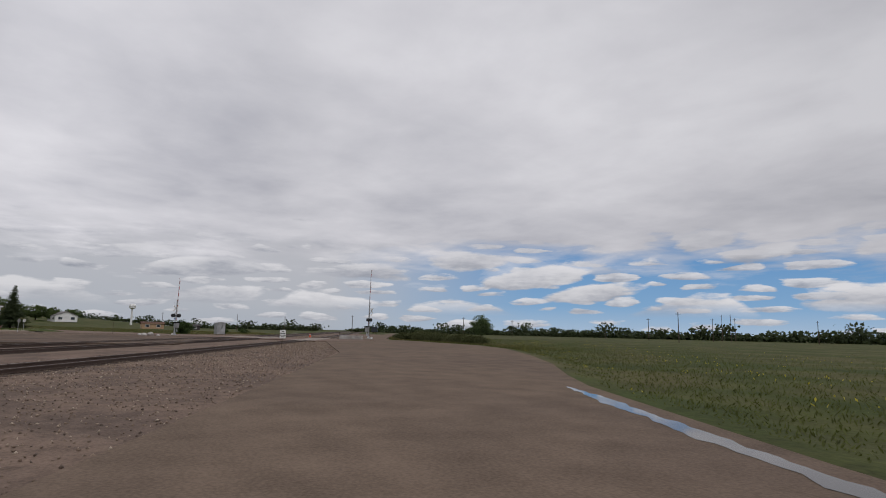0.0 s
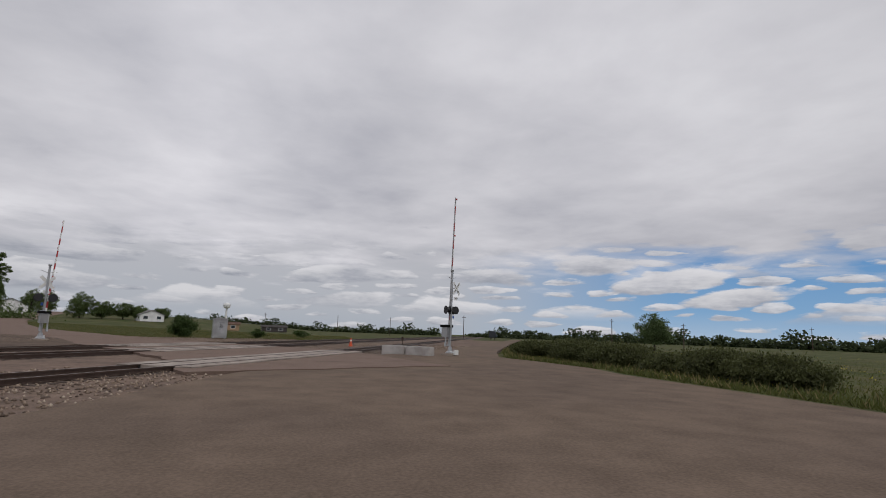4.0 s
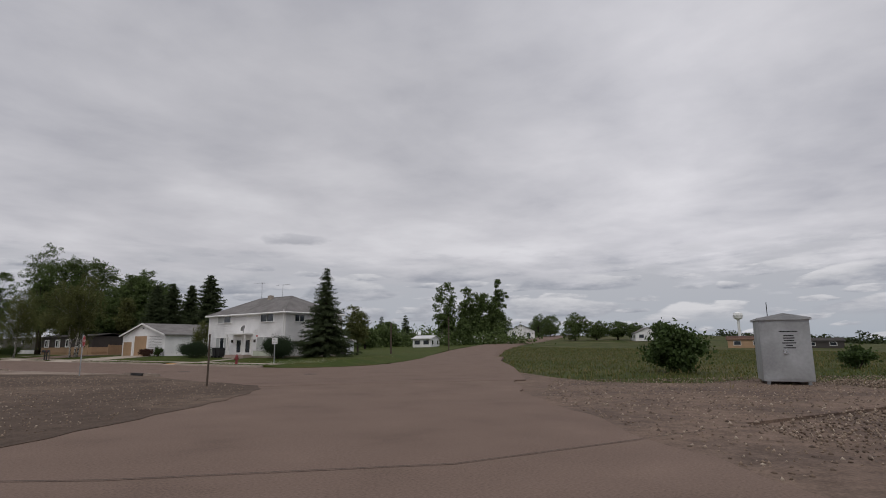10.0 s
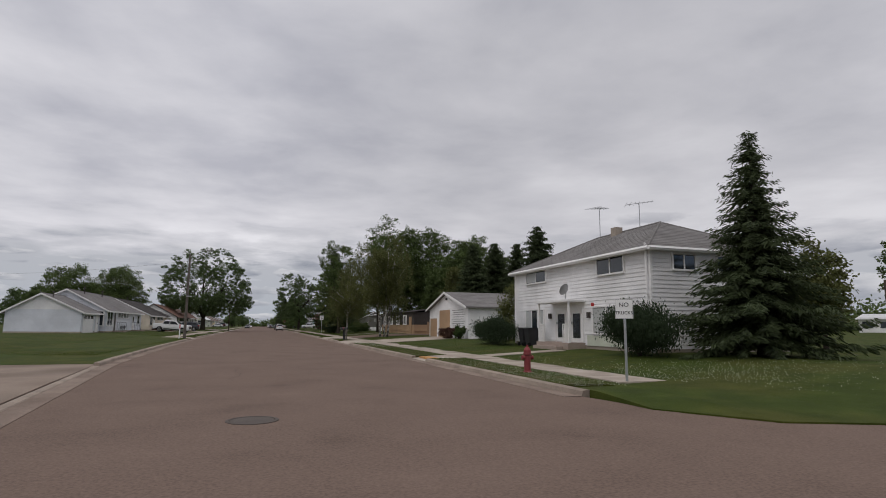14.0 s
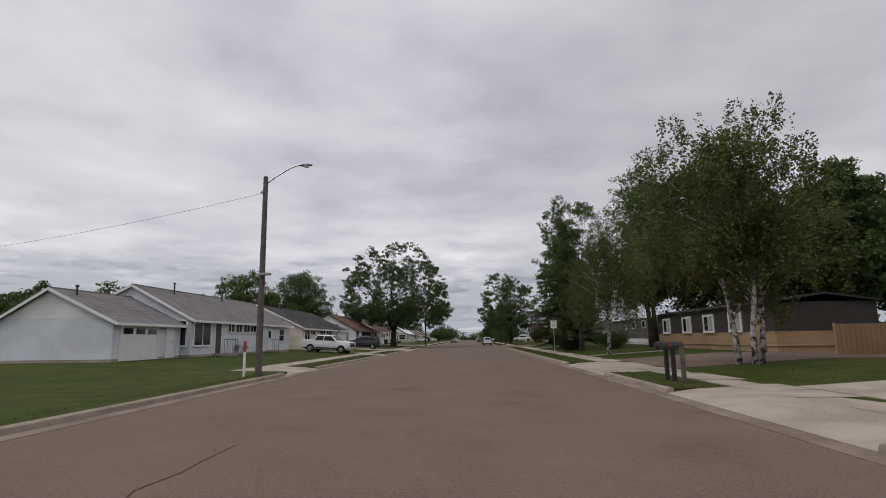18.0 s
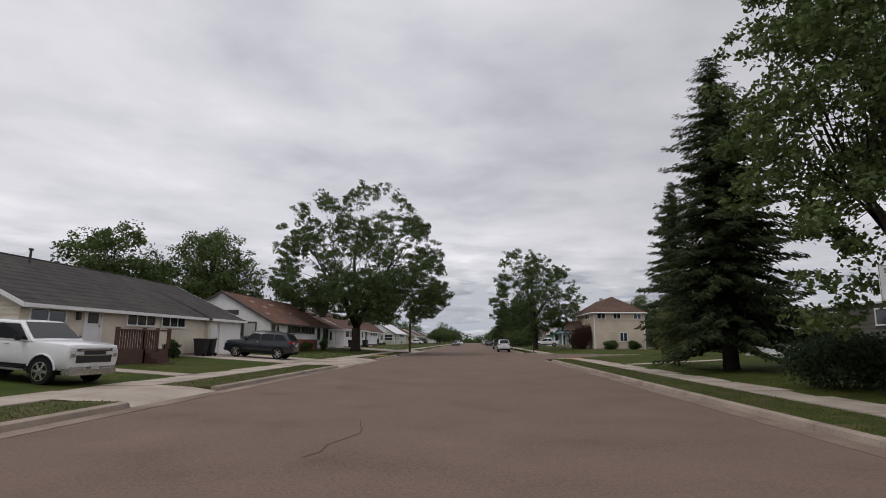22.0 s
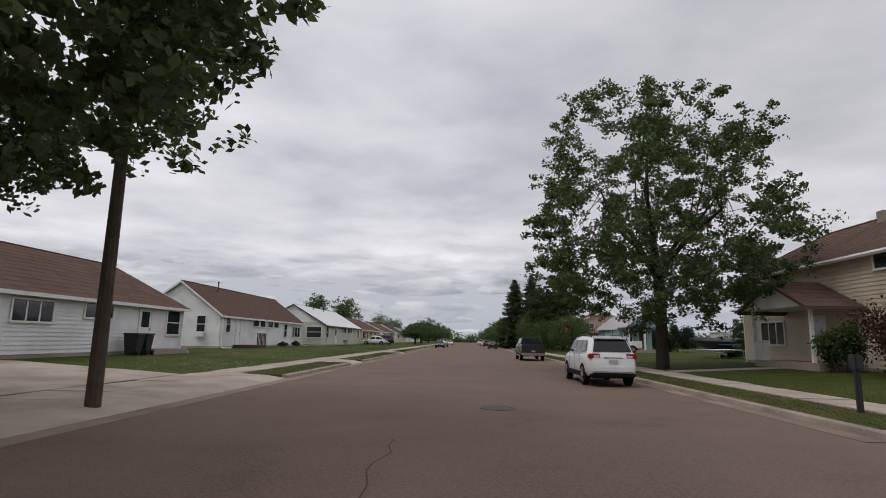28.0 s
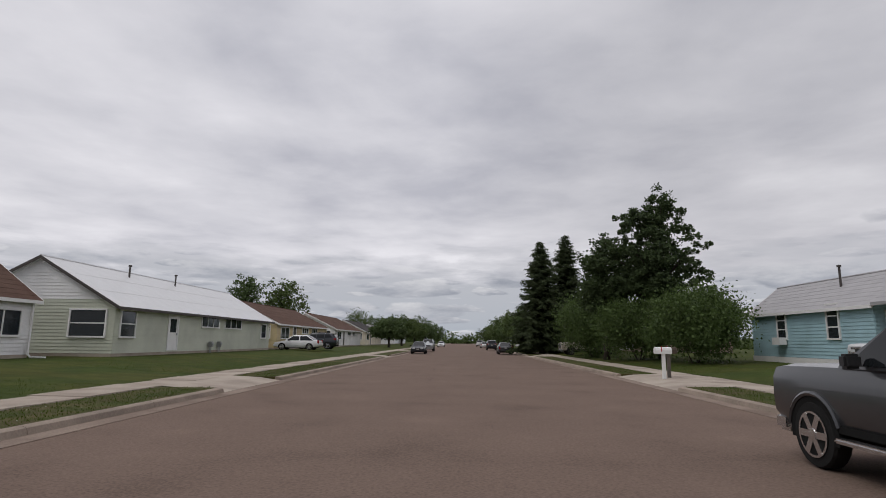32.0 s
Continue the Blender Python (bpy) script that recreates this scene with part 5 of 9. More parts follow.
# beige two-storey house at the cross street
H, W, Sf = hip_house("beige two-storey house with a red-brown hip roof", 15.0, 20.9, 100.6, 115.6, 5.0, 6.9, S_BEIGE, R_FADED, over=0.30)
for a0, a1 in ((15.4, 16.3), (17.3, 18.1), (19.7, 20.5)):
    window(H, Sf, a0, a1, 4.1, 4.7, 2, 1)
window(H, Sf, 18.0, 18.8, 1.45, 2.4, 2, 1)
window(H, W, 103.0, 105.6, 4.2, 4.85, 2, 1)
window(H, W, 111.6, 113.7, 4.25, 4.9, 2, 1)
window(H, W, 111.8, 113.8, 1.4, 2.45, 3, 1)
window(H, W, 103.2, 105.2, 1.4, 2.4, 3, 1)
door(H, W, 108.8, 109.7, 0.75, 2.55, TRIM, True)
wpart("porch_floor", bm_box(bmesh.new(), 13.2, 106.5, 0.25, 14.98, 111.2, 0.7), STEPC, H)
bm = bmesh.new()
vs = [bm.verts.new(p) for p in ((12.9, 106.6, 2.9), (12.9, 111.4, 2.9), (12.9, 109.0, 3.95), (14.98, 106.6, 2.9), (14.98, 111.4, 2.9), (14.98, 109.0, 3.95))]
for q in ((0, 1, 2), (5, 4, 3), (0, 3, 4, 1), (1, 4, 5, 2), (2, 5, 3, 0)):
    bm.faces.new([vs[i] for i in q])
wpart("porch_gable", bm, TRIM, H)
bm = bmesh.new()
slope(bm, [(12.75, 106.3, 2.86), (15.0, 106.3, 2.86), (15.0, 109.0, 4.06), (12.75, 109.0, 4.06)], 6)
slope(bm, [(12.75, 111.7, 2.86), (15.0, 111.7, 2.86), (15.0, 109.0, 4.06), (12.75, 109.0, 4.06)], 6)
wpart("porch_roof", bm, R_FADED, H)
for yy in (106.8, 111.1):
    wpart("porch_post", bm_box(bmesh.new(), 13.15, yy - 0.06, 0.7, 13.27, yy + 0.06, 2.95), TRIM, H)
rl = wpart("railing", bm_box(bmesh.new(), 13.17, 109.9, 1.5, 13.25, 111.1, 1.56), TRIM, H)
for i in range(8):
    wpart("baluster", bm_box(bmesh.new(), 13.18, 109.95 + i * 0.15, 0.7, 13.23, 110.0 + i * 0.15, 1.5), TRIM, rl)
# pale blue cottage with a porch
H, W, Sf = gable_house("narrow pale blue clapboard cottage with a grey roof", 15.65, 18.9, 142.8, 151.8, 3.05, 4.35, S_BLUE, R_PALE, "W", courses=8, over=0.25, vents=((146, 0.4),))
window(H, W, 148.6, 149.3, 1.6, 2.9, 1, 3)
window(H, W, 144.8, 145.5, 1.6, 3.0, 1, 3)
wpart("window_cooler", fbox(W, 148.63, 1.3, 0.05, 149.27, 1.65, 0.4), TRIM, H)
wpart("porch_floor", bm_box(bmesh.new(), 15.6, 139.5, 0.2, 18.95, 142.8, 0.75), STEPC, H)
for xx in (15.75, 17.3, 18.8):
    wpart("porch_post", bm_box(bmesh.new(), xx - 0.09, 139.85, 0.75, xx + 0.09, 140.03, 2.75), TRIM, H)
bm = bmesh.new()
slope(bm, [(15.4, 139.4, 2.93), (15.4, 142.6, 2.93), (17.275, 142.6, 4.35), (17.275, 139.4, 4.35)], 8)
slope(bm, [(19.15, 139.4, 2.93), (19.15, 142.6, 2.93), (17.275, 142.6, 4.35), (17.275, 139.4, 4.35)], 8)
wpart("porch_roof", bm, R_PALE, H)
bm = bmesh.new()
vs = [bm.verts.new(p) for y in (139.8, 139.92) for p in ((15.6, y, 2.9), (18.95, y, 2.9), (17.275, y, 4.2))]
for q in ((0, 1, 2), (5, 4, 3), (0, 3, 4, 1), (1, 4, 5, 2), (2, 5, 3, 0)):
    bm.faces.new([vs[i] for i in q])
wpart("porch_gable", bm, S_BLUE, H)
wpart("skirting", fbox(W, 142.8, 0.2, 0.05, 151.8, 0.72, 0.075), TRIM, H, "white skirting boards")
window(H, Sf, 16.1, 16.9, 1.5, 2.6, 1, 2)
door(H, Sf, 17.6, 18.4, 0.75, 2.6, DARKT, True)


# mobile homes
def mobile_home(label, x0, x1, y0, y1, base, top, m, skirt, skirt_h, roofm=R_METAL, lap=0.24):
    h = thing("mobile_home", label, "mobile home", (x0 + x1) / 2, (y0 + y1) / 2, base)
    wpart("wall", bm_box(bmesh.new(), x0, y0, base + skirt_h, x1, y1, top - 0.1), m, h)
    sk = wpart("skirting", bm_box(bmesh.new(), x0 + 0.03, y0 + 0.03, base - 0.3, x1 - 0.03, y1 - 0.03, base + skirt_h), skirt, h)
    if lap:
        boards(h, face("W", x0), lambda z: (y0, y1), base + skirt_h, top - 0.12, m, lap)
        boards(h, face("S", y0), lambda z: (x0, x1), base + skirt_h, top - 0.12, m, lap)
    else:
        for i in range(int((y1 - y0) / 1.2)):
            wpart("panel", fbox(face("W", x0), y0 + i * 1.2, base + skirt_h, 0, min(y1, y0 + i * 1.2 + 1.19), top - 0.12, 0.014), m, h)
        for i in range(int((x1 - x0) / 1.2)):
            wpart("panel", fbox(face("S", y0), x0 + i * 1.2, base + skirt_h, 0, min(x1, x0 + i * 1.2 + 1.19), top - 0.12, 0.014), m, h)
    for fc, lo, hi in ((face("W", x0 + 0.02), y0, y1), (face("S", y0 + 0.02), x0, x1)):
        boards(sk, fc, lambda z: (lo, hi), base + skirt_h * 0.38, base + skirt_h + 0.02, skirt, 0.11)
        wpart("skirting_ledge", fbox(fc, lo, base + skirt_h * 0.36, 0, hi, base + skirt_h * 0.38, 0.05), skirt, sk)
    bm = bmesh.new()
    xm = (x0 + x1) / 2
    slope(bm, [(x0 - 0.2, y0 - 0.2, top - 0.05), (x0 - 0.2, y1 + 0.2, top - 0.05), (xm, y1 + 0.2, top + 0.35), (xm, y0 - 0.2, top + 0.35)], 2, 0.01, 0.08)
    slope(bm, [(x1 + 0.2, y0 - 0.2, top - 0.05), (x1 + 0.2, y1 + 0.2, top - 0.05), (xm, y1 + 0.2, top + 0.35), (xm, y0 - 0.2, top + 0.35)], 2, 0.01, 0.08)
    wpart("roof", bm, roofm, h)
    return h, face("W", x0), face("S", y0)


H, W, Sf = mobile_home("dark brown mobile home above tan skirting", 16.5, 21.5, 27.5, 45.0, 0.35, 3.05, S_BROWN, S_TAN, 1.15, R_DARK, lap=0)
for a in (42.2, 38.2, 34.6, 31.0):
    window(H, W, a, a + 1.3, 1.62, 2.5, 2, 1, TRIM, 1, t=0.14)
wpart("door", fbox(W, 28.6, 0.4, 0.02, 29.6, 2.4, 0.07), S_TAN, H)
fence = thing("board_fence", "tan board fence joining two buildings", "fence", 20.0, 24.0, 0.35)
for i in range(34):
    wpart("board", bm_box(bmesh.new(), 16.9 + i * 0.21, 23.6, 0.2, 17.09 + i * 0.21, 23.64, 1.75), S_TAN, fence)
for i in range(4):
    wpart("post", bm_box(bmesh.new(), 16.9 + i * 2.3, 23.65, 0.1, 17.0 + i * 2.3, 23.75, 1.8), S_TAN, fence)
H, W, Sf = mobile_home("dark olive mobile home above white skirting", 20.0, 24.6, 55.0, 74.2, 0.4, 3.35, S_OLIVE, S_WHITE, 0.7)
for a0, a1, z0, z1 in ((67.0, 67.8, 2.2, 2.55), (63.2, 64.3, 2.25, 2.95), (59.6, 60.6, 2.25, 2.95), (56.2, 57.4, 2.0, 2.9)):
    window(H, W, a0, a1, z0, z1, 1, 1)
H, W, Sf = mobile_home("pale grey mobile home on a side street", 34.0, 50.0, 108.0, 112.5, 0.4, 3.2, S_GREY, S_WHITE, 0.6)
for a in (35.5, 39.0, 43.0, 46.0):
    window(H, Sf, a, a + 1.2, 1.6, 2.6, 1, 2)
# ---- plants ----
def leafmat(name, c, rough=0.6, var=0.5):
    m = bpy.data.materials.new(name)
    m.use_nodes = True
    n, l = m.node_tree.nodes, m.node_tree.links
    b = n["Principled BSDF"]
    b.inputs["Roughness"].default_value = rough
    b.inputs["Specular IOR Level"].default_value = 0.25
    g = n.new("ShaderNodeNewGeometry")
    t = n.new("ShaderNodeTexNoise")
    t.inputs["Scale"].default_value = 0.55
    l.new(g.outputs["Position"], t.inputs["Vector"])
    a = n.new("ShaderNodeMath")
    a.operation = "ADD"
    l.new(g.outputs["Random Per Island"], a.inputs[0])
    l.new(t.outputs["Fac"], a.inputs[1])
    r = n.new("ShaderNodeValToRGB")
    r.color_ramp.elements[0].position, r.color_ramp.elements[1].position = 0.3, 1.35 / 1.5
    lo, hi = tuple(v * (1 - var) for v in c), (c[0] * (1 + var * 1.1), c[1] * (1 + var), c[2] * (1 + var * 0.6))
    r.color_ramp.elements[0].color, r.color_ramp.elements[1].color = (*lo, 1), (*hi, 1)
    l.new(a.outputs[0], r.inputs[0])
    l.new(r.outputs[0], b.inputs["Base Color"])
    tr_ = n.new("ShaderNodeBsdfTranslucent")
    l.new(r.outputs[0], tr_.inputs[0])
    mx = n.new("ShaderNodeMixShader")
    mx.inputs[0].default_value = 0.32
    l.new(b.outputs[0], mx.inputs[1])
    l.new(tr_.outputs[0], mx.inputs[2])
    l.new(mx.outputs[0], n["Material Output"].inputs[0])
    return m


L_ELM = leafmat("broad_leaves", (0.068, 0.100, 0.044))
L_POP = leafmat("poplar_leaves", (0.068, 0.098, 0.036))
L_BIRCH = leafmat("birch_leaves", (0.080, 0.090, 0.034))
L_SPRUCE = leafmat("spruce_needles", (0.040, 0.055, 0.027), 0.7, 0.5)
L_PINE = leafmat("pine_needles", (0.044, 0.066, 0.030), 0.7, 0.45)
L_BUSH = leafmat("shrub_leaves", (0.038, 0.062, 0.020))
L_THICK = leafmat("willow_thicket_leaves", (0.058, 0.066, 0.028), 0.7, 0.45)
L_LILAC = leafmat("lilac_leaves", (0.056, 0.088, 0.030))
L_YEW = leafmat("juniper_needles", (0.026, 0.042, 0.022), 0.7, 0.4)
L_GRASSB = leafmat("grass_blades", (0.068, 0.079, 0.024), 0.7, 0.4)
L_LAWN = leafmat("lawn_blades", (0.052, 0.078, 0.013), 0.7, 0.35)
L_DRY = leafmat("dry_grass_blades", (0.16, 0.135, 0.065), 0.8, 0.35)
L_YELLOW = leafmat("yellow_flowers", (0.42, 0.36, 0.05), 0.7, 0.3)
L_WHITE = leafmat("white_clover", (0.48, 0.50, 0.42), 0.7, 0.2)
L_REDB = leafmat("dark_red_leaves", (0.055, 0.028, 0.022), 0.6, 0.4)
BIRCHB = mat("white_birch_bark", (0.52, 0.49, 0.45), 0.85, var=0.3, scale=6, fine=30, bump=0.3, second=(0.06, 0.05, 0.045), mixscale=5.0)


def quads(name, C, U, V, material, parent=None):
    """One mesh of many small leaves: centres and two half-axes each."""
    n = len(C)
    co = np.empty((n, 4, 3))
    co[:, 0], co[:, 1], co[:, 2], co[:, 3] = C - U, C - V * 0.75, C + U, C + V * 0.75
    me = bpy.data.meshes.new(name)
    me.vertices.add(n * 4)
    me.vertices.foreach_set("co", co.reshape(-1))
    me.loops.add(n * 4)
    me.loops.foreach_set("vertex_index", np.arange(n * 4))
    me.polygons.add(n)
    me.polygons.foreach_set("loop_start", np.arange(0, n * 4, 4))
    me.polygons.foreach_set("loop_total", np.full(n, 4))
    me.update()
    me.materials.append(material)
    ob = new(name, me)
    ob.parent = parent
    return ob


def rand_axes(rng, n, size, up=0.35):
    d = rng.normal(size=(n, 3))
    d[:, 2] *= up + 0.4
    d /= np.linalg.norm(d, axis=1)[:, None]
    e = rng.normal(size=(n, 3))
    e -= (e * d).sum(1)[:, None] * d
    e /= np.linalg.norm(e, axis=1)[:, None]
    s = size * rng.uniform(0.6, 1.35, n)[:, None]
    return d * s, e * s * 0.8


def limbs(bm, base, top, r, rng, targets, sides=7):
    """A trunk with boughs that reach towards the targets."""
    base, top = Vector(base), Vector(top)
    n = 7
    pts = [base.lerp(top, i / (n - 1)) + Vector((rng.normal() * 0.05, rng.normal() * 0.05, 0)) * (i > 0) * (top - base).length * 0.12 for i in range(n)]
    rad = [r * (1.18 if i == 0 else 1 - 0.78 * i / (n - 1)) for i in range(n)]
    tube(pts, rad, 10, bm)
    for t in targets:
        t = Vector(t)
        k = min(0.93, max(0.22, ((t.z - base.z) / max(0.1, (top.z - base.z))) * 0.62))
        i = k * (n - 1)
        s = pts[int(i)].lerp(pts[min(n - 1, int(i) + 1)], i - int(i))
        rr = r * (1 - 0.78 * k) * rng.uniform(0.35, 0.6)
        m1 = s.lerp(t, 0.35) + Vector((0, 0, (t - s).length * 0.10))
        m2 = s.lerp(t, 0.7) + Vector((rng.normal() * 0.1, rng.normal() * 0.1, (t - s).length * 0.06))
        tube([s, m1, m2, t], [rr, rr * 0.72, rr * 0.45, rr * 0.12], sides, bm)
    return bm


def forked_limbs(bm, fork, r, rng, P_, lean, n=7):
    """A flared trunk that forks into heavy limbs, each with boughs to the lobes of its sector."""
    tube([(0, 0, -0.3), (0, 0, 0.15), (0.02, 0, fork * 0.45), (0, 0, fork)], [r * 1.6, r * 1.22, r * 1.02, r * 1.08], 14, bm)
    an = np.arctan2(P_[:, 1], P_[:, 0])
    top = P_[:, 2].max()
    for i in range(n):
        if i == 0:
            near = P_[np.argsort(np.hypot(P_[:, 0], P_[:, 1]) - P_[:, 2] * 0.6)[: len(P_) // 5]]
        else:
            a = i * math.tau / (n - 1) + rng.normal() * 0.2
            near = P_[np.abs((an - a + math.pi) % math.tau - math.pi) < math.tau / (n - 1) * 0.55]
        if len(near) < 3:
            continue
        tgt = Vector(near.mean(0)) * 0.92
        tgt.z = fork + (top - fork) * (0.80 if i == 0 else rng.uniform(0.42, 0.66))
        s0 = Vector((0, 0, fork - 0.35 + 0.12 * i))
        side = Vector((rng.normal(), rng.normal(), 0)) * 0.35
        c1 = s0.lerp(tgt, 0.30) + Vector((0, 0, 0.35)) + side * 0.5
        c2 = s0.lerp(tgt, 0.62) + side
        rr = r * (0.62 if i == 0 else rng.uniform(0.40, 0.58))
        main = [s0, c1, c2, tgt]
        tube(main, [rr * 1.15, rr * 0.82, rr * 0.5, rr * 0.18], 9, bm)
        for q in near[rng.permutation(len(near))][:10]:
            q = Vector(q)
            k = min(2.9, max(0.9, rng.uniform(0.9, 2.9)))
            st = main[int(k)].lerp(main[min(3, int(k) + 1)], k - int(k))
            rb = rr * (0.26 if k < 1.6 else 0.15)
            md = st.lerp(q, 0.5) + Vector((rng.normal() * 0.25, rng.normal() * 0.25, 0.25))
            tube([st, md, q], [rb, rb * 0.6, rb * 0.15], 6, bm)
    return bm


def ball(rng, n):
    d = rng.normal(size=(n, 3))
    d /= np.linalg.norm(d, axis=1)[:, None]
    return d * rng.uniform(0, 1, n)[:, None] ** 0.45


def leafy_tree(label, x, y, height, radius, clear, trunk_r, seed, leaves=9000, leaf=0.1, material=None, bark=None, puffs=60, stems=1, z=None, name="tree", lean=(0, 0), droop=0.0, top_heavy=0.0, group="", puff=0.2, twigs=16, lobes=0.13, fork=0.0, waist=0.40, shift=(0, 0), full=2.0, clump=0.42):
    """Trunk and boughs; the crown is lobes of twigs of leaves spread evenly over a lumpy dome."""
    rng = np.random.default_rng(seed)
    z = lawn_z(x) if z is None else z
    tree = thing(name, label, "tree", x, y, z, group=group)
    material, bark = material or L_ELM, bark or BARK
    ch = height - clear
    up, dn = ch * (1 - waist), ch * waist
    ns = int(puffs * 0.68)
    k = np.arange(puffs)
    n_ = np.where(k < ns, ns, puffs - ns)
    f = (np.where(k < ns, k, k - ns) + 0.5) / n_
    cz, an = 1 - 2 * f, k * 2.39996 + rng.normal(size=puffs) * 0.25
    cz = np.clip(cz + rng.normal(size=puffs) * 0.07, -1, 1)
    s_ = (1 - np.abs(cz) ** full) ** (1 / full)
    d = np.stack([np.cos(an) * s_, np.sin(an) * s_, cz], 1)
    W = rng.normal(size=(4, 3)) * 2.1
    ph = rng.uniform(0, 6.3, 4)
    lump = 1 + lobes * np.sin(d @ W.T + ph).sum(1) * 0.6
    mean = (radius * radius * ch * 0.5) ** (1 / 3)
    pr = 0.58 * (puff / 0.2) ** 0.5 * math.sqrt(4 * math.pi / ns) * mean * rng.uniform(0.72, 1.3, puffs)
    ax = np.stack([np.full(puffs, radius), np.full(puffs, radius), np.where(cz > 0, up, dn)], 1)
    depth = np.where(k < ns, rng.uniform(0.88, 1.0, puffs), rng.uniform(0.35, 0.7, puffs))
    P_ = d * np.maximum(ax * lump[:, None] - pr[:, None] * 0.85, ax * 0.25) * depth[:, None]
    zz = (P_[:, 2] + dn) / ch
    for a in (0, 1):
        P_[:, a] = P_[:, a] * (1 - top_heavy * (1 - zz)) + lean[a] * zz + shift[a]
    P_[:, 2] += clear + dn
    bm = bmesh.new()
    if fork:
        forked_limbs(bm, fork, trunk_r, rng, P_, lean)
    for s in range(0 if fork else stems):
        dx, dy = (0, 0) if stems == 1 else (0.35 * math.cos(s * 2.4), 0.35 * math.sin(s * 2.4))
        tgt = P_[rng.permutation(puffs)[s::stems]][: max(12, 44 // stems)]
        limbs(bm, (dx, dy, -0.3), (dx * 3 + lean[0] * 0.6, dy * 3 + lean[1] * 0.6, clear + ch * 0.72), trunk_r, rng, tgt)
    part("trunk", bm, bark, tree, smooth=True)
    T = np.repeat(np.arange(puffs), twigs)
    tw = P_[T] + ball(rng, puffs * twigs) * pr[T][:, None] * np.array([1.0, 1.0, 0.8])
    w = pr[T] ** 2 * rng.uniform(0.15, 1.7, len(T)) * np.where(T < ns, 1.0, 0.6)
    idx = rng.choice(len(T), leaves, p=w / w.sum())
    off = ball(rng, leaves) * (pr[T][idx] * clump)[:, None]
    C = tw[idx] + off * np.array([1, 1, 0.7])
    if droop:
        # leaves hang in strands below the twigs
        long = droop * (0.5 + rng.uniform(0, 1, len(T)))[idx] * (0.4 + np.hypot(tw[idx][:, 0], tw[idx][:, 1]) / radius)
        C = tw[idx] + off * np.array([0.45, 0.45, 0.3])
        C[:, 2] -= rng.uniform(0, 1, leaves) * long
    C[:, 2] = np.maximum(C[:, 2], clear * 0.4 + 0.3 * rng.uniform(size=leaves))
    U, V = rand_axes(rng, leaves, leaf)
    quads("crown", C, U, V, material, tree)
    return tree


def conifer(label, x, y, height, radius, seed, clear=0.6, tiers=26, material=None, z=None, dense=1.0, name="spruce_tree", leaf=0.16, group="", power=0.85, fine=1.0):
    """Boughs of uneven length and droop round a straight trunk, tips turned up."""
    rng = np.random.default_rng(seed)
    z = lawn_z(x) if z is None else z
    tree = thing(name, label, "tree", x, y, z, group=group)
    bm = tube([(0, 0, -0.3), (0, 0, height * 0.5), (0, 0, height * 0.97)], [0.035 * height * 0.55 + 0.06, 0.02 * height * 0.5 + 0.03, 0.015], 9)
    part("trunk", bm, BARK, tree, smooth=True)
    Cs, Us, Vs = [], [], []
    W, ph = rng.normal(size=(3, 2)) * np.array([1.0, 0.55]), rng.uniform(0, 6.3, 3)
    gap = (height - clear) / tiers
    for i in range(tiers):
        k = i / tiers
        nb = max(5, int((13 - 7 * k) * dense))
        a0 = rng.uniform(0, 6.3)
        for b in range(nb):
            a = a0 + b * math.tau / nb + rng.normal() * 0.22
            zz = clear + (height - clear) * (k ** 0.93) + rng.uniform(-0.9, 0.9) * gap * (1 - k) ** 0.3
            q = min(0.995, max(0.0, (zz - clear) / (height - clear)))
            side_lump = 1 + 0.10 * sum(math.sin(round(W[m, 0] * 3) * a + W[m, 1] * zz + ph[m]) for m in range(3))
            L = (radius * (1 - q) ** power * side_lump + 0.10) * (rng.uniform(0.55, 1.0) if rng.random() < 0.72 else rng.uniform(1.0, 1.22))
            m = max(5, int(L * 13 * fine))
            t = np.linspace(0.06, 1.0, m)
            rr = t * L
            sag = rng.uniform(0.22, 0.52) * (1 - 0.55 * q)
            zb = zz + 0.10 * L - sag * L * t ** 1.35 + rng.uniform(0.08, 0.24) * L * t ** 4
            bend = rng.normal() * 0.12 * t ** 2
            pxs, pys = np.cos(a + bend) * rr, np.sin(a + bend) * rr
            side = np.array([-math.sin(a), math.cos(a), 0])
            fwd = np.array([math.cos(a), math.sin(a), -0.3])
            fwd /= np.linalg.norm(fwd)
            w = leaf * (1.2 - 0.6 * t) * (0.55 + L * 0.26)
            for s in (-1, 0, 1):
                d = fwd * (0.85 if s else 1.25) + side * s * 0.85 + np.array([0, 0, -0.28])
                d /= np.linalg.norm(d)
                Ln = w * (1.5 if s else 1.1) * rng.uniform(0.6, 1.35, m)
                P0 = np.stack([pxs, pys, zb], 1) + d[None] * Ln[:, None] * 0.8 + rng.normal(size=(m, 3)) * 0.05
                nrm = np.cross(d[None] + rng.normal(size=(m, 3)) * 0.2, rng.normal(size=(m, 3)))
                nrm /= np.linalg.norm(nrm, axis=1)[:, None]
                Cs.append(P0)
                Us.append((d[None] + rng.normal(size=(m, 3)) * 0.18) * Ln[:, None])
                Vs.append(nrm * (w * 0.42)[:, None])
    quads("foliage", np.concatenate(Cs), np.concatenate(Us), np.concatenate(Vs), material or L_SPRUCE, tree)
    return tree


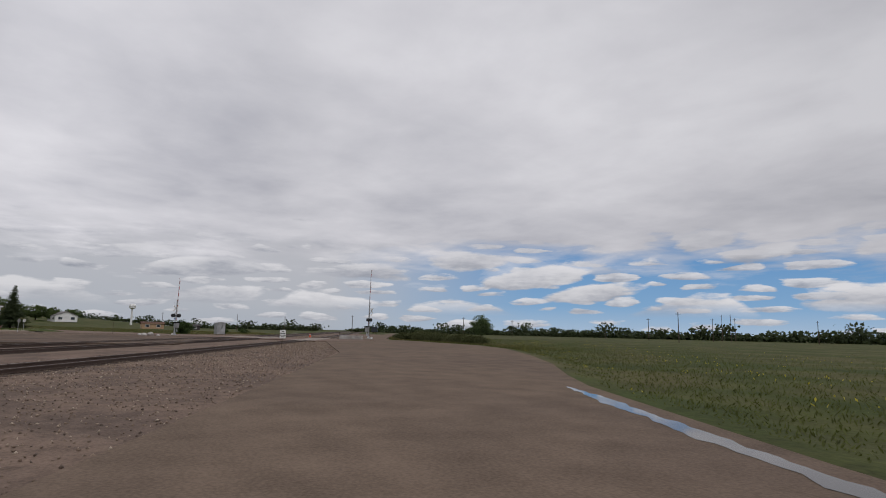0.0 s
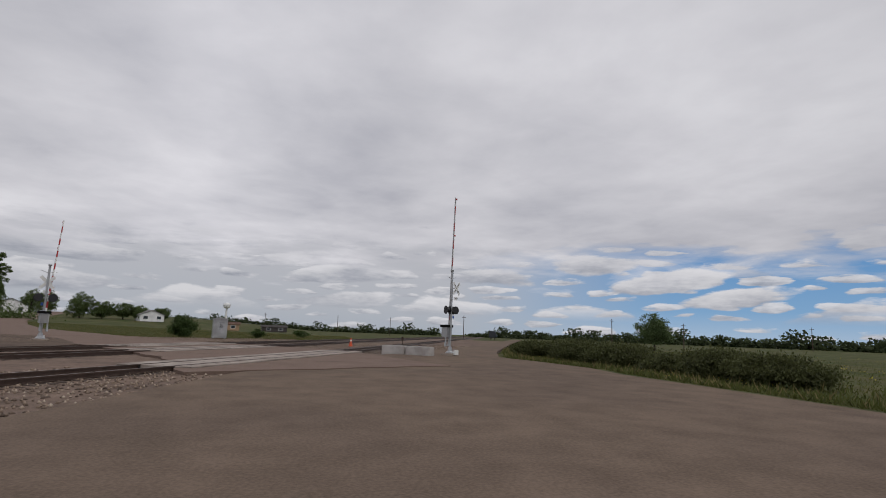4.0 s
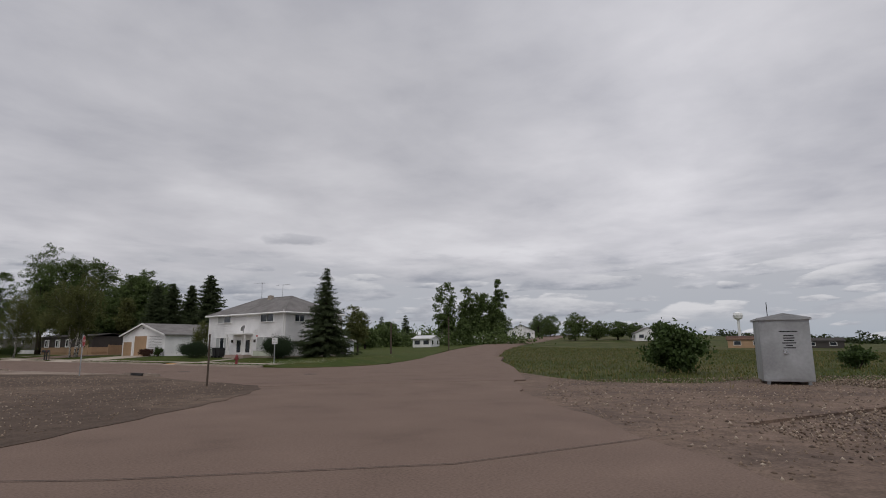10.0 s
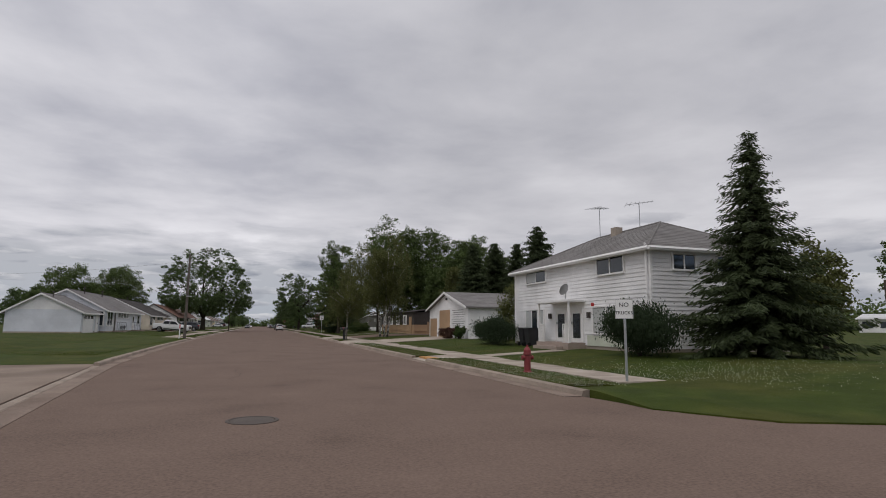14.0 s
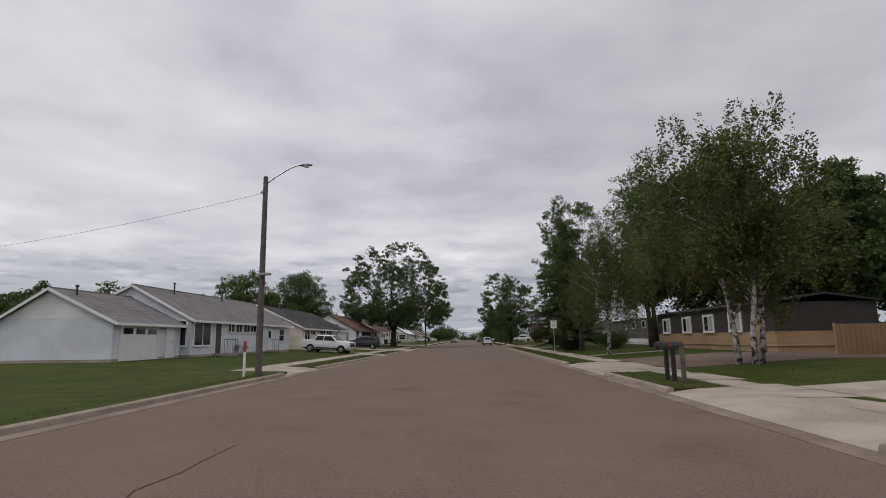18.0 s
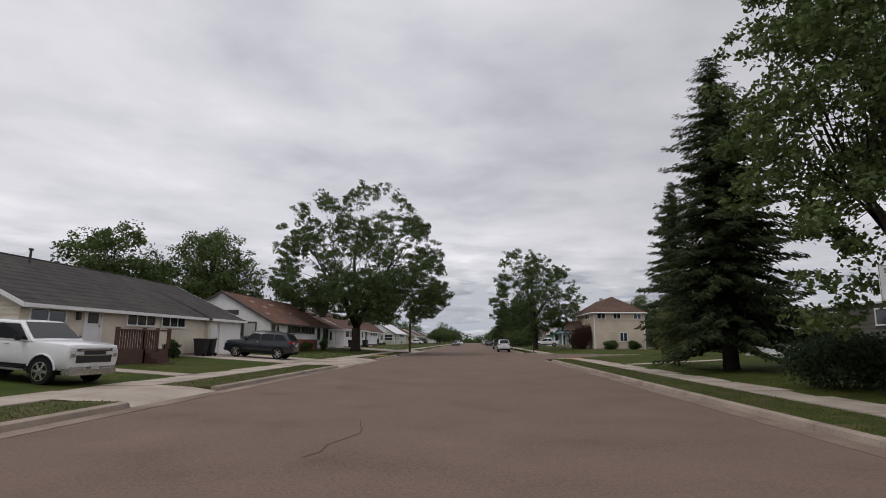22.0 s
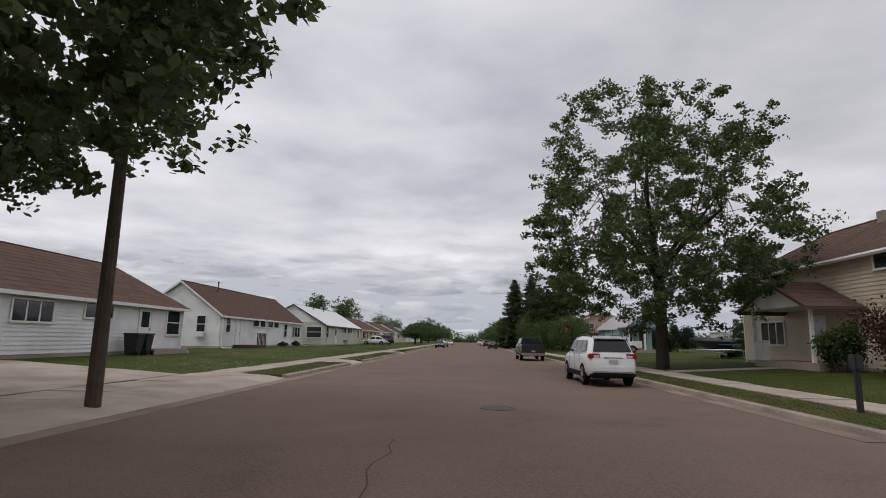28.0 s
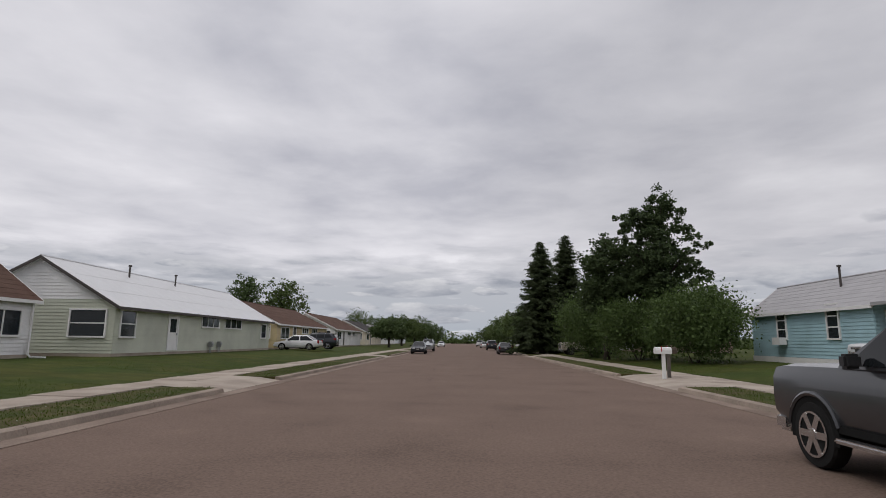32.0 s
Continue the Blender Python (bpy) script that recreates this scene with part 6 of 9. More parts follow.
def shrub(label, x, y, rx, ry, h, seed, leaves=2600, leaf=0.07, material=None, z=None, name="shrub", group="", puffs=16, spiky=0.0):
    rng = np.random.default_rng(seed)
    z = lawn_z(x) if z is None else z
    s = thing(name, label, "shrub", x, y, z, group=group)
    for i in range(5):
        a = rng.uniform(0, 6.3)
        part("stem", tube([(0.1 * math.cos(a), 0.1 * math.sin(a), -0.1), (rx * 0.5 * math.cos(a), ry * 0.5 * math.sin(a), h * 0.6)], [0.03, 0.01], 5), BARK, s)
    c = rng.normal(size=(puffs, 3))
    c /= np.linalg.norm(c, axis=1)[:, None]
    c *= rng.uniform(0.5, 1, puffs)[:, None]
    idx = rng.integers(0, puffs, leaves)
    C = c[idx] * np.array([rx * 0.78, ry * 0.78, h * 0.40]) + np.array([0, 0, h * 0.5]) + rng.normal(size=(leaves, 3)) * np.array([rx, ry, h * 0.55]) * 0.17
    C[:, 2] = np.abs(C[:, 2] - 0.04) + 0.02
    U, V = rand_axes(rng, leaves, leaf, 0.9 + spiky)
    if spiky:
        U[:, 2] = np.abs(U[:, 2]) * (1 + spiky)
    quads("foliage", C, U, V, material or L_BUSH, s)
    return s


# the corner by the white house
conifer("tall dark spruce beside a white corner house", 15.6, -19.4, 8.05, 2.25, 11, clear=0.75, tiers=36, dense=1.25, z=0.12, power=0.85, leaf=0.115, fine=1.8)
shrub("dense dark juniper bush against a white wall", 12.5, -17.3, 1.15, 1.9, 2.0, 12, 24000, 0.036, L_YEW, spiky=0.6, puffs=34)
shrub("low dark hedge bush under a front window", 12.3, -5.0, 0.95, 2.7, 1.6, 13, 22000, 0.038, L_YEW, puffs=34)
shrub("tall pale green climber on a house corner", 15.4, -1.6, 1.4, 1.4, 3.6, 14, 8000, 0.07, L_BIRCH)
shrub("low flowering shrubs with dark red leaves beside a garage", 13.4, 6.6, 0.6, 1.3, 0.9, 15, 2600, 0.06, L_REDB)
shrub("round dark shrub by a garage door", 13.6, 4.3, 0.5, 0.5, 1.0, 16, 2000, 0.06)
leafy_tree("light green tree beyond a spruce", 23.5, -15.5, 5.4, 1.5, 0.8, 0.12, 17, 9000, 0.08, L_BIRCH, None, 30)
for i, (x, y, h, r) in enumerate(((20.0, 18.2, 9.2, 2.4), (23.5, 20.8, 9.9, 2.5), (25.0, 18.4, 9.6, 2.3), (25.2, 14.2, 10.8, 3.0))):
    conifer("tall dark spruce in a row behind a garage", x, y, h, r, 20 + i, tiers=38, dense=1.5, power=0.66, leaf=0.19, group="row of spruces")
leafy_tree("slender pale tree behind a garage", 23, 33, 9.0, 1.5, 2.5, 0.12, 25, 7000, 0.1, L_BIRCH, None, 30, name="birch_tree")
# birches, poplars and cottonwoods along the east side
leafy_tree("birch with white bark and drooping leaves", 11.2, 19.4, 10.5, 3.1, 1.9, 0.11, 31, 52000, 0.058, L_BIRCH, BIRCHB, 80, stems=3, droop=0.7, name="birch_tree", lobes=0.26, twigs=30)
leafy_tree("weeping birch with a white trunk", 9.8, 34.2, 10.8, 2.7, 2.4, 0.12, 32, 34000, 0.052, L_BIRCH, BIRCHB, 60, droop=2.2, name="birch_tree", lean=(0.7, 0), lobes=0.2, twigs=26)
leafy_tree("tall open cottonwood with a bare lower trunk", 10.3, 45.2, 14.5, 3.5, 2.7, 0.19, 37, 30000, 0.080, L_POP, None, 70, name="cottonwood_tree", top_heavy=0.05, lean=(-1.5, 0.6), puff=0.17, lobes=0.28, twigs=10, fork=2.4, waist=0.35, clump=0.34)
for x, y, h, r, k, ln in ((18.0, 50.2, 16.6, 3.6, 33, -0.4), (15.9, 45.0, 14.6, 3.0, 34, 0), (21.0, 49.0, 17.0, 4.0, 35, 0), (24.6, 47.8, 16.6, 3.9, 36, 0), (24.5, 40.0, 10.6, 3.4, 40, 0), (26.0, 35.6, 12.4, 3.0, 47, 0), (28.6, 42.0, 15.0, 3.7, 48, 0), (32.4, 41.0, 12.0, 3.4, 49, 0)):
    leafy_tree("tall poplar with dense dark leaves", x, y, h, r, 2.2, 0.24, k, 25000 if k < 35 else 30000, 0.098 if k < 35 else 0.125, L_POP, None, 105, name="poplar_tree", group="poplars", puff=0.19 if k < 35 else 0.25, lean=(ln, 0), lobes=0.22 if k < 35 else 0.16)
conifer("broad dark spruce standing on a corner lawn", 10.8, 55.6, 13.4, 3.4, 41, clear=1.1, tiers=44, dense=1.2, leaf=0.115, power=0.72, fine=1.9)
conifer("tall dark spruce near a side street", 15.6, 74.4, 13.1, 2.45, 42, clear=1.2, tiers=44, dense=1.2, leaf=0.115, power=0.66, fine=1.9)
shrub("clipped dark hedge on a lawn", 15.2, 54.8, 1.3, 3.2, 1.25, 43, 9000, 0.06, L_BUSH, puffs=30)
shrub("dark rounded shrub beside a footpath", 9.9, 47.4, 1.3, 1.5, 1.5, 44, 14000, 0.042, L_YEW, puffs=28)
shrub("low dark shrub under a birch", 12.6, 44.0, 1.3, 1.2, 1.4, 46, 4600, 0.055)
shrub("young green shrub under a spruce", 10.4, 60.4, 1.1, 1.1, 3.3, 45, 7000, 0.07, L_BIRCH, puffs=22)
# big trees nearer the end
leafy_tree("broad old elm with a thick forked trunk", -11.0, 87.2, 17.0, 8.8, 2.3, 0.40, 51, 130000, 0.092, L_ELM, None, 310, z=0.42, name="elm_tree", puff=0.19, twigs=13, lean=(-1.7, 0), shift=(1.2, 0), lobes=0.05, top_heavy=-0.10, fork=2.1, waist=0.27, full=2.5, clump=0.30)
leafy_tree("large spreading cottonwood over a parked car", 9.2, 111.8, 14.4, 6.5, 1.4, 0.26, 52, 84000, 0.080, L_ELM, None, 190, name="cottonwood_tree", puff=0.16, twigs=10, lobes=0.11, lean=(-0.4, 0), fork=4.2, top_heavy=-0.06, full=2.3, clump=0.32)
shrub("large dark red-leaved shrub by a beige house", 14.0, 102.6, 1.7, 1.6, 3.0, 54, 14000, 0.062, L_REDB, puffs=34)
shrub("dark green shrub near a porch", 13.4, 105.6, 0.9, 1.0, 1.9, 55, 5000, 0.06, L_BUSH)
for i, (x, y, r, h) in enumerate(((16.6, 99.6, 1.0, 1.15), (19.3, 99.4, 0.8, 1.1), (21.6, 98.6, 1.5, 2.5), (23.6, 99.2, 1.3, 1.9))):
    shrub("rounded green shrub along a beige wall", x, y, r, r, h, 56 + i, 5200, 0.055, puffs=26)
leafy_tree("broad tree behind a beige house", 25.5, 119, 9.0, 2.9, 1.6, 0.3, 61, 14000, 0.11, L_ELM, None, 40)
conifer("dark spruce behind a boat trailer", 19.6, 123.5, 6.4, 1.7, 62, tiers=20)
leafy_tree("tall open pine with clumps of dark needles", 12.2, 156.0, 11.0, 3.0, 2.2, 0.24, 63, 30000, 0.10, L_PINE, None, 70, name="pine_tree", puff=0.19, clump=0.3, top_heavy=0.0, lobes=0.26, lean=(-0.4, 0), twigs=12)
leafy_tree("open pine beside a taller one", 9.6, 159.0, 8.4, 2.2, 2.4, 0.22, 69, 13000, 0.11, L_PINE, None, 40, name="pine_tree", puff=0.24)
for x, y, r, h, k in ((11.9, 150.4, 2.7, 4.2, 64), (11.0, 156.5, 3.0, 4.2, 70), (9.8, 164.0, 2.9, 5.0, 71), (11.8, 170.0, 2.6, 5.2, 74)):
    shrub("broad dark lilac thicket beside a street", x, y, r, r * 1.5, h, k, 22000, 0.078, L_LILAC, puffs=54, group="lilacs")
conifer("tall narrow dark spruce by the street", 8.0, 178.0, 11.6, 2.9, 65, tiers=34, dense=1.5, power=0.6, leaf=0.2)
conifer("tall narrow dark spruce by the street", 11.2, 181.0, 12.7, 3.0, 66, tiers=34, dense=1.5, power=0.6, leaf=0.2)
conifer("small young spruce in a yard", 24.5, 136.5, 3.4, 0.9, 67, tiers=12, dense=0.7, power=1.0)
conifer("small young spruce in a yard", 29.0, 140.0, 3.4, 0.9, 68, tiers=12, dense=0.7, power=1.0)
# trees behind the west houses and down the street
leafy_tree("tall broad tree behind a red-roofed house", -26.5, 88.2, 12.6, 5.4, 1.6, 0.35, 72, 40000, 0.12, L_POP, None, 60)
leafy_tree("tall dark tree behind a red-roofed house", -33.0, 82.0, 11.8, 5.0, 1.6, 0.35, 73, 26000, 0.14, L_POP, None, 50)
for i, (x, y, h, r) in enumerate(((-31, 97, 9.0, 3.4), (-30, 128, 7, 3.0), (-25.1, 197, 9.9, 3.6), (-31.5, 200, 11.1, 3.0), (-32, 292, 11, 6.0), (-28, 300, 10, 5.0), (-18.6, 375, 13.5, 6.0), (-11, 205, 5.0, 3.0), (-11.5, 228, 6, 3.4), (-28, 62, 6.4, 1.2), (-34, 70, 7.0, 2.5), (-40, 80, 7.0, 3),
                                (-12, 262, 6.5, 3.5), (11, 205, 6.5, 3.4), (10.5, 222, 7.0, 3.6), (11, 243, 7.0, 3.8), (10.6, 262, 7.5, 3.8), (-11, 290, 7, 4), (11, 290, 8, 4), (-10, 330, 8, 4), (10, 330, 8, 4), (-40, 50, 6.5, 2.2))):
    leafy_tree("leafy street tree with a dark rounded crown", x, y, h, r, 0.9, 0.22, 80 + i, 6500 if y > 190 else 12000, 0.17 if y > 190 else 0.13, L_ELM if i % 2 else L_POP, None, 70, group="street trees", puff=0.24)
rngt = random.Random(9)
for i in range(15):
    x, y = -52 - rngt.uniform(0, 14), 22 + i * 5.2 + rngt.uniform(-2, 2)
    if i % 3 == 0:
        conifer("dark spruce in a shelter belt behind the houses", x, y, rngt.uniform(8, 10.5), 2.2, 120 + i, tiers=16, group="shelter belt")
    else:
        leafy_tree("dark leafy tree in a shelter belt behind the houses", x, y, rngt.uniform(7.5, 10.5), rngt.uniform(3.0, 4.2), 0.5, 0.2, 120 + i, 6000, 0.20, L_POP, None, 60, group="shelter belt", puff=0.26)
# by the meadow and the railway
shrub("dense rounded wild shrub in a meadow", 16.5, -47.5, 2.0, 2.0, 2.9, 141, 6000, 0.11, L_BUSH, z=-0.25, puffs=26)
shrub("small wild shrub in a meadow", 26, -56, 1.2, 1.2, 1.4, 142, 1600, 0.1, L_BUSH, z=-0.25)
shrub("small wild shrub in a meadow", 42, -62, 1.6, 1.6, 1.5, 143, 1600, 0.1, L_BUSH, z=-0.25)
for i, (x, y, rx, h) in enumerate(((-27.0, -82.0, 2.7, 1.75), (-31.2, -82.6, 2.5, 1.55), (-22.6, -82.8, 2.6, 1.6), (-35.6, -82.4, 1.7, 1.0), (-20.2, -81.2, 2.1, 1.5), (-39.6, -82.2, 2.3, 1.45), (-43.4, -82.0, 2.2, 1.35), (-17.5, -86.0, 1.5, 1.0), (-9.5, -84.5, 1.6, 1.1), (-20.4, -84.0, 1.3, 0.8))):
    shrub("tangled green thicket beside a dirt road", x, y, rx, rx * 0.9, h, 150 + i, 13000, 0.066, L_THICK, z=-0.25, puffs=44, group="roadside thicket")
leafy_tree("lone rounded tree beyond a dirt road", 24.4, -121.7, 6.6, 3.6, 0.7, 0.2, 160, 16000, 0.11, L_ELM, None, 50, z=-0.25, puff=0.24)
for i, (x, y, h, r, c) in enumerate(((108, 33, 15.6, 3.3, 1.0), (112.5, 29.5, 14.6, 3.0, 1.6), (115.5, 27, 15.2, 3.2, 1.4), (118.5, 24.8, 12.4, 2.4, 1.4), (155, 15.5, 8.8, 4.6, 0.4), (158, 9.5, 6.4, 4.2, 0.3), (162, 4.0, 6.0, 3.8, 0.3), (163, -1.0, 6.2, 3.4, 0.4), (171, -7.0, 5.6, 3.0, 0.4),
                                   (197, 49, 11, 5.0, 0.4), (201, 45.5, 9.5, 4.6, 0.3), (183, 60, 12, 4.6, 0.4), (100, 22.5, 7, 2.2, 0.5), (66, 24, 5, 3, 0.5), (60, 32, 5.4, 3, 0.5), (54, 40, 5.4, 3, 0.5), (84, 34, 6, 3.2, 0.5), (90, 38, 6, 3, 0.5))):
    leafy_tree("tall leafy tree along a distant road", x, y, h, r, c, 0.26, 170 + i, 7500, 0.20 if h < 12 else 0.25, L_POP, None, 90, z=far_rise(x, y) - 0.28, group="distant trees", puff=0.24, lobes=0.2)
leafy_tree("slender open tree in a distant yard", 128, 28.5, 17.0, 2.6, 3.0, 0.26, 190, 7000, 0.22, L_POP, None, 34, z=far_rise(128, 28.5) - 0.28, puff=0.16, lobes=0.3, twigs=7)
leafy_tree("slender open tree in a distant yard", 122, 28.0, 9.0, 1.7, 2.0, 0.18, 191, 3600, 0.18, L_POP, None, 24, z=far_rise(122, 28) - 0.28, puff=0.16, lobes=0.3, twigs=7)
for i, (x, y, h, r) in enumerate(((86, 44, 7.4, 2.2), (92, 43, 8.2, 2.3), (97, 45, 7.0, 2.2), (103, 44, 8.8, 2.4), (122, 42, 9.4, 2.6), (140, 44, 9.0, 2.6), (150, 46, 8.2, 2.4))):
    conifer("dark spruce in a distant shelter belt", x, y, h, r, 400 + i, tiers=14, z=far_rise(x, y) - 0.28, leaf=0.3, group="distant spruces", dense=0.8)


def far_belt(name, label, pts, n, h, seed, leaf=0.8, material=None):
    """A far woods edge: many clumped leaves along a line."""
    rng = np.random.default_rng(seed)
    t = rng.uniform(0, len(pts) - 1.001, n)
    P0 = np.array(pts, float)
    i = t.astype(int)
    f = (t - i)[:, None]
    c = P0[i] * (1 - f) + P0[i + 1] * f
    hh = h * (0.62 + 0.38 * np.sin(t * 17 + seed) * np.sin(t * 5.3)) * (0.7 + 0.5 * np.sin(t * 61))
    zz = rng.uniform(0, 1, n) ** 0.8 * np.maximum(hh, h * 0.25)
    C = np.stack([c[:, 0] + rng.normal(size=n) * 2.5, c[:, 1] + rng.normal(size=n) * 2.5, zz - 0.2 + np.array([far_rise(p, q) for p, q in c[:, :2]])], 1)
    U, V = rand_axes(rng, n, leaf)
    return tagged(quads(name, C, U, V, material or L_POP), label, "woods", "", "stuff")


far_belt("tree_line", "dark distant tree line across the fields", [(-60, -330), (40, -320), (150, -290), (260, -250), (380, -190)], 18000, 8, 1, 1.0, L_SPRUCE)
far_belt("tree_line", "dark distant tree line across the fields", [(420, -170), (520, -110), (600, -20), (620, 90)], 8000, 9, 2, 1.2, L_SPRUCE)
far_belt("tree_line", "low far tree line behind the village", [(330, 110), (260, 160), (190, 190), (120, 200)], 5200, 8, 3, 1.1)
far_belt("tree_line", "dark trees closing the far end of a street", [(-30, 420), (0, 440), (30, 420)], 2600, 7, 4, 0.9)
far_belt("tree_line", "dark wood edge behind a village", [(66, 44), (84, 34), (98, 24), (112, 12)], 7000, 5.6, 7, 0.32)
far_belt("tree_line", "low far trees west of the street", [(-120, 60), (-130, 140), (-120, 260), (-60, 380)], 16000, 8, 5, 0.5)
far_belt("tree_line", "trees behind houses east of the street", [(60, 130), (62, 200), (40, 290), (24, 400)], 26000, 4.2, 6, 0.42)


def tufts(name, label, xy, z, h, material, seed, lean=0.35, width=0.012, category="grass"):
    """Upright blades: one thin leaf each."""
    rng = np.random.default_rng(seed)
    n = len(xy)
    hh = h * rng.uniform(0.5, 1.3, n)
    d = np.stack([rng.normal(size=n) * lean, rng.normal(size=n) * lean, np.ones(n)], 1)
    d /= np.linalg.norm(d, axis=1)[:, None]
    zz = np.array([z(a, b) for a, b in xy]) if callable(z) else np.full(n, z)
    C = np.stack([xy[:, 0], xy[:, 1], zz], 1) + d * hh[:, None] * 0.5
    w = rng.normal(size=(n, 3)) * np.array([1, 1, 0])
    w /= np.linalg.norm(w, axis=1)[:, None]
    return tagged(quads(name, C, d * hh[:, None] * 0.5, w * width * (1 + hh[:, None] * 2), material), label, category, "", "stuff")


rng0 = np.random.default_rng(77)
# lawn blades along the street's edges
n = 110000
ys = np.concatenate([rng0.uniform(-9, 20, n // 5), rng0.uniform(21, 150, n - n // 5)])
xs = np.where(ys < 20.5, -6.05 - rng0.exponential(2.2, n), np.where(rng0.random(n) < 0.45, rng0.uniform(-7.42, -6.05, n), -8.75 - rng0.exponential(2.2, n)))
ok = np.ones(n, bool)
for a, b in DRIVES_W:
    ok &= ~((ys > a) & (ys < b))
tufts("lawn_grass", "short mown grass blades on lawns", np.stack([xs, ys], 1)[ok], lambda x, y: (0.13 if x > -8 else lawn_z(x)) - 0.01, 0.042, L_LAWN, 1, 0.5, 0.010)
ys = rng0.uniform(-23, 150, n)
xs = np.where(rng0.random(n) < 0.45, rng0.uniform(6.05, 7.42, n), 8.8 + rng0.exponential(2.2, n))
ok = ~((ys > 73) & (ys < 93))
for a, b in DRIVES_E:
    ok &= ~((ys > a) & (ys < b))
tufts("lawn_grass", "short mown grass blades on lawns", np.stack([xs, ys], 1)[ok], lambda x, y: (0.13 if x < 8 else lawn_z(x)) - 0.01, 0.042, L_LAWN, 2, 0.5, 0.010)
# clover in patches
pts = []
for cx, cy, sx_, sy_, k in ((7.2, -20, 1.0, 2.4, 900), (9.5, -22.5, 2, 1.2, 800), (6.8, 3.0, 0.5, 2.0, 500), (-9.3, 74, 1.2, 3.0, 500), (-6.8, 78, 0.5, 3.0, 350), (-9.5, 106, 1.0, 1.5, 400), (-6.8, 120, 0.5, 4, 200), (-10.5, 119, 1.5, 3, 400), (-6.9, 37, 0.4, 5, 120)):
    pts.append(np.stack([rng0.normal(cx, sx_ * 1.3, k * 3), rng0.normal(cy, sy_ * 1.3, k * 3)], 1))
pts = np.concatenate(pts)
ax_ = np.abs(pts[:, 0])
pts = pts[((ax_ > 6.1) & (ax_ < 7.4)) | (ax_ > 8.8)]
pts = pts[(pts[:, 1] > -23.5) | (pts[:, 0] > 9.5)]
tufts("clover", "white clover flowers scattered in lawns", pts, lambda x, y: lawn_z(x) if abs(x) > 8.7 else 0.13, 0.030, L_WHITE, 3, 0.9, 0.011, "clover")


def off_road(xy):
    r = xy - np.array(TO)[:2]
    s, o = r @ np.array(TD)[:2], r @ np.array(TN)[:2]
    edge = verge_line(s) + 0.22 * np.sin(s * 1.7) + 0.12 * np.sin(s * 5.1) - 0.5
    return xy[o < edge]


def verge_drop(x, y):
    r = np.array((x, y)) - np.array(TO)[:2]
    s, o = r @ np.array(TD)[:2], r @ np.array(TN)[:2]
    return -0.06 - 0.22 * min(1.0, max(0.0, (verge_line(s) - o) / 2.4))


# meadow south of the dirt road, thick near the road
k = 150000
s_ = rng0.uniform(-110, 60, k)
o_ = -10 - rng0.exponential(12, k)
xy = np.array(TO)[:2] + s_[:, None] * np.array(TD)[:2] + o_[:, None] * np.array(TN)[:2]
xy = off_road(xy)
tufts("meadow_grass", "rank green meadow grass beside a dirt road", xy, verge_drop, 0.13, L_GRASSB, 4, 0.9, 0.022)
pick = xy[rng0.random(len(xy)) < 0.055]
pick = pick[np.sin(pick[:, 0] * 0.35) * np.sin(pick[:, 1] * 0.5 + 1) > 0.15]
tufts("meadow_flowers", "yellow and white weeds flowering in a meadow", pick, -0.17, 0.11, L_YELLOW, 5, 0.6, 0.03, "flowers")
# taller grass along the verge by the crossing
k = 16000
s_ = rng0.uniform(-32, 34, k)
o_ = verge_line(s_) - 0.5 - rng0.exponential(2.4, k)
xy = np.array(TO)[:2] + s_[:, None] * np.array(TD)[:2] + o_[:, None] * np.array(TN)[:2]
tufts("verge_grass", "tall rank grass on a bank beside a crossing", xy, verge_drop, 0.30, L_GRASSB, 14, 0.7, 0.024)
tufts("verge_grass", "dry seed heads on a bank beside a crossing", xy[::8], verge_drop, 0.40, L_DRY, 15, 0.45, 0.014)
# meadow by the curve
k = 110000
xy = np.stack([rng0.uniform(2, 90, k), rng0.uniform(-72, 10, k)], 1)
lo = np.interp(xy[:, 0], [2, 3.5, 5.3, 9.3, 17.2, 35.3, 52, 90], [-52, -47.6, -45.2, -41.0, -35.2, -24.4, -15, 4]) - 0.1
g = xy[:, 1] < lo
rr_ = (xy - np.array(TO)[:2]) @ np.array(TN)[:2]
g &= rr_ > 19.5 + 1.5 * np.sin(xy[:, 0] * 0.4)
tufts("meadow_grass", "rank green grass inside a road bend", xy[g], lambda x, y: far_rise(x, y) - 0.28, 0.19, L_GRASSB, 6, 0.85, 0.022)
tufts("meadow_grass", "dry seed heads in a road bend", xy[g][::9], lambda x, y: far_rise(x, y) - 0.27, 0.34, L_DRY, 7, 0.45, 0.014)


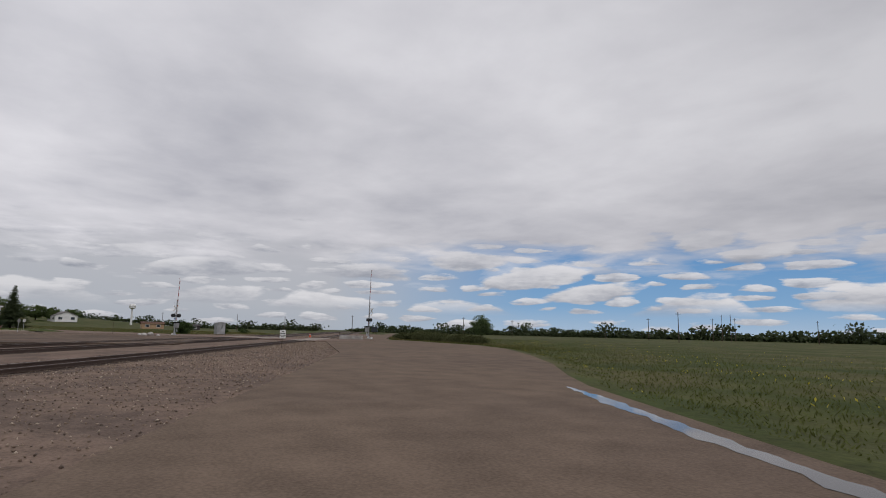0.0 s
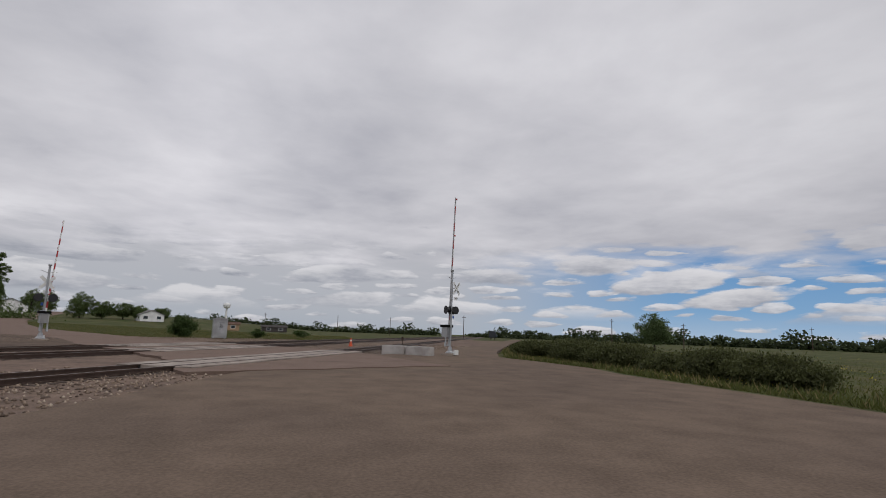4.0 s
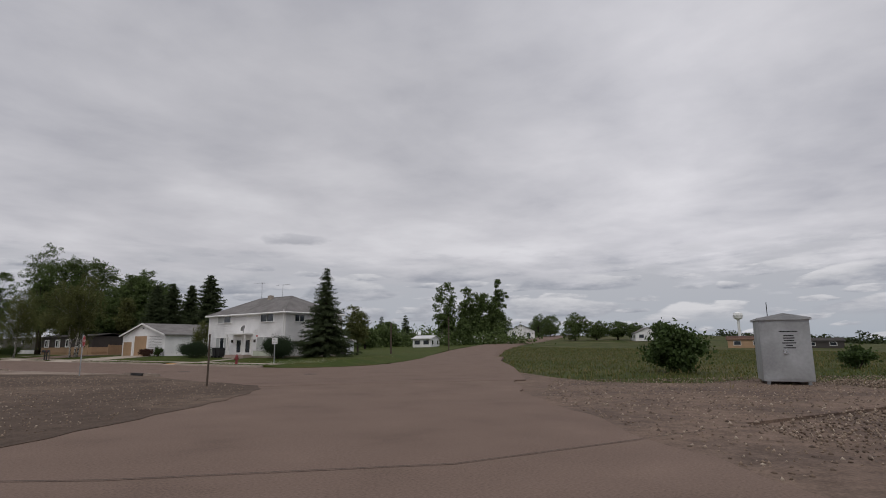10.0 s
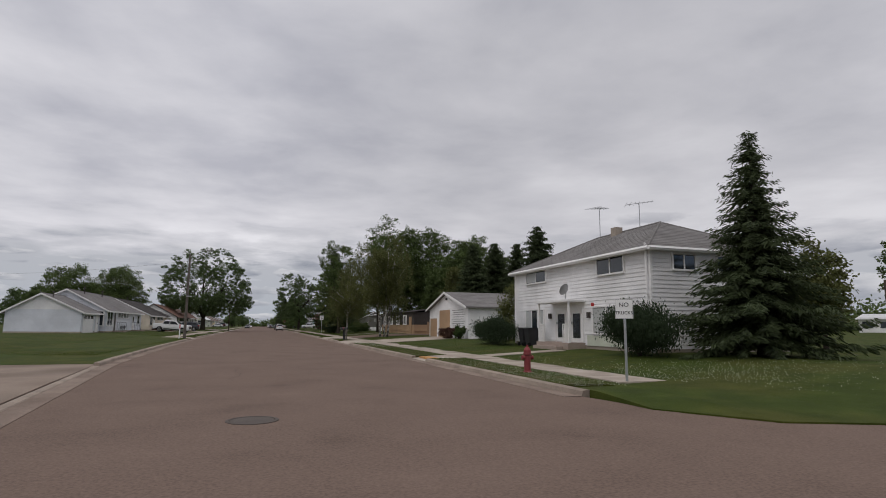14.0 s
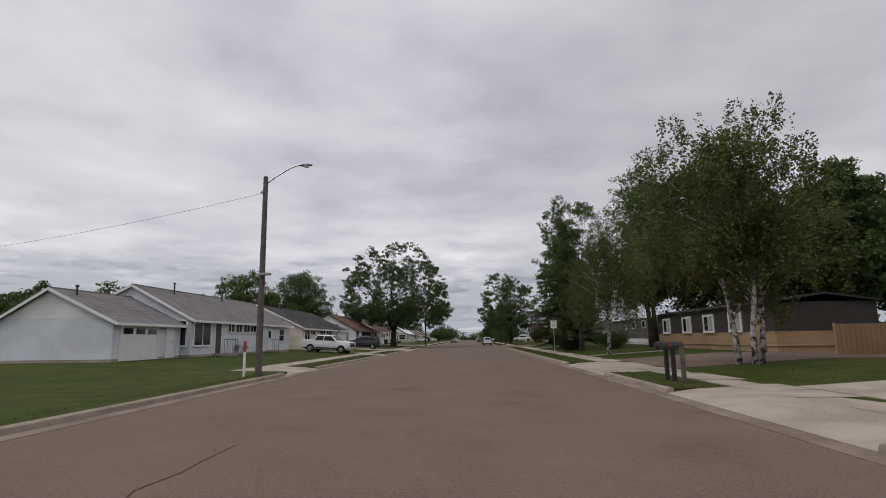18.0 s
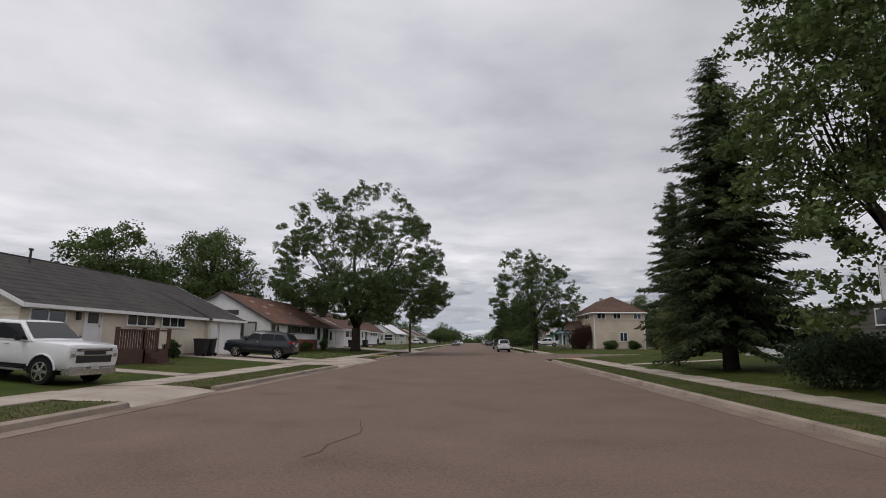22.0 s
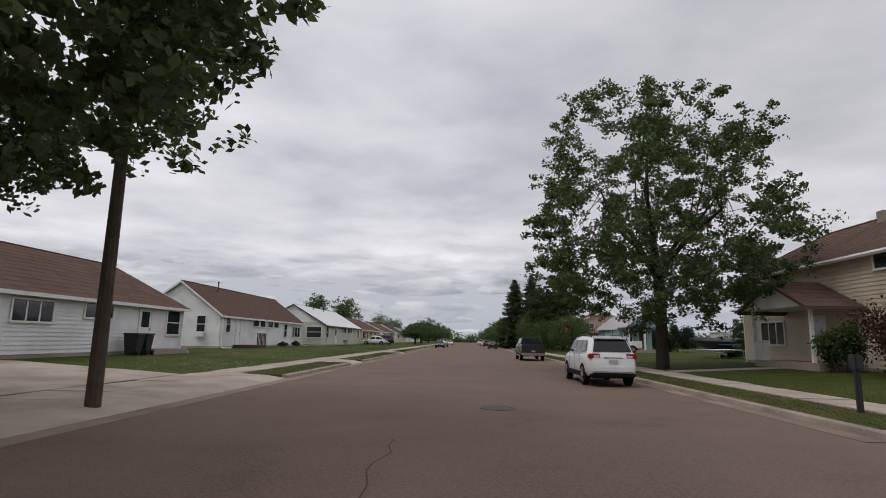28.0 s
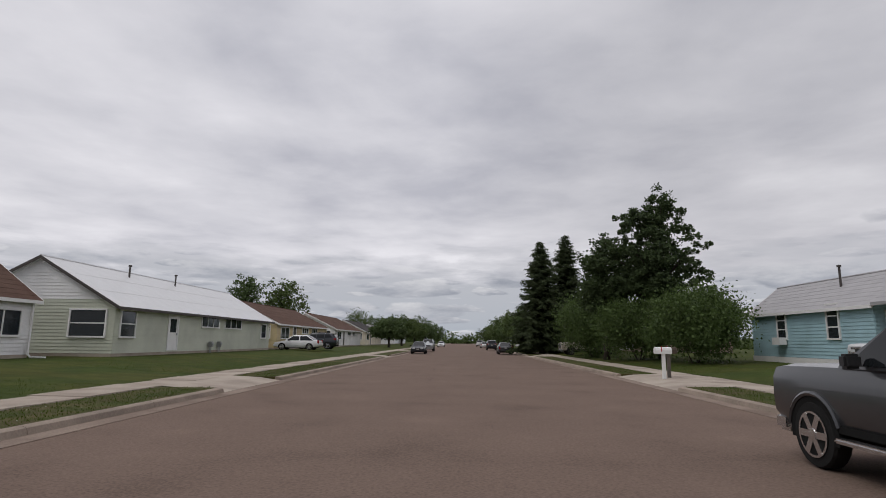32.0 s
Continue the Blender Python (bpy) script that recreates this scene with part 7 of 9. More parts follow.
def stones(name, label, C, size, material, seed):
    """Loose angular stones, one mesh."""
    rng = np.random.default_rng(seed)
    n = len(C)
    base = np.array([[1, 0, 0], [-1, 0, 0], [0, 1, 0], [0, -1, 0], [0, 0, 1], [0, 0, -0.6]], float)
    co = base[None] * (size * rng.uniform(0.5, 1.6, (n, 1, 1))) * rng.uniform(0.6, 1.3, (n, 1, 3)) + rng.normal(size=(n, 6, 3)) * size * 0.2
    a = rng.uniform(0, 6.3, n)
    x = co[:, :, 0] * np.cos(a)[:, None] - co[:, :, 1] * np.sin(a)[:, None]
    y = co[:, :, 0] * np.sin(a)[:, None] + co[:, :, 1] * np.cos(a)[:, None]
    co = np.stack([x, y, co[:, :, 2]], 2) + C[:, None]
    F = np.array([[0, 2, 4], [2, 1, 4], [1, 3, 4], [3, 0, 4], [2, 0, 5], [1, 2, 5], [3, 1, 5], [0, 3, 5]])
    idx = (F[None] + (np.arange(n) * 6)[:, None, None]).reshape(-1)
    me = bpy.data.meshes.new(name)
    me.vertices.add(n * 6)
    me.vertices.foreach_set("co", co.reshape(-1))
    me.loops.add(len(idx))
    me.loops.foreach_set("vertex_index", idx)
    me.polygons.add(n * 8)
    me.polygons.foreach_set("loop_start", np.arange(0, n * 24, 3))
    me.polygons.foreach_set("loop_total", np.full(n * 8, 3))
    me.update()
    me.materials.append(material)
    return tagged(new(name, me), label, "gravel", "", "stuff")


def islandmat(name, stops, rough=0.95):
    m = bpy.data.materials.new(name)
    m.use_nodes = True
    n, l = m.node_tree.nodes, m.node_tree.links
    g, r = n.new("ShaderNodeNewGeometry"), n.new("ShaderNodeValToRGB")
    while len(r.color_ramp.elements) < len(stops):
        r.color_ramp.elements.new(0.5)
    for e, (p, c) in zip(r.color_ramp.elements, stops):
        e.position, e.color = p, (*c, 1)
    l.new(g.outputs["Random Per Island"], r.inputs[0])
    l.new(r.outputs[0], n["Principled BSDF"].inputs["Base Color"])
    n["Principled BSDF"].inputs["Roughness"].default_value = rough
    return m


STONE = islandmat("loose_stone", [(0.0, (0.045, 0.036, 0.032)), (0.4, (0.10, 0.077, 0.066)), (0.8, (0.17, 0.132, 0.108)), (1.0, (0.36, 0.30, 0.25))])


def track_pts(n, s0, s1, o0, o1, z, seed):
    rng = np.random.default_rng(seed)
    s, o = rng.uniform(s0, s1, n), rng.uniform(o0, o1, n)
    b = np.array([trc(p, q) for p, q in zip(s, o)])
    b[:, 2] = z + rng.uniform(-0.01, 0.015, n)
    return b


TANSTONE = islandmat("tan_pit_stone", [(0.0, (0.08, 0.058, 0.045)), (0.4, (0.17, 0.122, 0.09)), (0.8, (0.26, 0.195, 0.145)), (1.0, (0.40, 0.33, 0.26))])
stones("ballast_stones", "grey angular ballast between railway ties", track_pts(17000, 0.5, 38, -2.6, 2.6, -0.10, 1), 0.04, STONE, 1)
stones("ballast_stones", "grey angular ballast between railway ties", track_pts(19000, 4.2, 48, 5.2, 15.2, -0.115, 2), 0.042, STONE, 2)
stones("yard_stones", "loose brown stones on a gravel yard", track_pts(24000, -100, -19, -9.2, 2.5, -0.10, 3), 0.03, TANSTONE, 3)
stones("yard_stones", "loose brown stones on a gravel yard", track_pts(15000, 0.5, 34, -8.6, 8, -0.10, 4), 0.032, TANSTONE, 4)
stones("yard_stones", "loose brown stones by a cabinet", track_pts(9000, 6, 30, 14.5, 21, -0.10, 5), 0.03, TANSTONE, 5)
rng1 = np.random.default_rng(6)
lot_xy = np.stack([rng1.uniform(-26, -5.0, 14000), rng1.uniform(-47, -22, 14000)], 1)
lot_xy = lot_xy[lot_xy[:, 1] > np.interp(lot_xy[:, 0], [-26, -24, -15.2, -11.3, -7, -5.0], [-50.5, -50, -45.8, -43.4, -40.5, -38.2])]
stones("lot_stones", "loose dark stones on a dirt lot", np.column_stack([lot_xy, np.full(len(lot_xy), 0.012)]), 0.017, TANSTONE, 6)
sh_xy = np.stack([rng1.uniform(-20, 16, 22000), rng1.uniform(-62, -42, 22000)], 1)
sh_xy = sh_xy[(sh_xy[:, 1] < np.interp(sh_xy[:, 0], [-22, -12.5, -8.6, -3, 3.5, 16], [-66, -56.6, -53.3, -48.5, -46, -60])) & (((sh_xy - np.array(TO)[:2]) @ np.array(TN)[:2]) > 15.5)]
stones("shoulder_stones", "loose reddish-brown stones on a road shoulder", np.column_stack([sh_xy, np.full(len(sh_xy), -0.045)]), 0.024, TANSTONE, 8)
# ---- vehicles ----
def carpaint(name, c, metal=0.0, rough=0.32):
    return mat(name, c, rough, metal, var=0.06, scale=1.5, fine=8, bump=0.0, coat=0.8)


P_WHITE = carpaint("white_car_paint", (0.72, 0.72, 0.73))
P_GREY = carpaint("dark_grey_car_paint", (0.045, 0.047, 0.052), 0.4)
P_BLACK = carpaint("blue_black_car_paint", (0.016, 0.019, 0.026), 0.3)
P_SILVER = carpaint("silver_car_paint", (0.36, 0.37, 0.38), 0.6)
P_TAN = carpaint("pale_tan_car_paint", (0.42, 0.38, 0.32), 0.3)
TYRE = mat("tyre_rubber", (0.018, 0.018, 0.018), 0.85, var=0.25, fine=60, bump=0.2)
CHROME = mat("bright_metal", (0.62, 0.62, 0.63), 0.22, 0.95, var=0.05)
LAMPR = mat("red_lamp_lens", (0.30, 0.012, 0.015), 0.2, var=0.1)
LAMPW = mat("clear_lamp_lens", (0.55, 0.56, 0.58), 0.15, var=0.1)
PLATE = mat("number_plate", (0.42, 0.42, 0.40), 0.5, var=0.1)
CARGLASS = mat("tinted_car_glass", (0.012, 0.014, 0.016), 0.06, var=0.1, bump=0.0, spec=0.35)
UNDER = mat("underbody_black", (0.012, 0.012, 0.012), 0.9, var=0.2)


def ring_section(w, zb, zs, crown=0.0):
    h = zs - zb
    return [(w * 0.90, zb), (w * 0.985, zb + 0.16 * h), (w, zb + 0.45 * h), (w * 0.985, zb + 0.80 * h), (w * 0.93, zs - 0.02), (w * 0.80, zs + crown * 0.6), (0.0, zs + crown)]


def loft(stations, bm=None):
    """Skin through cross-sections along y, mirrored left and right."""
    bm = bm or bmesh.new()
    rings = []
    for y, sec in stations:
        full = [(x, z) for x, z in sec] + [(-x, z) for x, z in reversed(sec[:-1])]
        rings.append([bm.verts.new((x, y, z)) for x, z in full])
    for a, b in zip(rings, rings[1:]):
        for i in range(len(a)):
            j = (i + 1) % len(a)
            bm.faces.new((a[i], a[j], b[j], b[i]))
    bm.faces.new(rings[0])
    bm.faces.new(list(reversed(rings[-1])))
    return bm


def wheel(car, x, y, r, rim=CHROME, spokes=6):
    s = 1 if x > 0 else -1
    m = Matrix.Translation((x, y, r)) @ Matrix.Rotation(radians(90) * s, 4, "Y")
    w = part("wheel", lathe([(r * 0.70, -0.11), (r * 0.93, -0.115), (r, -0.08), (r, 0.08), (r * 0.95, 0.115), (r * 0.72, 0.118)], 24, m), TYRE, car, smooth=False)
    part("rim", lathe([(r * 0.70, 0.10), (r * 0.71, 0.128), (r * 0.62, 0.128), (r * 0.60, 0.121), (0.04, 0.121)], 22, m), UNDER, w)
    bm = bmesh.new()
    for k in range(spokes):
        mk = m @ Matrix.Rotation(k * math.tau / spokes, 4, "Z")
        bm_box(bm, -0.045, 0.04, 0.121, 0.045, r * 0.66, 0.136, mk)
    for k in range(24):
        mk = m @ Matrix.Rotation(k * math.tau / 24, 4, "Z")
        bm_box(bm, -r * 0.09, r * 0.62, 0.122, r * 0.09, r * 0.69, 0.134, mk)
    lathe([(0.08, 0.12), (0.08, 0.142), (0.03, 0.146)], 10, m, bm)
    part("spokes", bm, rim, w)
    # dark arch, standing a little proud of the body side
    bm = bmesh.new()
    prof = [(math.cos(radians(q)) * r * 1.17, max(-0.12, math.sin(radians(q)) * r * 1.17)) for q in range(-10, 191, 10)]
    fo, ba = x + 0.108 * s, x - 0.2 * s
    va = [bm.verts.new((fo, y + u, r + v)) for u, v in prof]
    vb = [bm.verts.new((ba, y + u, r + v)) for u, v in prof]
    bm.faces.new(va if s > 0 else va[::-1])
    for q in range(len(prof)):
        p_ = (q + 1) % len(prof)
        bm.faces.new((va[q], va[p_], vb[p_], vb[q]))
    part("wheel_arch", bm, UNDER, car)
    return w


def plate_quad(car, name, pts, material, thick=0.012, label=""):
    bm = bmesh.new()
    a, b, c, d = (Vector(p) for p in pts)
    n = (b - a).cross(d - a).normalized() * thick
    lo = [bm.verts.new(p - n * 0.6) for p in (a, b, c, d)]
    hi = [bm.verts.new(p + n) for p in (a, b, c, d)]
    for q in ((0, 1, 2, 3), (7, 6, 5, 4), (0, 4, 5, 1), (1, 5, 6, 2), (2, 6, 7, 3), (3, 7, 4, 0)):
        bm.faces.new([(lo + hi)[i] for i in q])
    return part(name, bm, material, car, label)


def cabin(car, y_ws0, y_ws1, y_r1, y_r0, zb, zt, wb, wt, paint, pillars):
    """Glasshouse: windscreen foot and top, rear top and foot; pillars: where the side glass is split."""
    def sec(z, w):
        return [(w, zb), (w, zb + 0.01), (w, z - 0.03 if z > zb + 0.1 else zb + 0.02), (w * 0.96, z), (0, z + 0.025)]
    st = [(y_ws0, [(wb, zb), (wb, zb + 0.01), (wb, zb + 0.02), (wb * 0.96, zb + 0.03), (0, zb + 0.05)])]
    for y in (y_ws1, (y_ws1 + y_r1) / 2, y_r1):
        st.append((y, [(wb, zb), (wb - (wb - wt) * 0.3, zb + (zt - zb) * 0.3), (wt, zt - 0.06), (wt * 0.90, zt), (0, zt + 0.03)]))
    st.append((y_r0, [(wb, zb), (wb, zb + 0.01), (wb, zb + 0.02), (wb * 0.96, zb + 0.03), (0, zb + 0.05)]))
    part("cab_roof", loft(st), paint, car, smooth="creased")
    hz0, hz1 = zb + 0.04, zt - 0.10

    def wx(z):
        k = (z - zb) / (zt - 0.06 - zb)
        return wb + (wt - wb) * (k if k > 0.3 else k)

    def yf(z):
        return y_ws0 + (y_ws1 - y_ws0) * (z - zb) / (zt - zb)

    def yr(z):
        return y_r0 + (y_r1 - y_r0) * (z - zb) / (zt - zb)
    cuts = [None] + list(pillars) + [None]
    for s in (-1, 1):
        for i in range(len(cuts) - 1):
            f0 = (yf(hz0) - 0.12, yf(hz1) - 0.10) if cuts[i] is None else (cuts[i] - 0.04, cuts[i] - 0.04)
            r0 = (yr(hz0) + 0.10, yr(hz1) + 0.10) if cuts[i + 1] is None else (cuts[i + 1] + 0.04, cuts[i + 1] + 0.04)
            x0, x1 = wx(hz0) * s + 0.012 * s, wx(hz1) * s + 0.016 * s
            plate_quad(car, "side_window", [(x0, f0[0], hz0), (x0, r0[0], hz0), (x1, r0[1], hz1), (x1, f0[1], hz1)], CARGLASS, 0.006)
    up = 0.022
    for nm, ya, yb_ in (("windscreen", y_ws0, y_ws1), ("rear_window", y_r0, y_r1)):
        d = 1 if nm == "windscreen" else -1
        z0, z1 = zb + 0.07, zt - 0.06
        k0, k1 = (z0 - zb) / (zt - zb), (z1 - zb) / (zt - zb)
        p0, p1 = ya + (yb_ - ya) * k0 + d * up, ya + (yb_ - ya) * k1 + d * up
        w0, w1 = wb * 0.90, wt * 0.88
        plate_quad(car, nm, [(-w0, p0, z0 + 0.03), (w0, p0, z0 + 0.03), (w1, p1, z1 + 0.03), (-w1, p1, z1 + 0.03)], CARGLASS, 0.006)


def common(car, w, yf, yr, zl, zt_l, paint, mirror_y, mirror_z, grille=BLACK, bumper=None):
    bumper = bumper or paint
    for s in (-1, 1):
        part("headlight", box(s * (w - 0.42) - 0.17, yf - 0.16, zl, s * (w - 0.42) + 0.17, yf + 0.015, zl + 0.17, 0.03), LAMPW, car)
        part("tail_light", box(s * (w - 0.13) - 0.10, yr - 0.02, zt_l, s * (w - 0.13) + 0.10, yr + 0.16, zt_l + 0.34, 0.03), LAMPR, car)
        mr = part("mirror", box(s * (w + 0.10) - 0.10, mirror_y - 0.07, mirror_z, s * (w + 0.10) + 0.10, mirror_y + 0.07, mirror_z + 0.17, 0.03), BLACK, car)
        for yy in (mirror_y - 0.55, mirror_y - 1.45):
            part("door_handle", box(s * (w - 0.005) - 0.02, yy - 0.10, mirror_z - 0.14, s * (w - 0.005) + 0.02, yy + 0.10, mirror_z - 0.10, 0.01), paint, car)
    part("grille", box(-w * 0.55, yf - 0.10, zl - 0.12, w * 0.55, yf + 0.012, zl + 0.14, 0.02), grille, car)
    part("front_bumper", box(-w * 0.94, yf - 0.28, 0.34, w * 0.94, yf + 0.07, 0.60, 0.06), bumper, car)
    part("rear_bumper", box(-w * 0.94, yr - 0.07, 0.42, w * 0.94, yr + 0.25, 0.66, 0.05), bumper, car)
    for yy in (yf + 0.075, yr - 0.085):
        part("number_plate", box(-0.16, yy - 0.008, 0.52 if yy > 0 else 0.72, 0.16, yy + 0.008, 0.62 if yy > 0 else 0.86), PLATE, car)


def pickup(label, paint, lf=1.0, name="pickup_truck", cover=False, bed_rail=0.0):
    car = thing(name, label, "pickup truck")
    w, f, r = 0.99, 2.85 * lf, -2.95 * lf
    fa, ra = 1.88 * lf, -1.82 * lf
    st = [(f, ring_section(w * 0.95, 0.62, 1.19)), (f - 0.05, ring_section(w * 0.985, 0.52, 1.26, 0.01)), (f - 0.3, ring_section(w * 0.995, 0.48, 1.285, 0.03)), (f - 0.9, ring_section(w, 0.48, 1.30, 0.04)),
          (1.22 * lf, ring_section(w, 0.48, 1.31, 0.03)), (-1.46 * lf, ring_section(w, 0.48, 1.31))]
    part("body", loft(st), paint, car, smooth="creased")
    bm = bmesh.new()
    y0, y1 = r, -1.50 * lf
    for s in (-1, 1):
        side = [(s * w * 0.97, 0.55), (s * w, 0.9), (s * w * 0.99, 1.27), (s * (w - 0.04), 1.34), (s * (w - 0.14), 1.34), (s * (w - 0.14), 0.85)]
        a = [bm.verts.new((x, y0, z)) for x, z in side]
        b = [bm.verts.new((x, y1, z)) for x, z in side]
        for i in range(5):
            bm.faces.new((a[i], a[i + 1], b[i + 1], b[i]))
        bm.faces.new(a)
        bm.faces.new(b)
    bm_box(bm, -w + 0.1, y0 + 0.02, 0.6, w - 0.1, y1, 0.88)
    part("bed", bm, paint, car)
    tg = part("tailgate", box(-w + 0.10, r - 0.03, 0.74, w - 0.10, r + 0.07, 1.33, 0.025), paint, car)
    part("tailgate_handle", box(-0.14, r - 0.045, 1.18, 0.14, r - 0.025, 1.26, 0.008), BLACK, tg)
    if cover:
        part("bed_cover", box(-w + 0.1, r + 0.1, 1.38, w - 0.1, -1.5 * lf, 1.42, 0.015), BLACK, car)
    cabin(car, 1.34 * lf, 0.56 * lf, -1.20 * lf, -1.45 * lf, 1.29, 1.90, 0.955, 0.80, paint, (-0.28 * lf,))
    common(car, w, f, r, 0.93, 0.92, paint, 0.92 * lf, 1.30, bumper=CHROME)
    part("grille_surround", box(-0.70, f - 0.10, 0.70, 0.70, f + 0.010, 1.17, 0.02), BLACK, car)
    for s in (-1, 1):
        hl = part("headlight_unit", box(s * 0.80 - 0.13, f - 0.20, 0.86, s * 0.80 + 0.13, f + 0.014, 1.13, 0.03), LAMPW, car)
        part("lamp_bowl", box(s * 0.80 - 0.08, f + 0.010, 0.90, s * 0.80 + 0.08, f + 0.018, 1.0, 0.004), CHROME, hl)
    for zz in (0.93, 1.10):
        part("grille_bar", box(-w * 0.60, f + 0.005, zz, w * 0.60, f + 0.024, zz + 0.035, 0.006), CHROME, car)
    part("upper_grille", box(-w * 0.58, f - 0.08, 0.76, w * 0.58, f + 0.013, 1.15, 0.01), BLACK, car)
    for s in (-1, 1):
        for yy in (fa, ra):
            arch = [(s * (w + 0.004), yy + 0.52 * math.cos(radians(q)), 0.42 + 0.52 * math.sin(radians(q))) for q in range(8, 173, 12)]
            part("wheel_lip", tube(arch, 0.035, 6), paint, car)
    for s in (-1, 1):
        part("running_board", box(s * (w + 0.02) - 0.09, -1.25 * lf, 0.40, s * (w + 0.02) + 0.09, 1.35 * lf, 0.46, 0.02), CHROME, car)
        part("door_seam", box(s * (w + 0.001) - 0.003, -0.29 * lf, 0.58, s * (w + 0.001) + 0.003, -0.275 * lf, 1.28), UNDER, car)
        part("sill", box(s * (w - 0.02) - 0.03, -1.35 * lf, 0.50, s * (w - 0.02) + 0.026, 1.4 * lf, 0.60, 0.01), UNDER, car)
        for yy in (fa, ra):
            wheel(car, s * (w - 0.10), yy, 0.42)
    part("chassis", bm_box(bmesh.new(), -0.7, r + 0.3, 0.36, 0.7, f - 0.3, 0.55), UNDER, car)
    return car


def suv(label, paint, lf=1.0, name="suv", low=0.0):
    car = thing(name, label, "car")
    w, f, r = 0.91, 2.5 * lf, -2.5 * lf
    st = [(f, ring_section(w * 0.72, 0.50, 0.86)), (f - 0.08, ring_section(w * 0.88, 0.40, 1.00)), (f - 0.35, ring_section(w * 0.96, 0.36, 1.08, 0.03)), (f - 0.9, ring_section(w, 0.36, 1.14, 0.05)),
          (1.15 * lf, ring_section(w, 0.36, 1.20, 0.04)), (-0.4 * lf, ring_section(w, 0.36, 1.20)), (-1.8 * lf, ring_section(w, 0.36, 1.26)), (r + 0.28, ring_section(w * 0.97, 0.40, 1.26)), (r + 0.06, ring_section(w * 0.90, 0.46, 1.20)), (r, ring_section(w * 0.84, 0.52, 1.06))]
    part("body", loft(st), paint, car, smooth="creased")
    zt = 1.86 - low
    # the glasshouse tapers to the rear
    def sec(z0, z1, wb, wt):
        return [(wb, z0), (wb * 0.985, z0 + (z1 - z0) * 0.25), (wt + 0.03, z1 - 0.16 * (z1 - z0)), (wt * 0.92, z1 - 0.015), (0, z1 + 0.02)]
    st = [(1.28 * lf, sec(1.14, 1.20, 0.84, 0.78)), (0.95 * lf, sec(1.14, 1.44, 0.87, 0.76)), (0.42 * lf, sec(1.14, zt - 0.03, 0.88, 0.70)), (-0.5 * lf, sec(1.14, zt, 0.88, 0.70)), (-1.5 * lf, sec(1.14, zt - 0.03, 0.87, 0.68)),
          (-2.0 * lf, sec(1.14, zt - 0.10, 0.86, 0.65)), (-2.20 * lf, sec(1.14, 1.52 - low, 0.84, 0.68)), (-2.38 * lf, sec(1.14, 1.20, 0.82, 0.74))]
    part("cab_roof", loft(st), paint, car, smooth="creased")
    for s in (-1, 1):
        zb0, zb1 = 1.235, zt - 0.16
        for y0, y1, c0, c1 in ((0.88, -0.12, 0.50, -0.12), (-0.19, -1.08, -0.19, -1.08), (-1.14, -2.02, -1.14, -1.72)):
            x0, x1 = 0.895 * s, 0.755 * s
            z0b = zb0 + (0.05 if y1 < -1.5 else 0)
            plate_quad(car, "side_window", [(x0, y0 * lf, zb0), (x0 * 0.985, y1 * lf, z0b), (x1, c1 * lf, zb1), (x1, c0 * lf, zb1)], CARGLASS, 0.006)
    plate_quad(car, "windscreen", [(-0.74, 1.17 * lf, 1.27), (0.74, 1.17 * lf, 1.27), (0.62, 0.47 * lf, zt - 0.05), (-0.62, 0.47 * lf, zt - 0.05)], CARGLASS, 0.02)
    plate_quad(car, "rear_window", [(-0.70, -2.37 * lf, 1.28), (0.70, -2.37 * lf, 1.28), (0.58, -2.10 * lf, zt - 0.16), (-0.58, -2.10 * lf, zt - 0.16)], CARGLASS, 0.03)
    for s in (-1, 1):
        part("headlight", box(s * 0.62 - 0.2, f - 0.22, 0.84, s * 0.62 + 0.16, f - 0.02, 0.98, 0.03), LAMPW, car)
        tl = part("tail_light", box(s * 0.66 - 0.21, r + 0.0, 1.0, s * 0.66 + 0.22, r + 0.34, 1.2, 0.04), LAMPR, car)
        part("lamp_lens", box(s * 0.60 - 0.10, r - 0.012, 1.05, s * 0.60 + 0.10, r + 0.02, 1.14, 0.01), LAMPW, tl)
        part("mirror", box(s * (w + 0.09) - 0.10, 0.86 * lf, 1.20, s * (w + 0.09) + 0.10, 0.98 * lf, 1.36, 0.03), BLACK, car)
        for yy in (0.02, -0.95):
            part("door_handle", box(s * (w + 0.012) - 0.018, yy * lf - 0.10, 1.06, s * (w + 0.012) + 0.018, yy * lf + 0.10, 1.10, 0.01), CHROME, car)
        for yy in (-0.155, -1.11, 0.92):
            part("door_seam", box(s * (w + 0.001) - 0.003, yy * lf - 0.006, 0.5, s * (w + 0.001) + 0.003, yy * lf + 0.006, 1.20), UNDER, car)
        part("roof_rail", tube([(s * 0.60, 0.25 * lf, zt - 0.02), (s * 0.62, -0.2 * lf, zt + 0.045), (s * 0.62, -1.4 * lf, zt + 0.035), (s * 0.58, -1.75 * lf, zt - 0.06)], 0.022, 6), BLACK, car)
        part("lower_cladding", box(s * (w - 0.01) - 0.05, -1.4 * lf, 0.32, s * (w - 0.01) + 0.022, 1.45 * lf, 0.50, 0.02), UNDER, car)
        for yy in (1.52 * lf, -1.5 * lf):
            wheel(car, s * (w - 0.10), yy, 0.38)
    part("grille", box(-0.5, f - 0.08, 0.72, 0.5, f + 0.01, 0.92, 0.02), BLACK, car)
    part("front_bumper", box(-w * 0.82, f - 0.3, 0.36, w * 0.82, f + 0.04, 0.62, 0.08), paint, car)
    part("rear_bumper", box(-w * 0.86, r - 0.06, 0.48, w * 0.86, r + 0.3, 0.82, 0.09), paint, car)
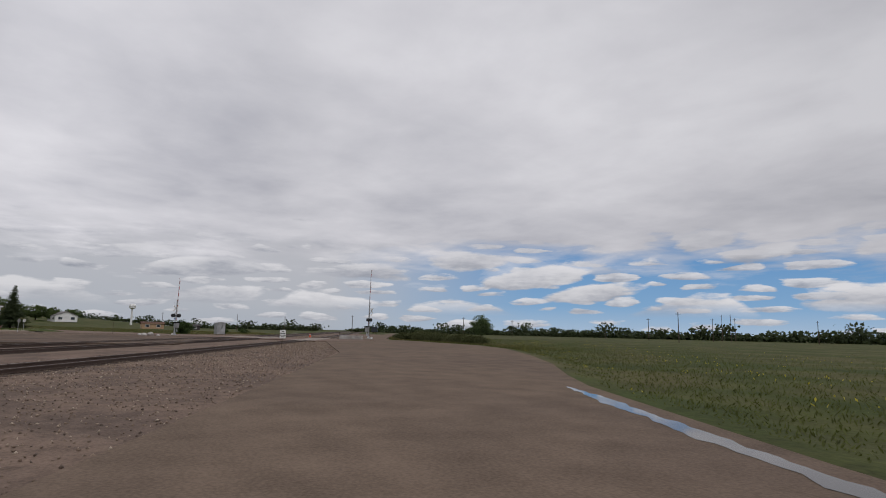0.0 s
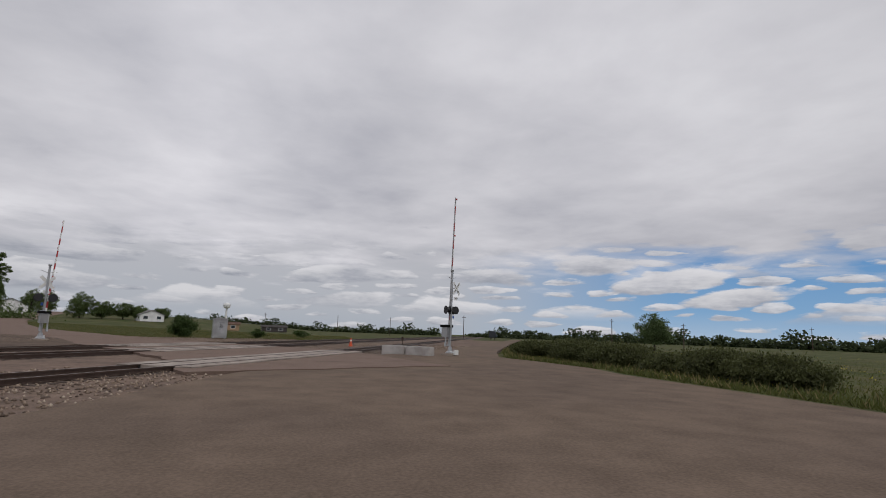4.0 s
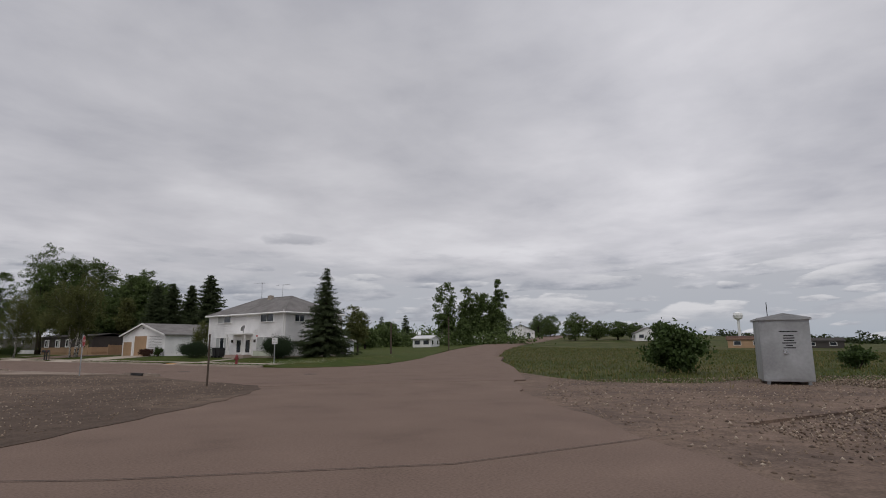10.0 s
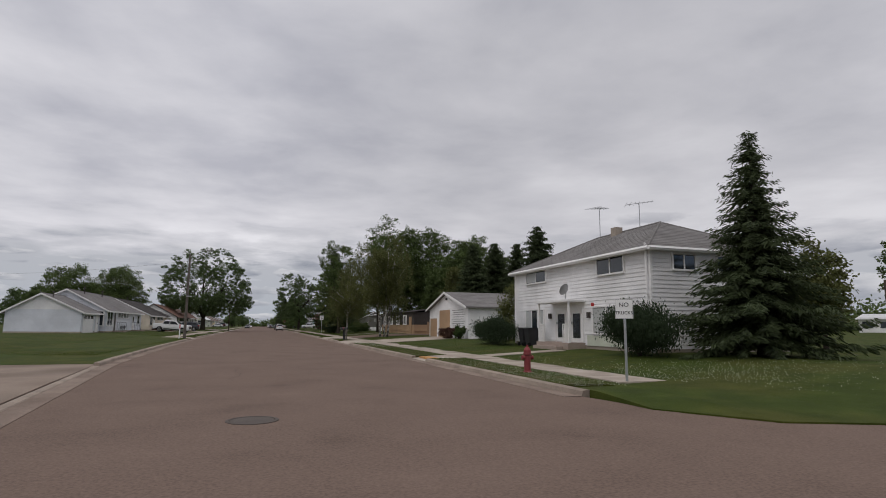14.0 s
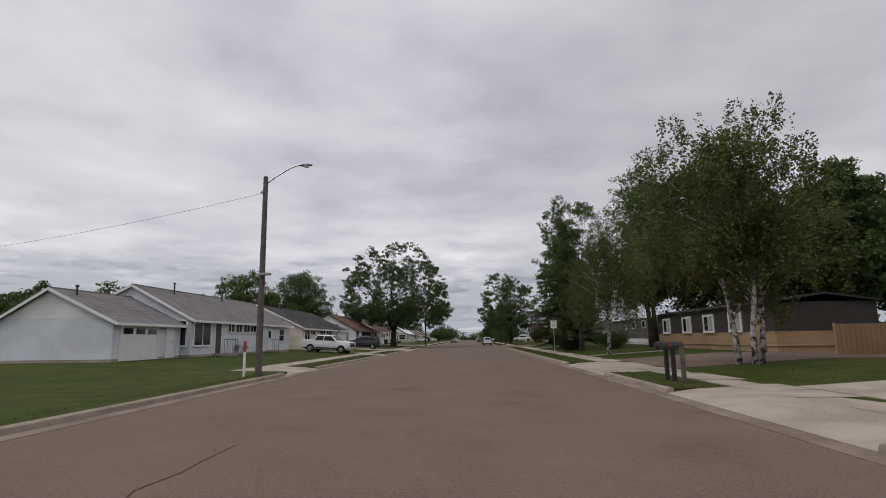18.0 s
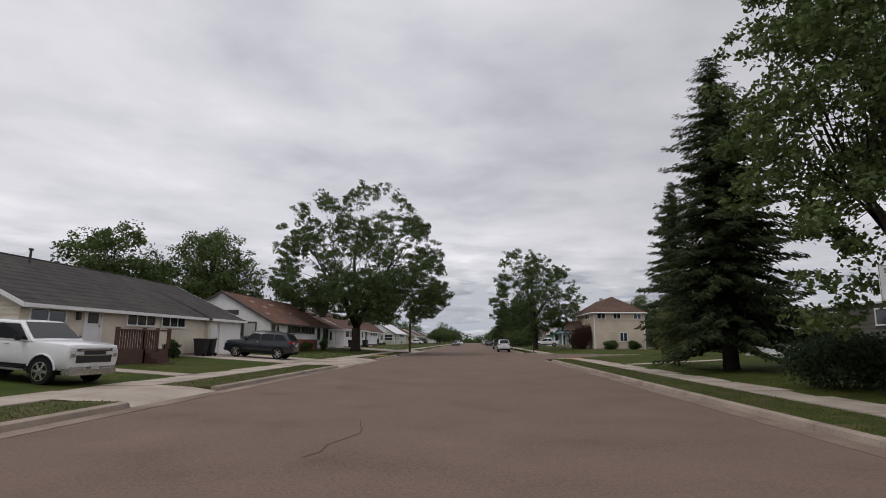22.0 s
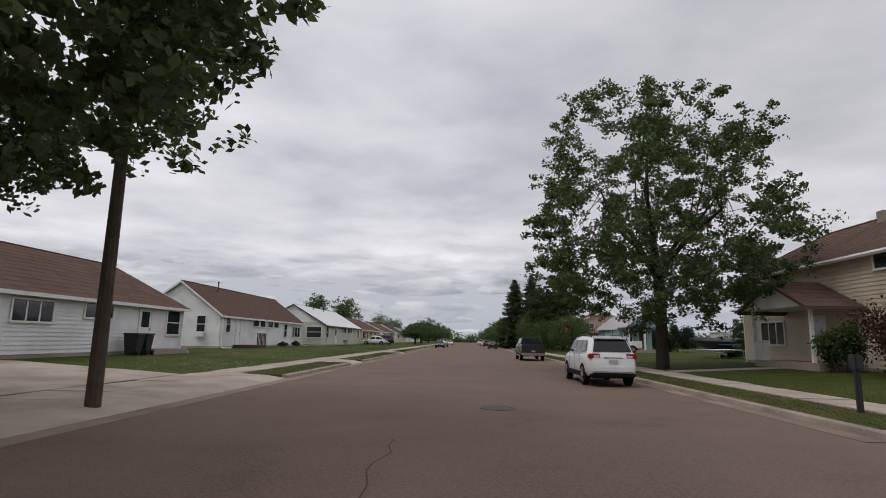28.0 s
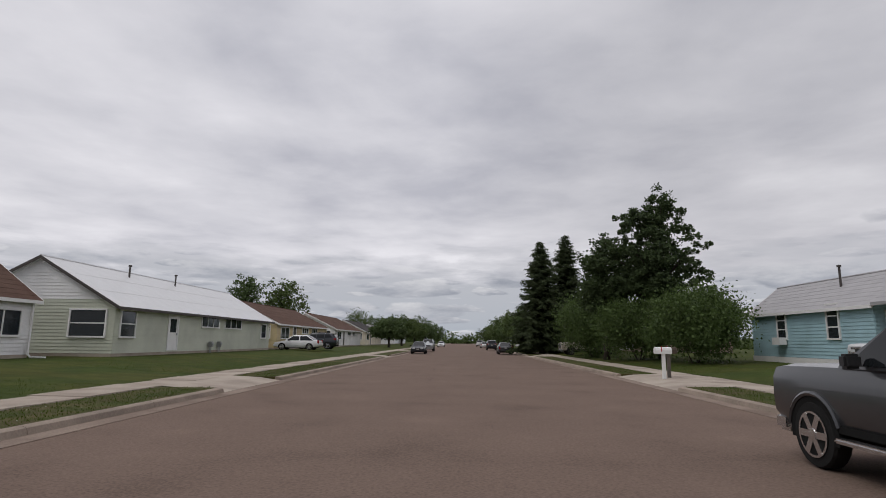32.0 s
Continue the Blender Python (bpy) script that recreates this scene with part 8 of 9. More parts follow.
    part("rear_cladding", box(-w * 0.88, r - 0.03, 0.34, w * 0.88, r + 0.3, 0.52, 0.05), UNDER, car)
    part("trim_bar", box(-0.36, r - 0.02, 1.04, 0.36, r + 0.02, 1.07, 0.008), CHROME, car)
    part("number_plate", box(-0.16, r - 0.03, 0.86, 0.16, r + 0.01, 0.98), PLATE, car)
    part("spoiler", box(-0.60, -2.2 * lf, zt - 0.13, 0.60, -1.92 * lf, zt - 0.07, 0.02), paint, car)
    part("chassis", bm_box(bmesh.new(), -0.66, r + 0.3, 0.30, 0.66, f - 0.3, 0.45), UNDER, car)
    return car


def sedan(label, paint, name="sedan"):
    car = thing(name, label, "car")
    w, f, r = 0.89, 2.25, -2.25
    st = [(f, ring_section(w * 0.80, 0.36, 0.62)), (f - 0.12, ring_section(w * 0.94, 0.28, 0.72)), (f - 0.8, ring_section(w, 0.26, 0.84, 0.03)),
          (0.9, ring_section(w, 0.26, 0.92, 0.02)), (-1.5, ring_section(w, 0.26, 0.94)), (r + 0.1, ring_section(w * 0.96, 0.32, 0.94)), (r, ring_section(w * 0.88, 0.4, 0.84))]
    part("body", loft(st), paint, car, smooth="creased")
    cabin(car, 1.15, 0.30, -0.95, -1.85, 0.90, 1.46, 0.82, 0.60, paint, (-0.3,))
    common(car, w, f, r, 0.58, 0.64, paint, 0.7, 0.9)
    for s in (-1, 1):
        for yy in (1.4, -1.35):
            wheel(car, s * (w - 0.10), yy, 0.32)
    part("chassis", bm_box(bmesh.new(), -0.65, r + 0.3, 0.22, 0.65, f - 0.3, 0.34), UNDER, car)
    return car


K = 1 / PLAN


def put(ob, x, y, z, rz, s=1.0, group="", tilt=0.0):
    ob.matrix_basis = pose(x, y, z, tilt, 0, rz) @ Matrix.Scale(K * s, 4)
    if group:
        ob["group"] = group
    return ob


def put_copy(ob, x, y, z, rz, label="", s=1.0, tilt=0.0):
    c = copy_thing(ob, pose(x, y, z, 0, 0, rz))
    c.matrix_basis = pose(x, y, z, tilt, 0, rz) @ Matrix.Scale(K * s, 4)
    if label:
        c["label"] = label
    return c


put(suv("white mid-size suv parked at the kerb", P_WHITE, 1.08), 4.30, 104.05, 0.012, 0)
put(pickup("dark grey crew-cab pickup parked at the kerb", P_GREY, 1.0), 4.5, 125.8, 0.012, 0)
wp = put(pickup("white crew-cab pickup parked on a lawn drive", P_WHITE, 0.95), -11.0, 46.75, 0.27, -99, 0.96, tilt=-3.2)
put_copy(wp, 14.0, 138.0, 0.40, 84, "white crew-cab pickup parked in a cottage yard", 0.96, tilt=-1.5)
ds = put(suv("dark blue-black suv parked on a driveway", P_BLACK, 0.93, low=0.08), -11.3, 63.7, 0.315, 92, tilt=3.2)
sd = put(sedan("white hatchback sedan parked on a drive", P_WHITE), -13.6, 167.0, 0.45, 90)
put(sedan("dark sedan parked at the far kerb", P_BLACK), -4.4, 178.0, 0.012, 180)
put(suv("silver suv parked far down the street", P_SILVER, 1.0), -4.3, 192.0, 0.012, 180)
put_copy(ds, -13.2, 171.2, 0.45, 92, "dark suv parked beside a white sedan")
put(sedan("dark green sedan parked far down the street", P_GREY), 4.4, 180.0, 0.012, 0)
put(pickup("pale tan pickup parked on a drive", P_TAN, 1.0), 10.6, 169.0, 0.25, 90)
put(sedan("silver sedan parked beside a side street", P_SILVER), 27.0, 94.6, 0.3, 80)
put_copy(ds, 31.5, 95.2, 0.3, 84, "dark suv parked beside a side street")
put_copy(sd, 10.8, 214.0, 0.3, 90, "white sedan parked on a far drive")
put_copy(ds, 4.4, 206.0, 0.012, 0, "dark suv parked far down the street")
put_copy(sd, 4.4, 232.0, 0.012, 0, "white sedan parked far down the street")
put_copy(sd, -4.4, 240.0, 0.012, 180, "white sedan parked far down the street")
put_copy(wp, 4.4, 258.0, 0.012, 0, "white pickup parked far down the street")


# ---- level crossing equipment ----
def stripes(g, a, b, r, n):
    """A flat tapered arm of bare metal; painted bands follow one another on its two broad faces."""
    a, b = Vector(a), Vector(b)
    d = (b - a).normalized()
    wide = (Vector((1, 0, 0)) - d * d.x).normalized()
    thin = d.cross(wide)

    def bit(k0, k1, w, t0, t1):
        bm = bmesh.new()
        vs = []
        for k in (k0, k1):
            c, ww = a.lerp(b, k), wide * w * (1 - 0.4 * k)
            vs.append([bm.verts.new(c + ww * p + thin * q) for p, q in ((-1, t0), (1, t0), (1, t1), (-1, t1))])
        for m in range(4):
            bm.faces.new((vs[0][m], vs[0][(m + 1) % 4], vs[1][(m + 1) % 4], vs[1][m]))
        bm.faces.new(vs[0])
        bm.faces.new(vs[1])
        bmesh.ops.recalc_face_normals(bm, faces=bm.faces[:])
        return bm

    arm = part("gate_arm", bit(0, 1, r, -0.03, 0.03), GREYB, g)
    for i in range(n):
        for t0, t1 in ((-0.036, -0.031), (0.031, 0.036)):
            part("red_band" if i % 2 else "white_band", bit(i / n + 0.001, (i + 1) / n - 0.001, r * 0.94, t0, t1), REDP if i % 2 else WHITEP, arm)
    return arm


def lettering(body, size, m, material, parent, name="lettering"):
    cu = bpy.data.curves.new(name, "FONT")
    cu.body, cu.size, cu.align_x, cu.align_y, cu.extrude = body, size, "CENTER", "CENTER", 0.002
    tmp = bpy.data.objects.new(name, cu)
    scene.collection.objects.link(tmp)
    me = bpy.data.meshes.new_from_object(tmp.evaluated_get(bpy.context.evaluated_depsgraph_get()))
    bpy.data.objects.remove(tmp)
    me.transform(m)
    me.materials.append(material)
    ob = new(name, me)
    ob.parent = parent
    return ob


INK = mat("black_sign_ink", (0.012, 0.012, 0.012), 0.6, var=0.1)
GREYB = mat("sign_back_aluminium", (0.34, 0.34, 0.34), 0.5, 0.7, var=0.12)


def crossing_gate(label, x, y, facing, mast_h, tip, arm_foot, lights=2.95, buck=4.4, out=0.14, aim=(0, 0)):
    """facing: degrees of the way in which its signs look."""
    g = thing("crossing_gate", label, "crossing gate", x, y, 0.0, facing)
    # local -y looks the signs' way
    part("footing", box(-0.45, -0.45, -0.3, 0.45, 0.45, 0.10, 0.03), CONCRETE, g)
    part("base_casting", lathe([(0.30, 0.08), (0.30, 0.16), (0.16, 0.24), (0.13, 0.5)], 12), STEEL, g)
    part("mast", lathe([(0.075, 0.3), (0.075, mast_h - 0.1), (0.085, mast_h - 0.08), (0.085, mast_h), (0.02, mast_h + 0.03)], 12), STEEL, g)
    cross = part("crossbuck", bmesh.new(), WHITEP, g)
    bpy.data.objects.remove(cross)
    m0 = Matrix.Translation((0, -out, buck)) @ Matrix.Rotation(radians(90), 4, "X")
    cb = None
    for a, words in ((45, "RAIL  ROAD"), (-45, "CROSSING")):
        m = m0 @ Matrix.Rotation(radians(a), 4, "Z") @ Matrix.Translation((0, 0, 0.012 if a > 0 else 0.0))
        bm = box(-0.58, -0.105, -0.006, 0.58, 0.105, 0.006, 0.0, m)
        if cb is None:
            cb = part("crossbuck", bm, WHITEP, g)
        else:
            part("blade", bm, WHITEP, cb)
        lettering(words, 0.155, m @ Matrix.Translation((0, 0, 0.008)), INK, cb)
    part("track_count_sign", box(-0.2, -0.012, buck - 0.78, 0.2, 0.0, buck - 0.58, 0.0, Matrix.Translation((0, 0.02 - out, 0))), WHITEP, g)
    lettering("3 TRACKS", 0.085, Matrix.Translation((0, 0.004 - out, buck - 0.68)) @ Matrix.Rotation(radians(90), 4, "X"), INK, g)
    part("sign_bracket", tube([(0, 0, buck), (0, 0.02 - out, buck)], 0.03, 6), STEEL, g)
    part("light_arm", tube([(-0.42, 0, lights), (0.42, 0, lights)], 0.03, 8), STEEL, g)
    for s in (-1, 1):
        for d in (-1, 1):
            m = Matrix.Translation((s * 0.42, 0, lights)) @ Matrix.Rotation(radians(aim[s > 0]), 4, "Z") @ Matrix.Translation((0, d * 0.14, 0)) @ Matrix.Rotation(radians(90) * d, 4, "X")
            fl = part("flasher", lathe([(0.27, -0.012), (0.27, 0.012), (0.12, 0.014)], 22, m), BLACK, g, "black round flasher backing")
            part("lens", lathe([(0.115, 0.0), (0.115, 0.035), (0.03, 0.05)], 14, m), LAMPR, fl)
            part("hood", lathe([(0.13, 0.0), (0.125, 0.30), (0.12, 0.30), (0.122, 0.0)], 14, m), BLACK, fl)
    box_m = part("gate_mechanism", box(-0.28, 0.05, 1.15, 0.28, 0.55, 1.80, 0.04), STEEL, g)
    part("mechanism_hood", box(-0.36, 0.0, 1.80, 0.36, 0.62, 1.97, 0.02), UNDER, box_m)
    part("cover_door", box(-0.22, 0.545, 1.22, 0.22, 0.575, 1.78, 0.01), GREYB, box_m)
    inv = g.matrix_basis.inverted()
    a, b = inv @ Vector(arm_foot), inv @ Vector(tip)
    arm = stripes(g, a, b, 0.06, 15)
    d = (b - a).normalized()
    for k in (0.35, 0.7, 0.985):
        p = a.lerp(b, k)
        part("arm_lamp", lathe([(0.05, -0.05), (0.05, 0.05), (0.02, 0.07)], 8, Matrix.Translation(p + Vector((0, -0.09, 0)))), REDP, arm)
    for s in (-1, 1):
        bm = bmesh.new()
        c = a - d * 0.15
        tube([c + Vector((s * 0.18, 0.1, 0.25)), c + Vector((s * 0.2, 0.1, -0.6)), c + Vector((s * 0.2, 0.12, -1.0))], [0.035, 0.05, 0.09], 6, bm)
        part("counterweight", bm, STEEL, g)
    part("base_plate_sign", box(-0.35, -0.62, 0.02, 0.1, -0.50, 0.34, 0.01), WHITEP, g, "white metal plate leaning at the base")
    part("bell", lathe([(0.02, mast_h + 0.02), (0.10, mast_h + 0.04), (0.12, mast_h + 0.14), (0.04, mast_h + 0.17)], 12), STEEL, g)
    part("crossarm", tube([(-0.5, 0, mast_h - 0.35), (0.1, 0, mast_h - 0.42), (0.5, 0, mast_h - 0.28)], 0.018, 6), STEEL, g)
    for i in range(9):
        part("climbing_peg", tube([(0.0, 0.075, 1.9 + i * 0.3), (0.14, 0.10, 1.9 + i * 0.3)], 0.012, 5), STEEL, g)
    part("mast_tag", box(0.05, -0.11, lights - 0.55, 0.22, -0.09, lights - 0.35), mat("blue_tag", (0.03, 0.09, 0.35), 0.5), g)
    return g


crossing_gate("steel crossing gate with raised red and white arm", -25.5, -73.1, -46, 5.5, (-25.2, -73.25, 10.8), (-25.45, -73.0, 1.7), out=0.36, aim=(62, -18))
crossing_gate("steel crossing gate with raised red and white arm", -18.3, -46.0, 122, 5.05, (-17.45, -46.1, 8.5), (-18.15, -46.05, 1.75), 2.9, 3.95)
BLOCKM = mat("cast_concrete_block", (0.47, 0.45, 0.43), 0.9, var=0.15, scale=2, fine=30, bump=0.3, second=(0.38, 0.35, 0.33), mixscale=1.2)
for i, (a, b) in enumerate((((-25.0, -68.75), (-25.95, -70.1)), ((-26.0, -70.2), (-27.3, -71.5)))):
    a, b = Vector((*a, 0)), Vector((*b, 0))
    L_ = (b - a).length
    blk = thing("concrete_barrier", "heavy pale concrete block beside a crossing", "barrier", *((a + b) / 2)[:2], -0.05, math.degrees(math.atan2(b.y - a.y, b.x - a.x)), group="concrete barrier blocks")
    part("block", box(-L_ / 2, -0.32, -0.1, L_ / 2, 0.32, 0.56, 0.04), BLOCKM, blk)
    part("lifting_eye", tube([(-0.2, 0, 0.55), (-0.12, 0, 0.63), (0.12, 0, 0.63), (0.2, 0, 0.55)], 0.02, 6), RUST, blk)
# signal cabinet
cab = thing("signal_cabinet", "galvanised railway signal cabinet on short legs", "cabinet", 5.75, -53.75, -0.1, 12)
cab.matrix_basis = cab.matrix_basis @ Matrix.Diagonal((1, 1, 1.17, 1))
CABM = mat("dull_galvanised_sheet", (0.44, 0.45, 0.46), 0.5, 0.6, var=0.14, scale=1.5, fine=9, bump=0.05, second=(0.36, 0.365, 0.37), mixscale=0.9)
part("body", box(-0.95, -0.75, 0.14, 0.95, 0.75, 1.92, 0.015), CABM, cab)
bm = bmesh.new()
pv = [bm.verts.new(p) for x in (-1.02, 1.02) for p in ((x, -0.82, 1.9), (x, 0.82, 1.9), (x, 0.82, 1.96), (x, 0.0, 2.10), (x, -0.82, 1.96))]
for q in ((0, 1, 2, 3, 4), (9, 8, 7, 6, 5), (0, 5, 6, 1), (1, 6, 7, 2), (2, 7, 8, 3), (3, 8, 9, 4), (4, 9, 5, 0)):
    bm.faces.new([pv[i] for i in q])
part("roof", bm, CABM, cab)
for s in (-1, 1):
    for q in (-1, 1):
        part("leg", box(s * 0.8 - 0.05, q * 0.6 - 0.05, -0.1, s * 0.8 + 0.05, q * 0.6 + 0.05, 0.14), STEEL, cab)
dr = part("door", box(-0.968, -0.68, 0.2, -0.945, 0.68, 1.84, 0.008), CABM, cab)
part("latch", box(-1.02, -0.05, 0.92, -0.96, 0.1, 1.06, 0.01), CHROME, dr)
for i, (w_, zz) in enumerate(((0.55, 1.55), (0.3, 1.43), (0.34, 1.36), (0.3, 1.29), (0.4, 1.22), (0.2, 1.15), (0.36, 1.08))):
    part("notice_line", box(-0.973, -w_ / 2 - 0.1, zz, -0.968, w_ / 2 - 0.1, zz + 0.03), INK, dr)
part("vent", box(-0.3, -0.775, 1.62, 0.3, -0.75, 1.78, 0.005), GREYB, cab)
part("aerial", tube([(0.4, 0.3, 2.0), (0.4, 0.3, 2.5)], 0.015, 5), BLACK, cab)
# traffic cone
cn = thing("traffic_cone", "orange traffic cone standing on ballast", "cone", -9.4, -67.6, -0.06)
ORANGE = mat("cone_orange", (0.62, 0.09, 0.03), 0.6, var=0.12)
part("base", box(-0.22, -0.22, 0, 0.22, 0.22, 0.04, 0.01), ORANGE, cn)
part("body", lathe([(0.16, 0.04), (0.05, 0.72), (0.03, 0.74)], 14), ORANGE, cn)
part("band", lathe([(0.098, 0.45), (0.078, 0.58), (0.07, 0.58)], 14), WHITEP, cn)


def post_sign(name, label, x, y, z, rz, post_h, w, h, words=(), bars=(), shape="rect", face_m=None, back=False, post_r=0.03, category="sign", s=1.0):
    g = thing(name, label, category, x, y, z, rz)
    part("post", tube([(0, 0, -0.3), (0, 0, post_h)], post_r, 8), STEEL if not back else WOODG, g)
    zc = post_h - h / 2
    if shape == "oct":
        m = Matrix.Translation((0, -post_r - 0.012, zc)) @ Matrix.Rotation(radians(90), 4, "X") @ Matrix.Rotation(radians(22.5), 4, "Z")
        pl = part("plate", lathe([(h / 2, -0.004), (h / 2, 0.004), (0.02, 0.0045)], 8, m), GREYB, g)
        part("face", lathe([(h / 2 * 0.985, 0.0042), (h / 2 * 0.985, 0.0062), (0.02, 0.0066)], 8, m), WHITEP, pl)
        part("red_field", lathe([(h / 2 * 0.93, 0.0058), (h / 2 * 0.93, 0.0082), (0.02, 0.0086)], 8, m), REDP, pl)
    else:
        pl = part("plate", box(-w / 2, -post_r - 0.012, zc - h / 2, w / 2, -post_r - 0.002, zc + h / 2, 0.0), face_m or WHITEP, g)
        bm = bmesh.new()
        for a, b, c, d in ((-w / 2, zc - h / 2, w / 2, zc - h / 2 + 0.02), (-w / 2, zc + h / 2 - 0.02, w / 2, zc + h / 2), (-w / 2, zc - h / 2, -w / 2 + 0.02, zc + h / 2), (w / 2 - 0.02, zc - h / 2, w / 2, zc + h / 2)):
            bm_box(bm, a + 0.012, -post_r - 0.015, b + 0.012, c - 0.012, -post_r - 0.011, d - 0.012)
        part("border", bm, INK, pl)
    for txt, size, dz in words:
        lettering(txt, size, Matrix.Translation((0, -post_r - (0.024 if shape == "oct" else 0.016), zc + dz)) @ Matrix.Rotation(radians(90), 4, "X"), WHITEP if shape == "oct" else INK, pl)
    for bw, bh, dz in bars:
        part("text_bar", box(-bw / 2, -post_r - 0.016, zc + dz - bh / 2, bw / 2, -post_r - 0.011, zc + dz + bh / 2), INK, pl)
    return g


post_sign("traffic_sign", "white sign saying no trucks on a steel post", 7.7, -22.9, 0.0, -50, 1.98, 0.40, 0.44, (("NO", 0.14, 0.09), ("TRUCKS", 0.105, -0.09)))
post_sign("speed_sign", "white speed limit sign on a thin post", 7.7, 42.4, 0.13, 0, 2.5, 0.48, 0.60, (("SPEED", 0.115, 0.20), ("LIMIT", 0.115, 0.08), ("20", 0.27, -0.13)))
post_sign("stop_sign", "red octagonal stop sign on a post", -5.3, -24.8, 0.0, 55, 2.0, 0.6, 0.6, (("STOP", 0.19, 0.0),), shape="oct")
bare = thing("road_post", "thin bare dark post on a dirt corner", "post", -6.1, -37.2, 0.0)
part("post", tube([(0, 0, -0.3), (0.01, 0, 0.9), (0.0, 0.01, 1.8)], [0.036, 0.035, 0.033], 8), WOODG, bare)
part("top_cap", lathe([(0.034, 1.795), (0.036, 1.81), (0.01, 1.815)], 8), WOODG, bare)
post_sign("notice_sign", "small white notice board on a dark post", -65.5, -53.2, -0.1, -70, 1.35, 0.5, 0.62, (), ((0.2, 0.05, 0.2), (0.4, 0.06, 0.06), (0.44, 0.06, -0.08), (0.3, 0.05, -0.2)), back=True)
post_sign("notice_sign", "bare brown marker board on a thin post", -14.0, -71.7, -0.1, 110, 1.1, 0.22, 0.34, face_m=TIE, back=True)
post_sign("yellow_marker", "small bare post beside railway tracks", -99, -40.0, -0.1, -70, 1.3, 0.12, 0.22, face_m=WOODG, back=True)
rb = np.random.default_rng(4)
for i, (x, y, r) in enumerate(((-19.2, -43.0, 0.42), (-20.6, -42.2, 0.36), (-18.2, -41.6, 0.3), (-21.6, -44.0, 0.22))):
    b = thing("boulder", "rough pale boulder on bare ground", "boulder", x, y, -0.1, i * 40, group="boulders by a crossing")
    bm = bmesh.new()
    bmesh.ops.create_icosphere(bm, subdivisions=3, radius=r)
    for v in bm.verts:
        v.co *= 1 + 0.28 * noise.noise(v.co * 2.6 + Vector((i * 7, 0, 0))) + 0.08 * noise.noise(v.co * 8)
        v.co.z = v.co.z * 0.8 + r * 0.55
    part("rock", bm, BLOCKM, b)

# ---- street furniture ----
WOODP = mat("weathered_grey_pole", (0.135, 0.118, 0.105), 0.9, var=0.35, scale=3, fine=40, bump=0.4)
lp = thing("street_lamp", "wooden pole street lamp with a curved arm", "street lamp", -5.85 - 0.35, 18.4, 0.13)
part("pole", tube([(0, 0, -0.3), (0, 0, 3.5), (0.0, 0, 7.25)], [0.125, 0.105, 0.085], 12), WOODP, lp)
part("arm", tube([(0, 0, 6.95), (0.35, 0, 7.22), (0.9, 0, 7.55), (1.35, 0, 7.72)], 0.028, 8), STEEL, lp)
hd = part("lamp_head", lathe([(0.03, -0.32), (0.10, -0.22), (0.13, 0.05), (0.09, 0.28), (0.02, 0.34)], 12, Matrix.Translation((1.48, 0, 7.66)) @ Matrix.Rotation(radians(90), 4, "Y") @ Matrix.Diagonal((0.42, 0.85, 0.8, 1))), GREYB, lp)
part("lens", lathe([(0.10, 0.0), (0.09, -0.05), (0.03, -0.07)], 12, Matrix.Translation((1.52, 0, 7.63))), LAMPW, hd)
part("cross_bracket", box(-0.05, -0.3, 3.55, 0.35, 0.0, 3.62, 0.01), STEEL, lp)
part("insulator", lathe([(0.03, 6.6), (0.05, 6.65), (0.03, 6.72)], 8, Matrix.Translation((-0.14, 0, 0))), LAMPW, lp)
mk = thing("marker_post", "white marker post with a red top", "marker", -6.55, 18.0, 0.13)
part("post", tube([(0, 0, -0.2), (0, 0, 0.85)], 0.045, 10), WHITEP, mk)
part("cap", tube([(0, 0, 0.85), (0, 0, 1.22)], 0.047, 10), REDP, mk)
up2 = thing("utility_pole", "dark wooden utility pole beside the kerb", "utility pole", -6.45, 94.1, 0.13)
part("pole", tube([(0, 0, -0.3), (0, 0, 6.2)], [0.13, 0.09], 10), WOODG, up2)
part("crossarm", box(-0.7, -0.05, 5.6, 0.7, 0.05, 5.72), WOODG, up2)


def span_wire(a, b, sag, r=0.012):
    a, b = Vector(a), Vector(b)
    return [a.lerp(b, i / 12) - Vector((0, 0, sag * 4 * (i / 12) * (1 - i / 12))) for i in range(13)]


wr = thing("overhead_wire", "thin dark overhead service wire", "cable")
wpart("wire", tube(span_wire((-6.3, 18.4, 6.75), (-40, 26, 5.6), 0.9), 0.006, 5), BLACK, wr)
HYDRANT = mat("weathered_red_iron", (0.20, 0.028, 0.032), 0.6, var=0.3, scale=6, fine=30, bump=0.15)
hy = thing("fire_hydrant", "red fire hydrant beside a footpath", "hydrant", 6.75, -19.9, 0.12)
hy.matrix_basis = hy.matrix_basis @ Matrix.Scale(0.95, 4)
part("barrel", lathe([(0.13, -0.05), (0.13, 0.03), (0.095, 0.06), (0.09, 0.48), (0.115, 0.50), (0.115, 0.54), (0.10, 0.56)], 16), HYDRANT, hy)
part("bonnet", lathe([(0.105, 0.56), (0.10, 0.63), (0.06, 0.70), (0.03, 0.72), (0.03, 0.77), (0.01, 0.775)], 16), HYDRANT, hy)
for a in (0, 90, 180):
    part("outlet", lathe([(0.05, 0.06), (0.05, 0.13), (0.065, 0.13), (0.065, 0.17), (0.02, 0.18)], 10, Matrix.Translation((0, 0, 0.42)) @ Matrix.Rotation(radians(a), 4, "Z") @ Matrix.Rotation(radians(90), 4, "Y")), HYDRANT, hy)
pp = thing("path_post", "short dark post with a box beside a footpath", "post", 7.2, 95.6, 0.13)
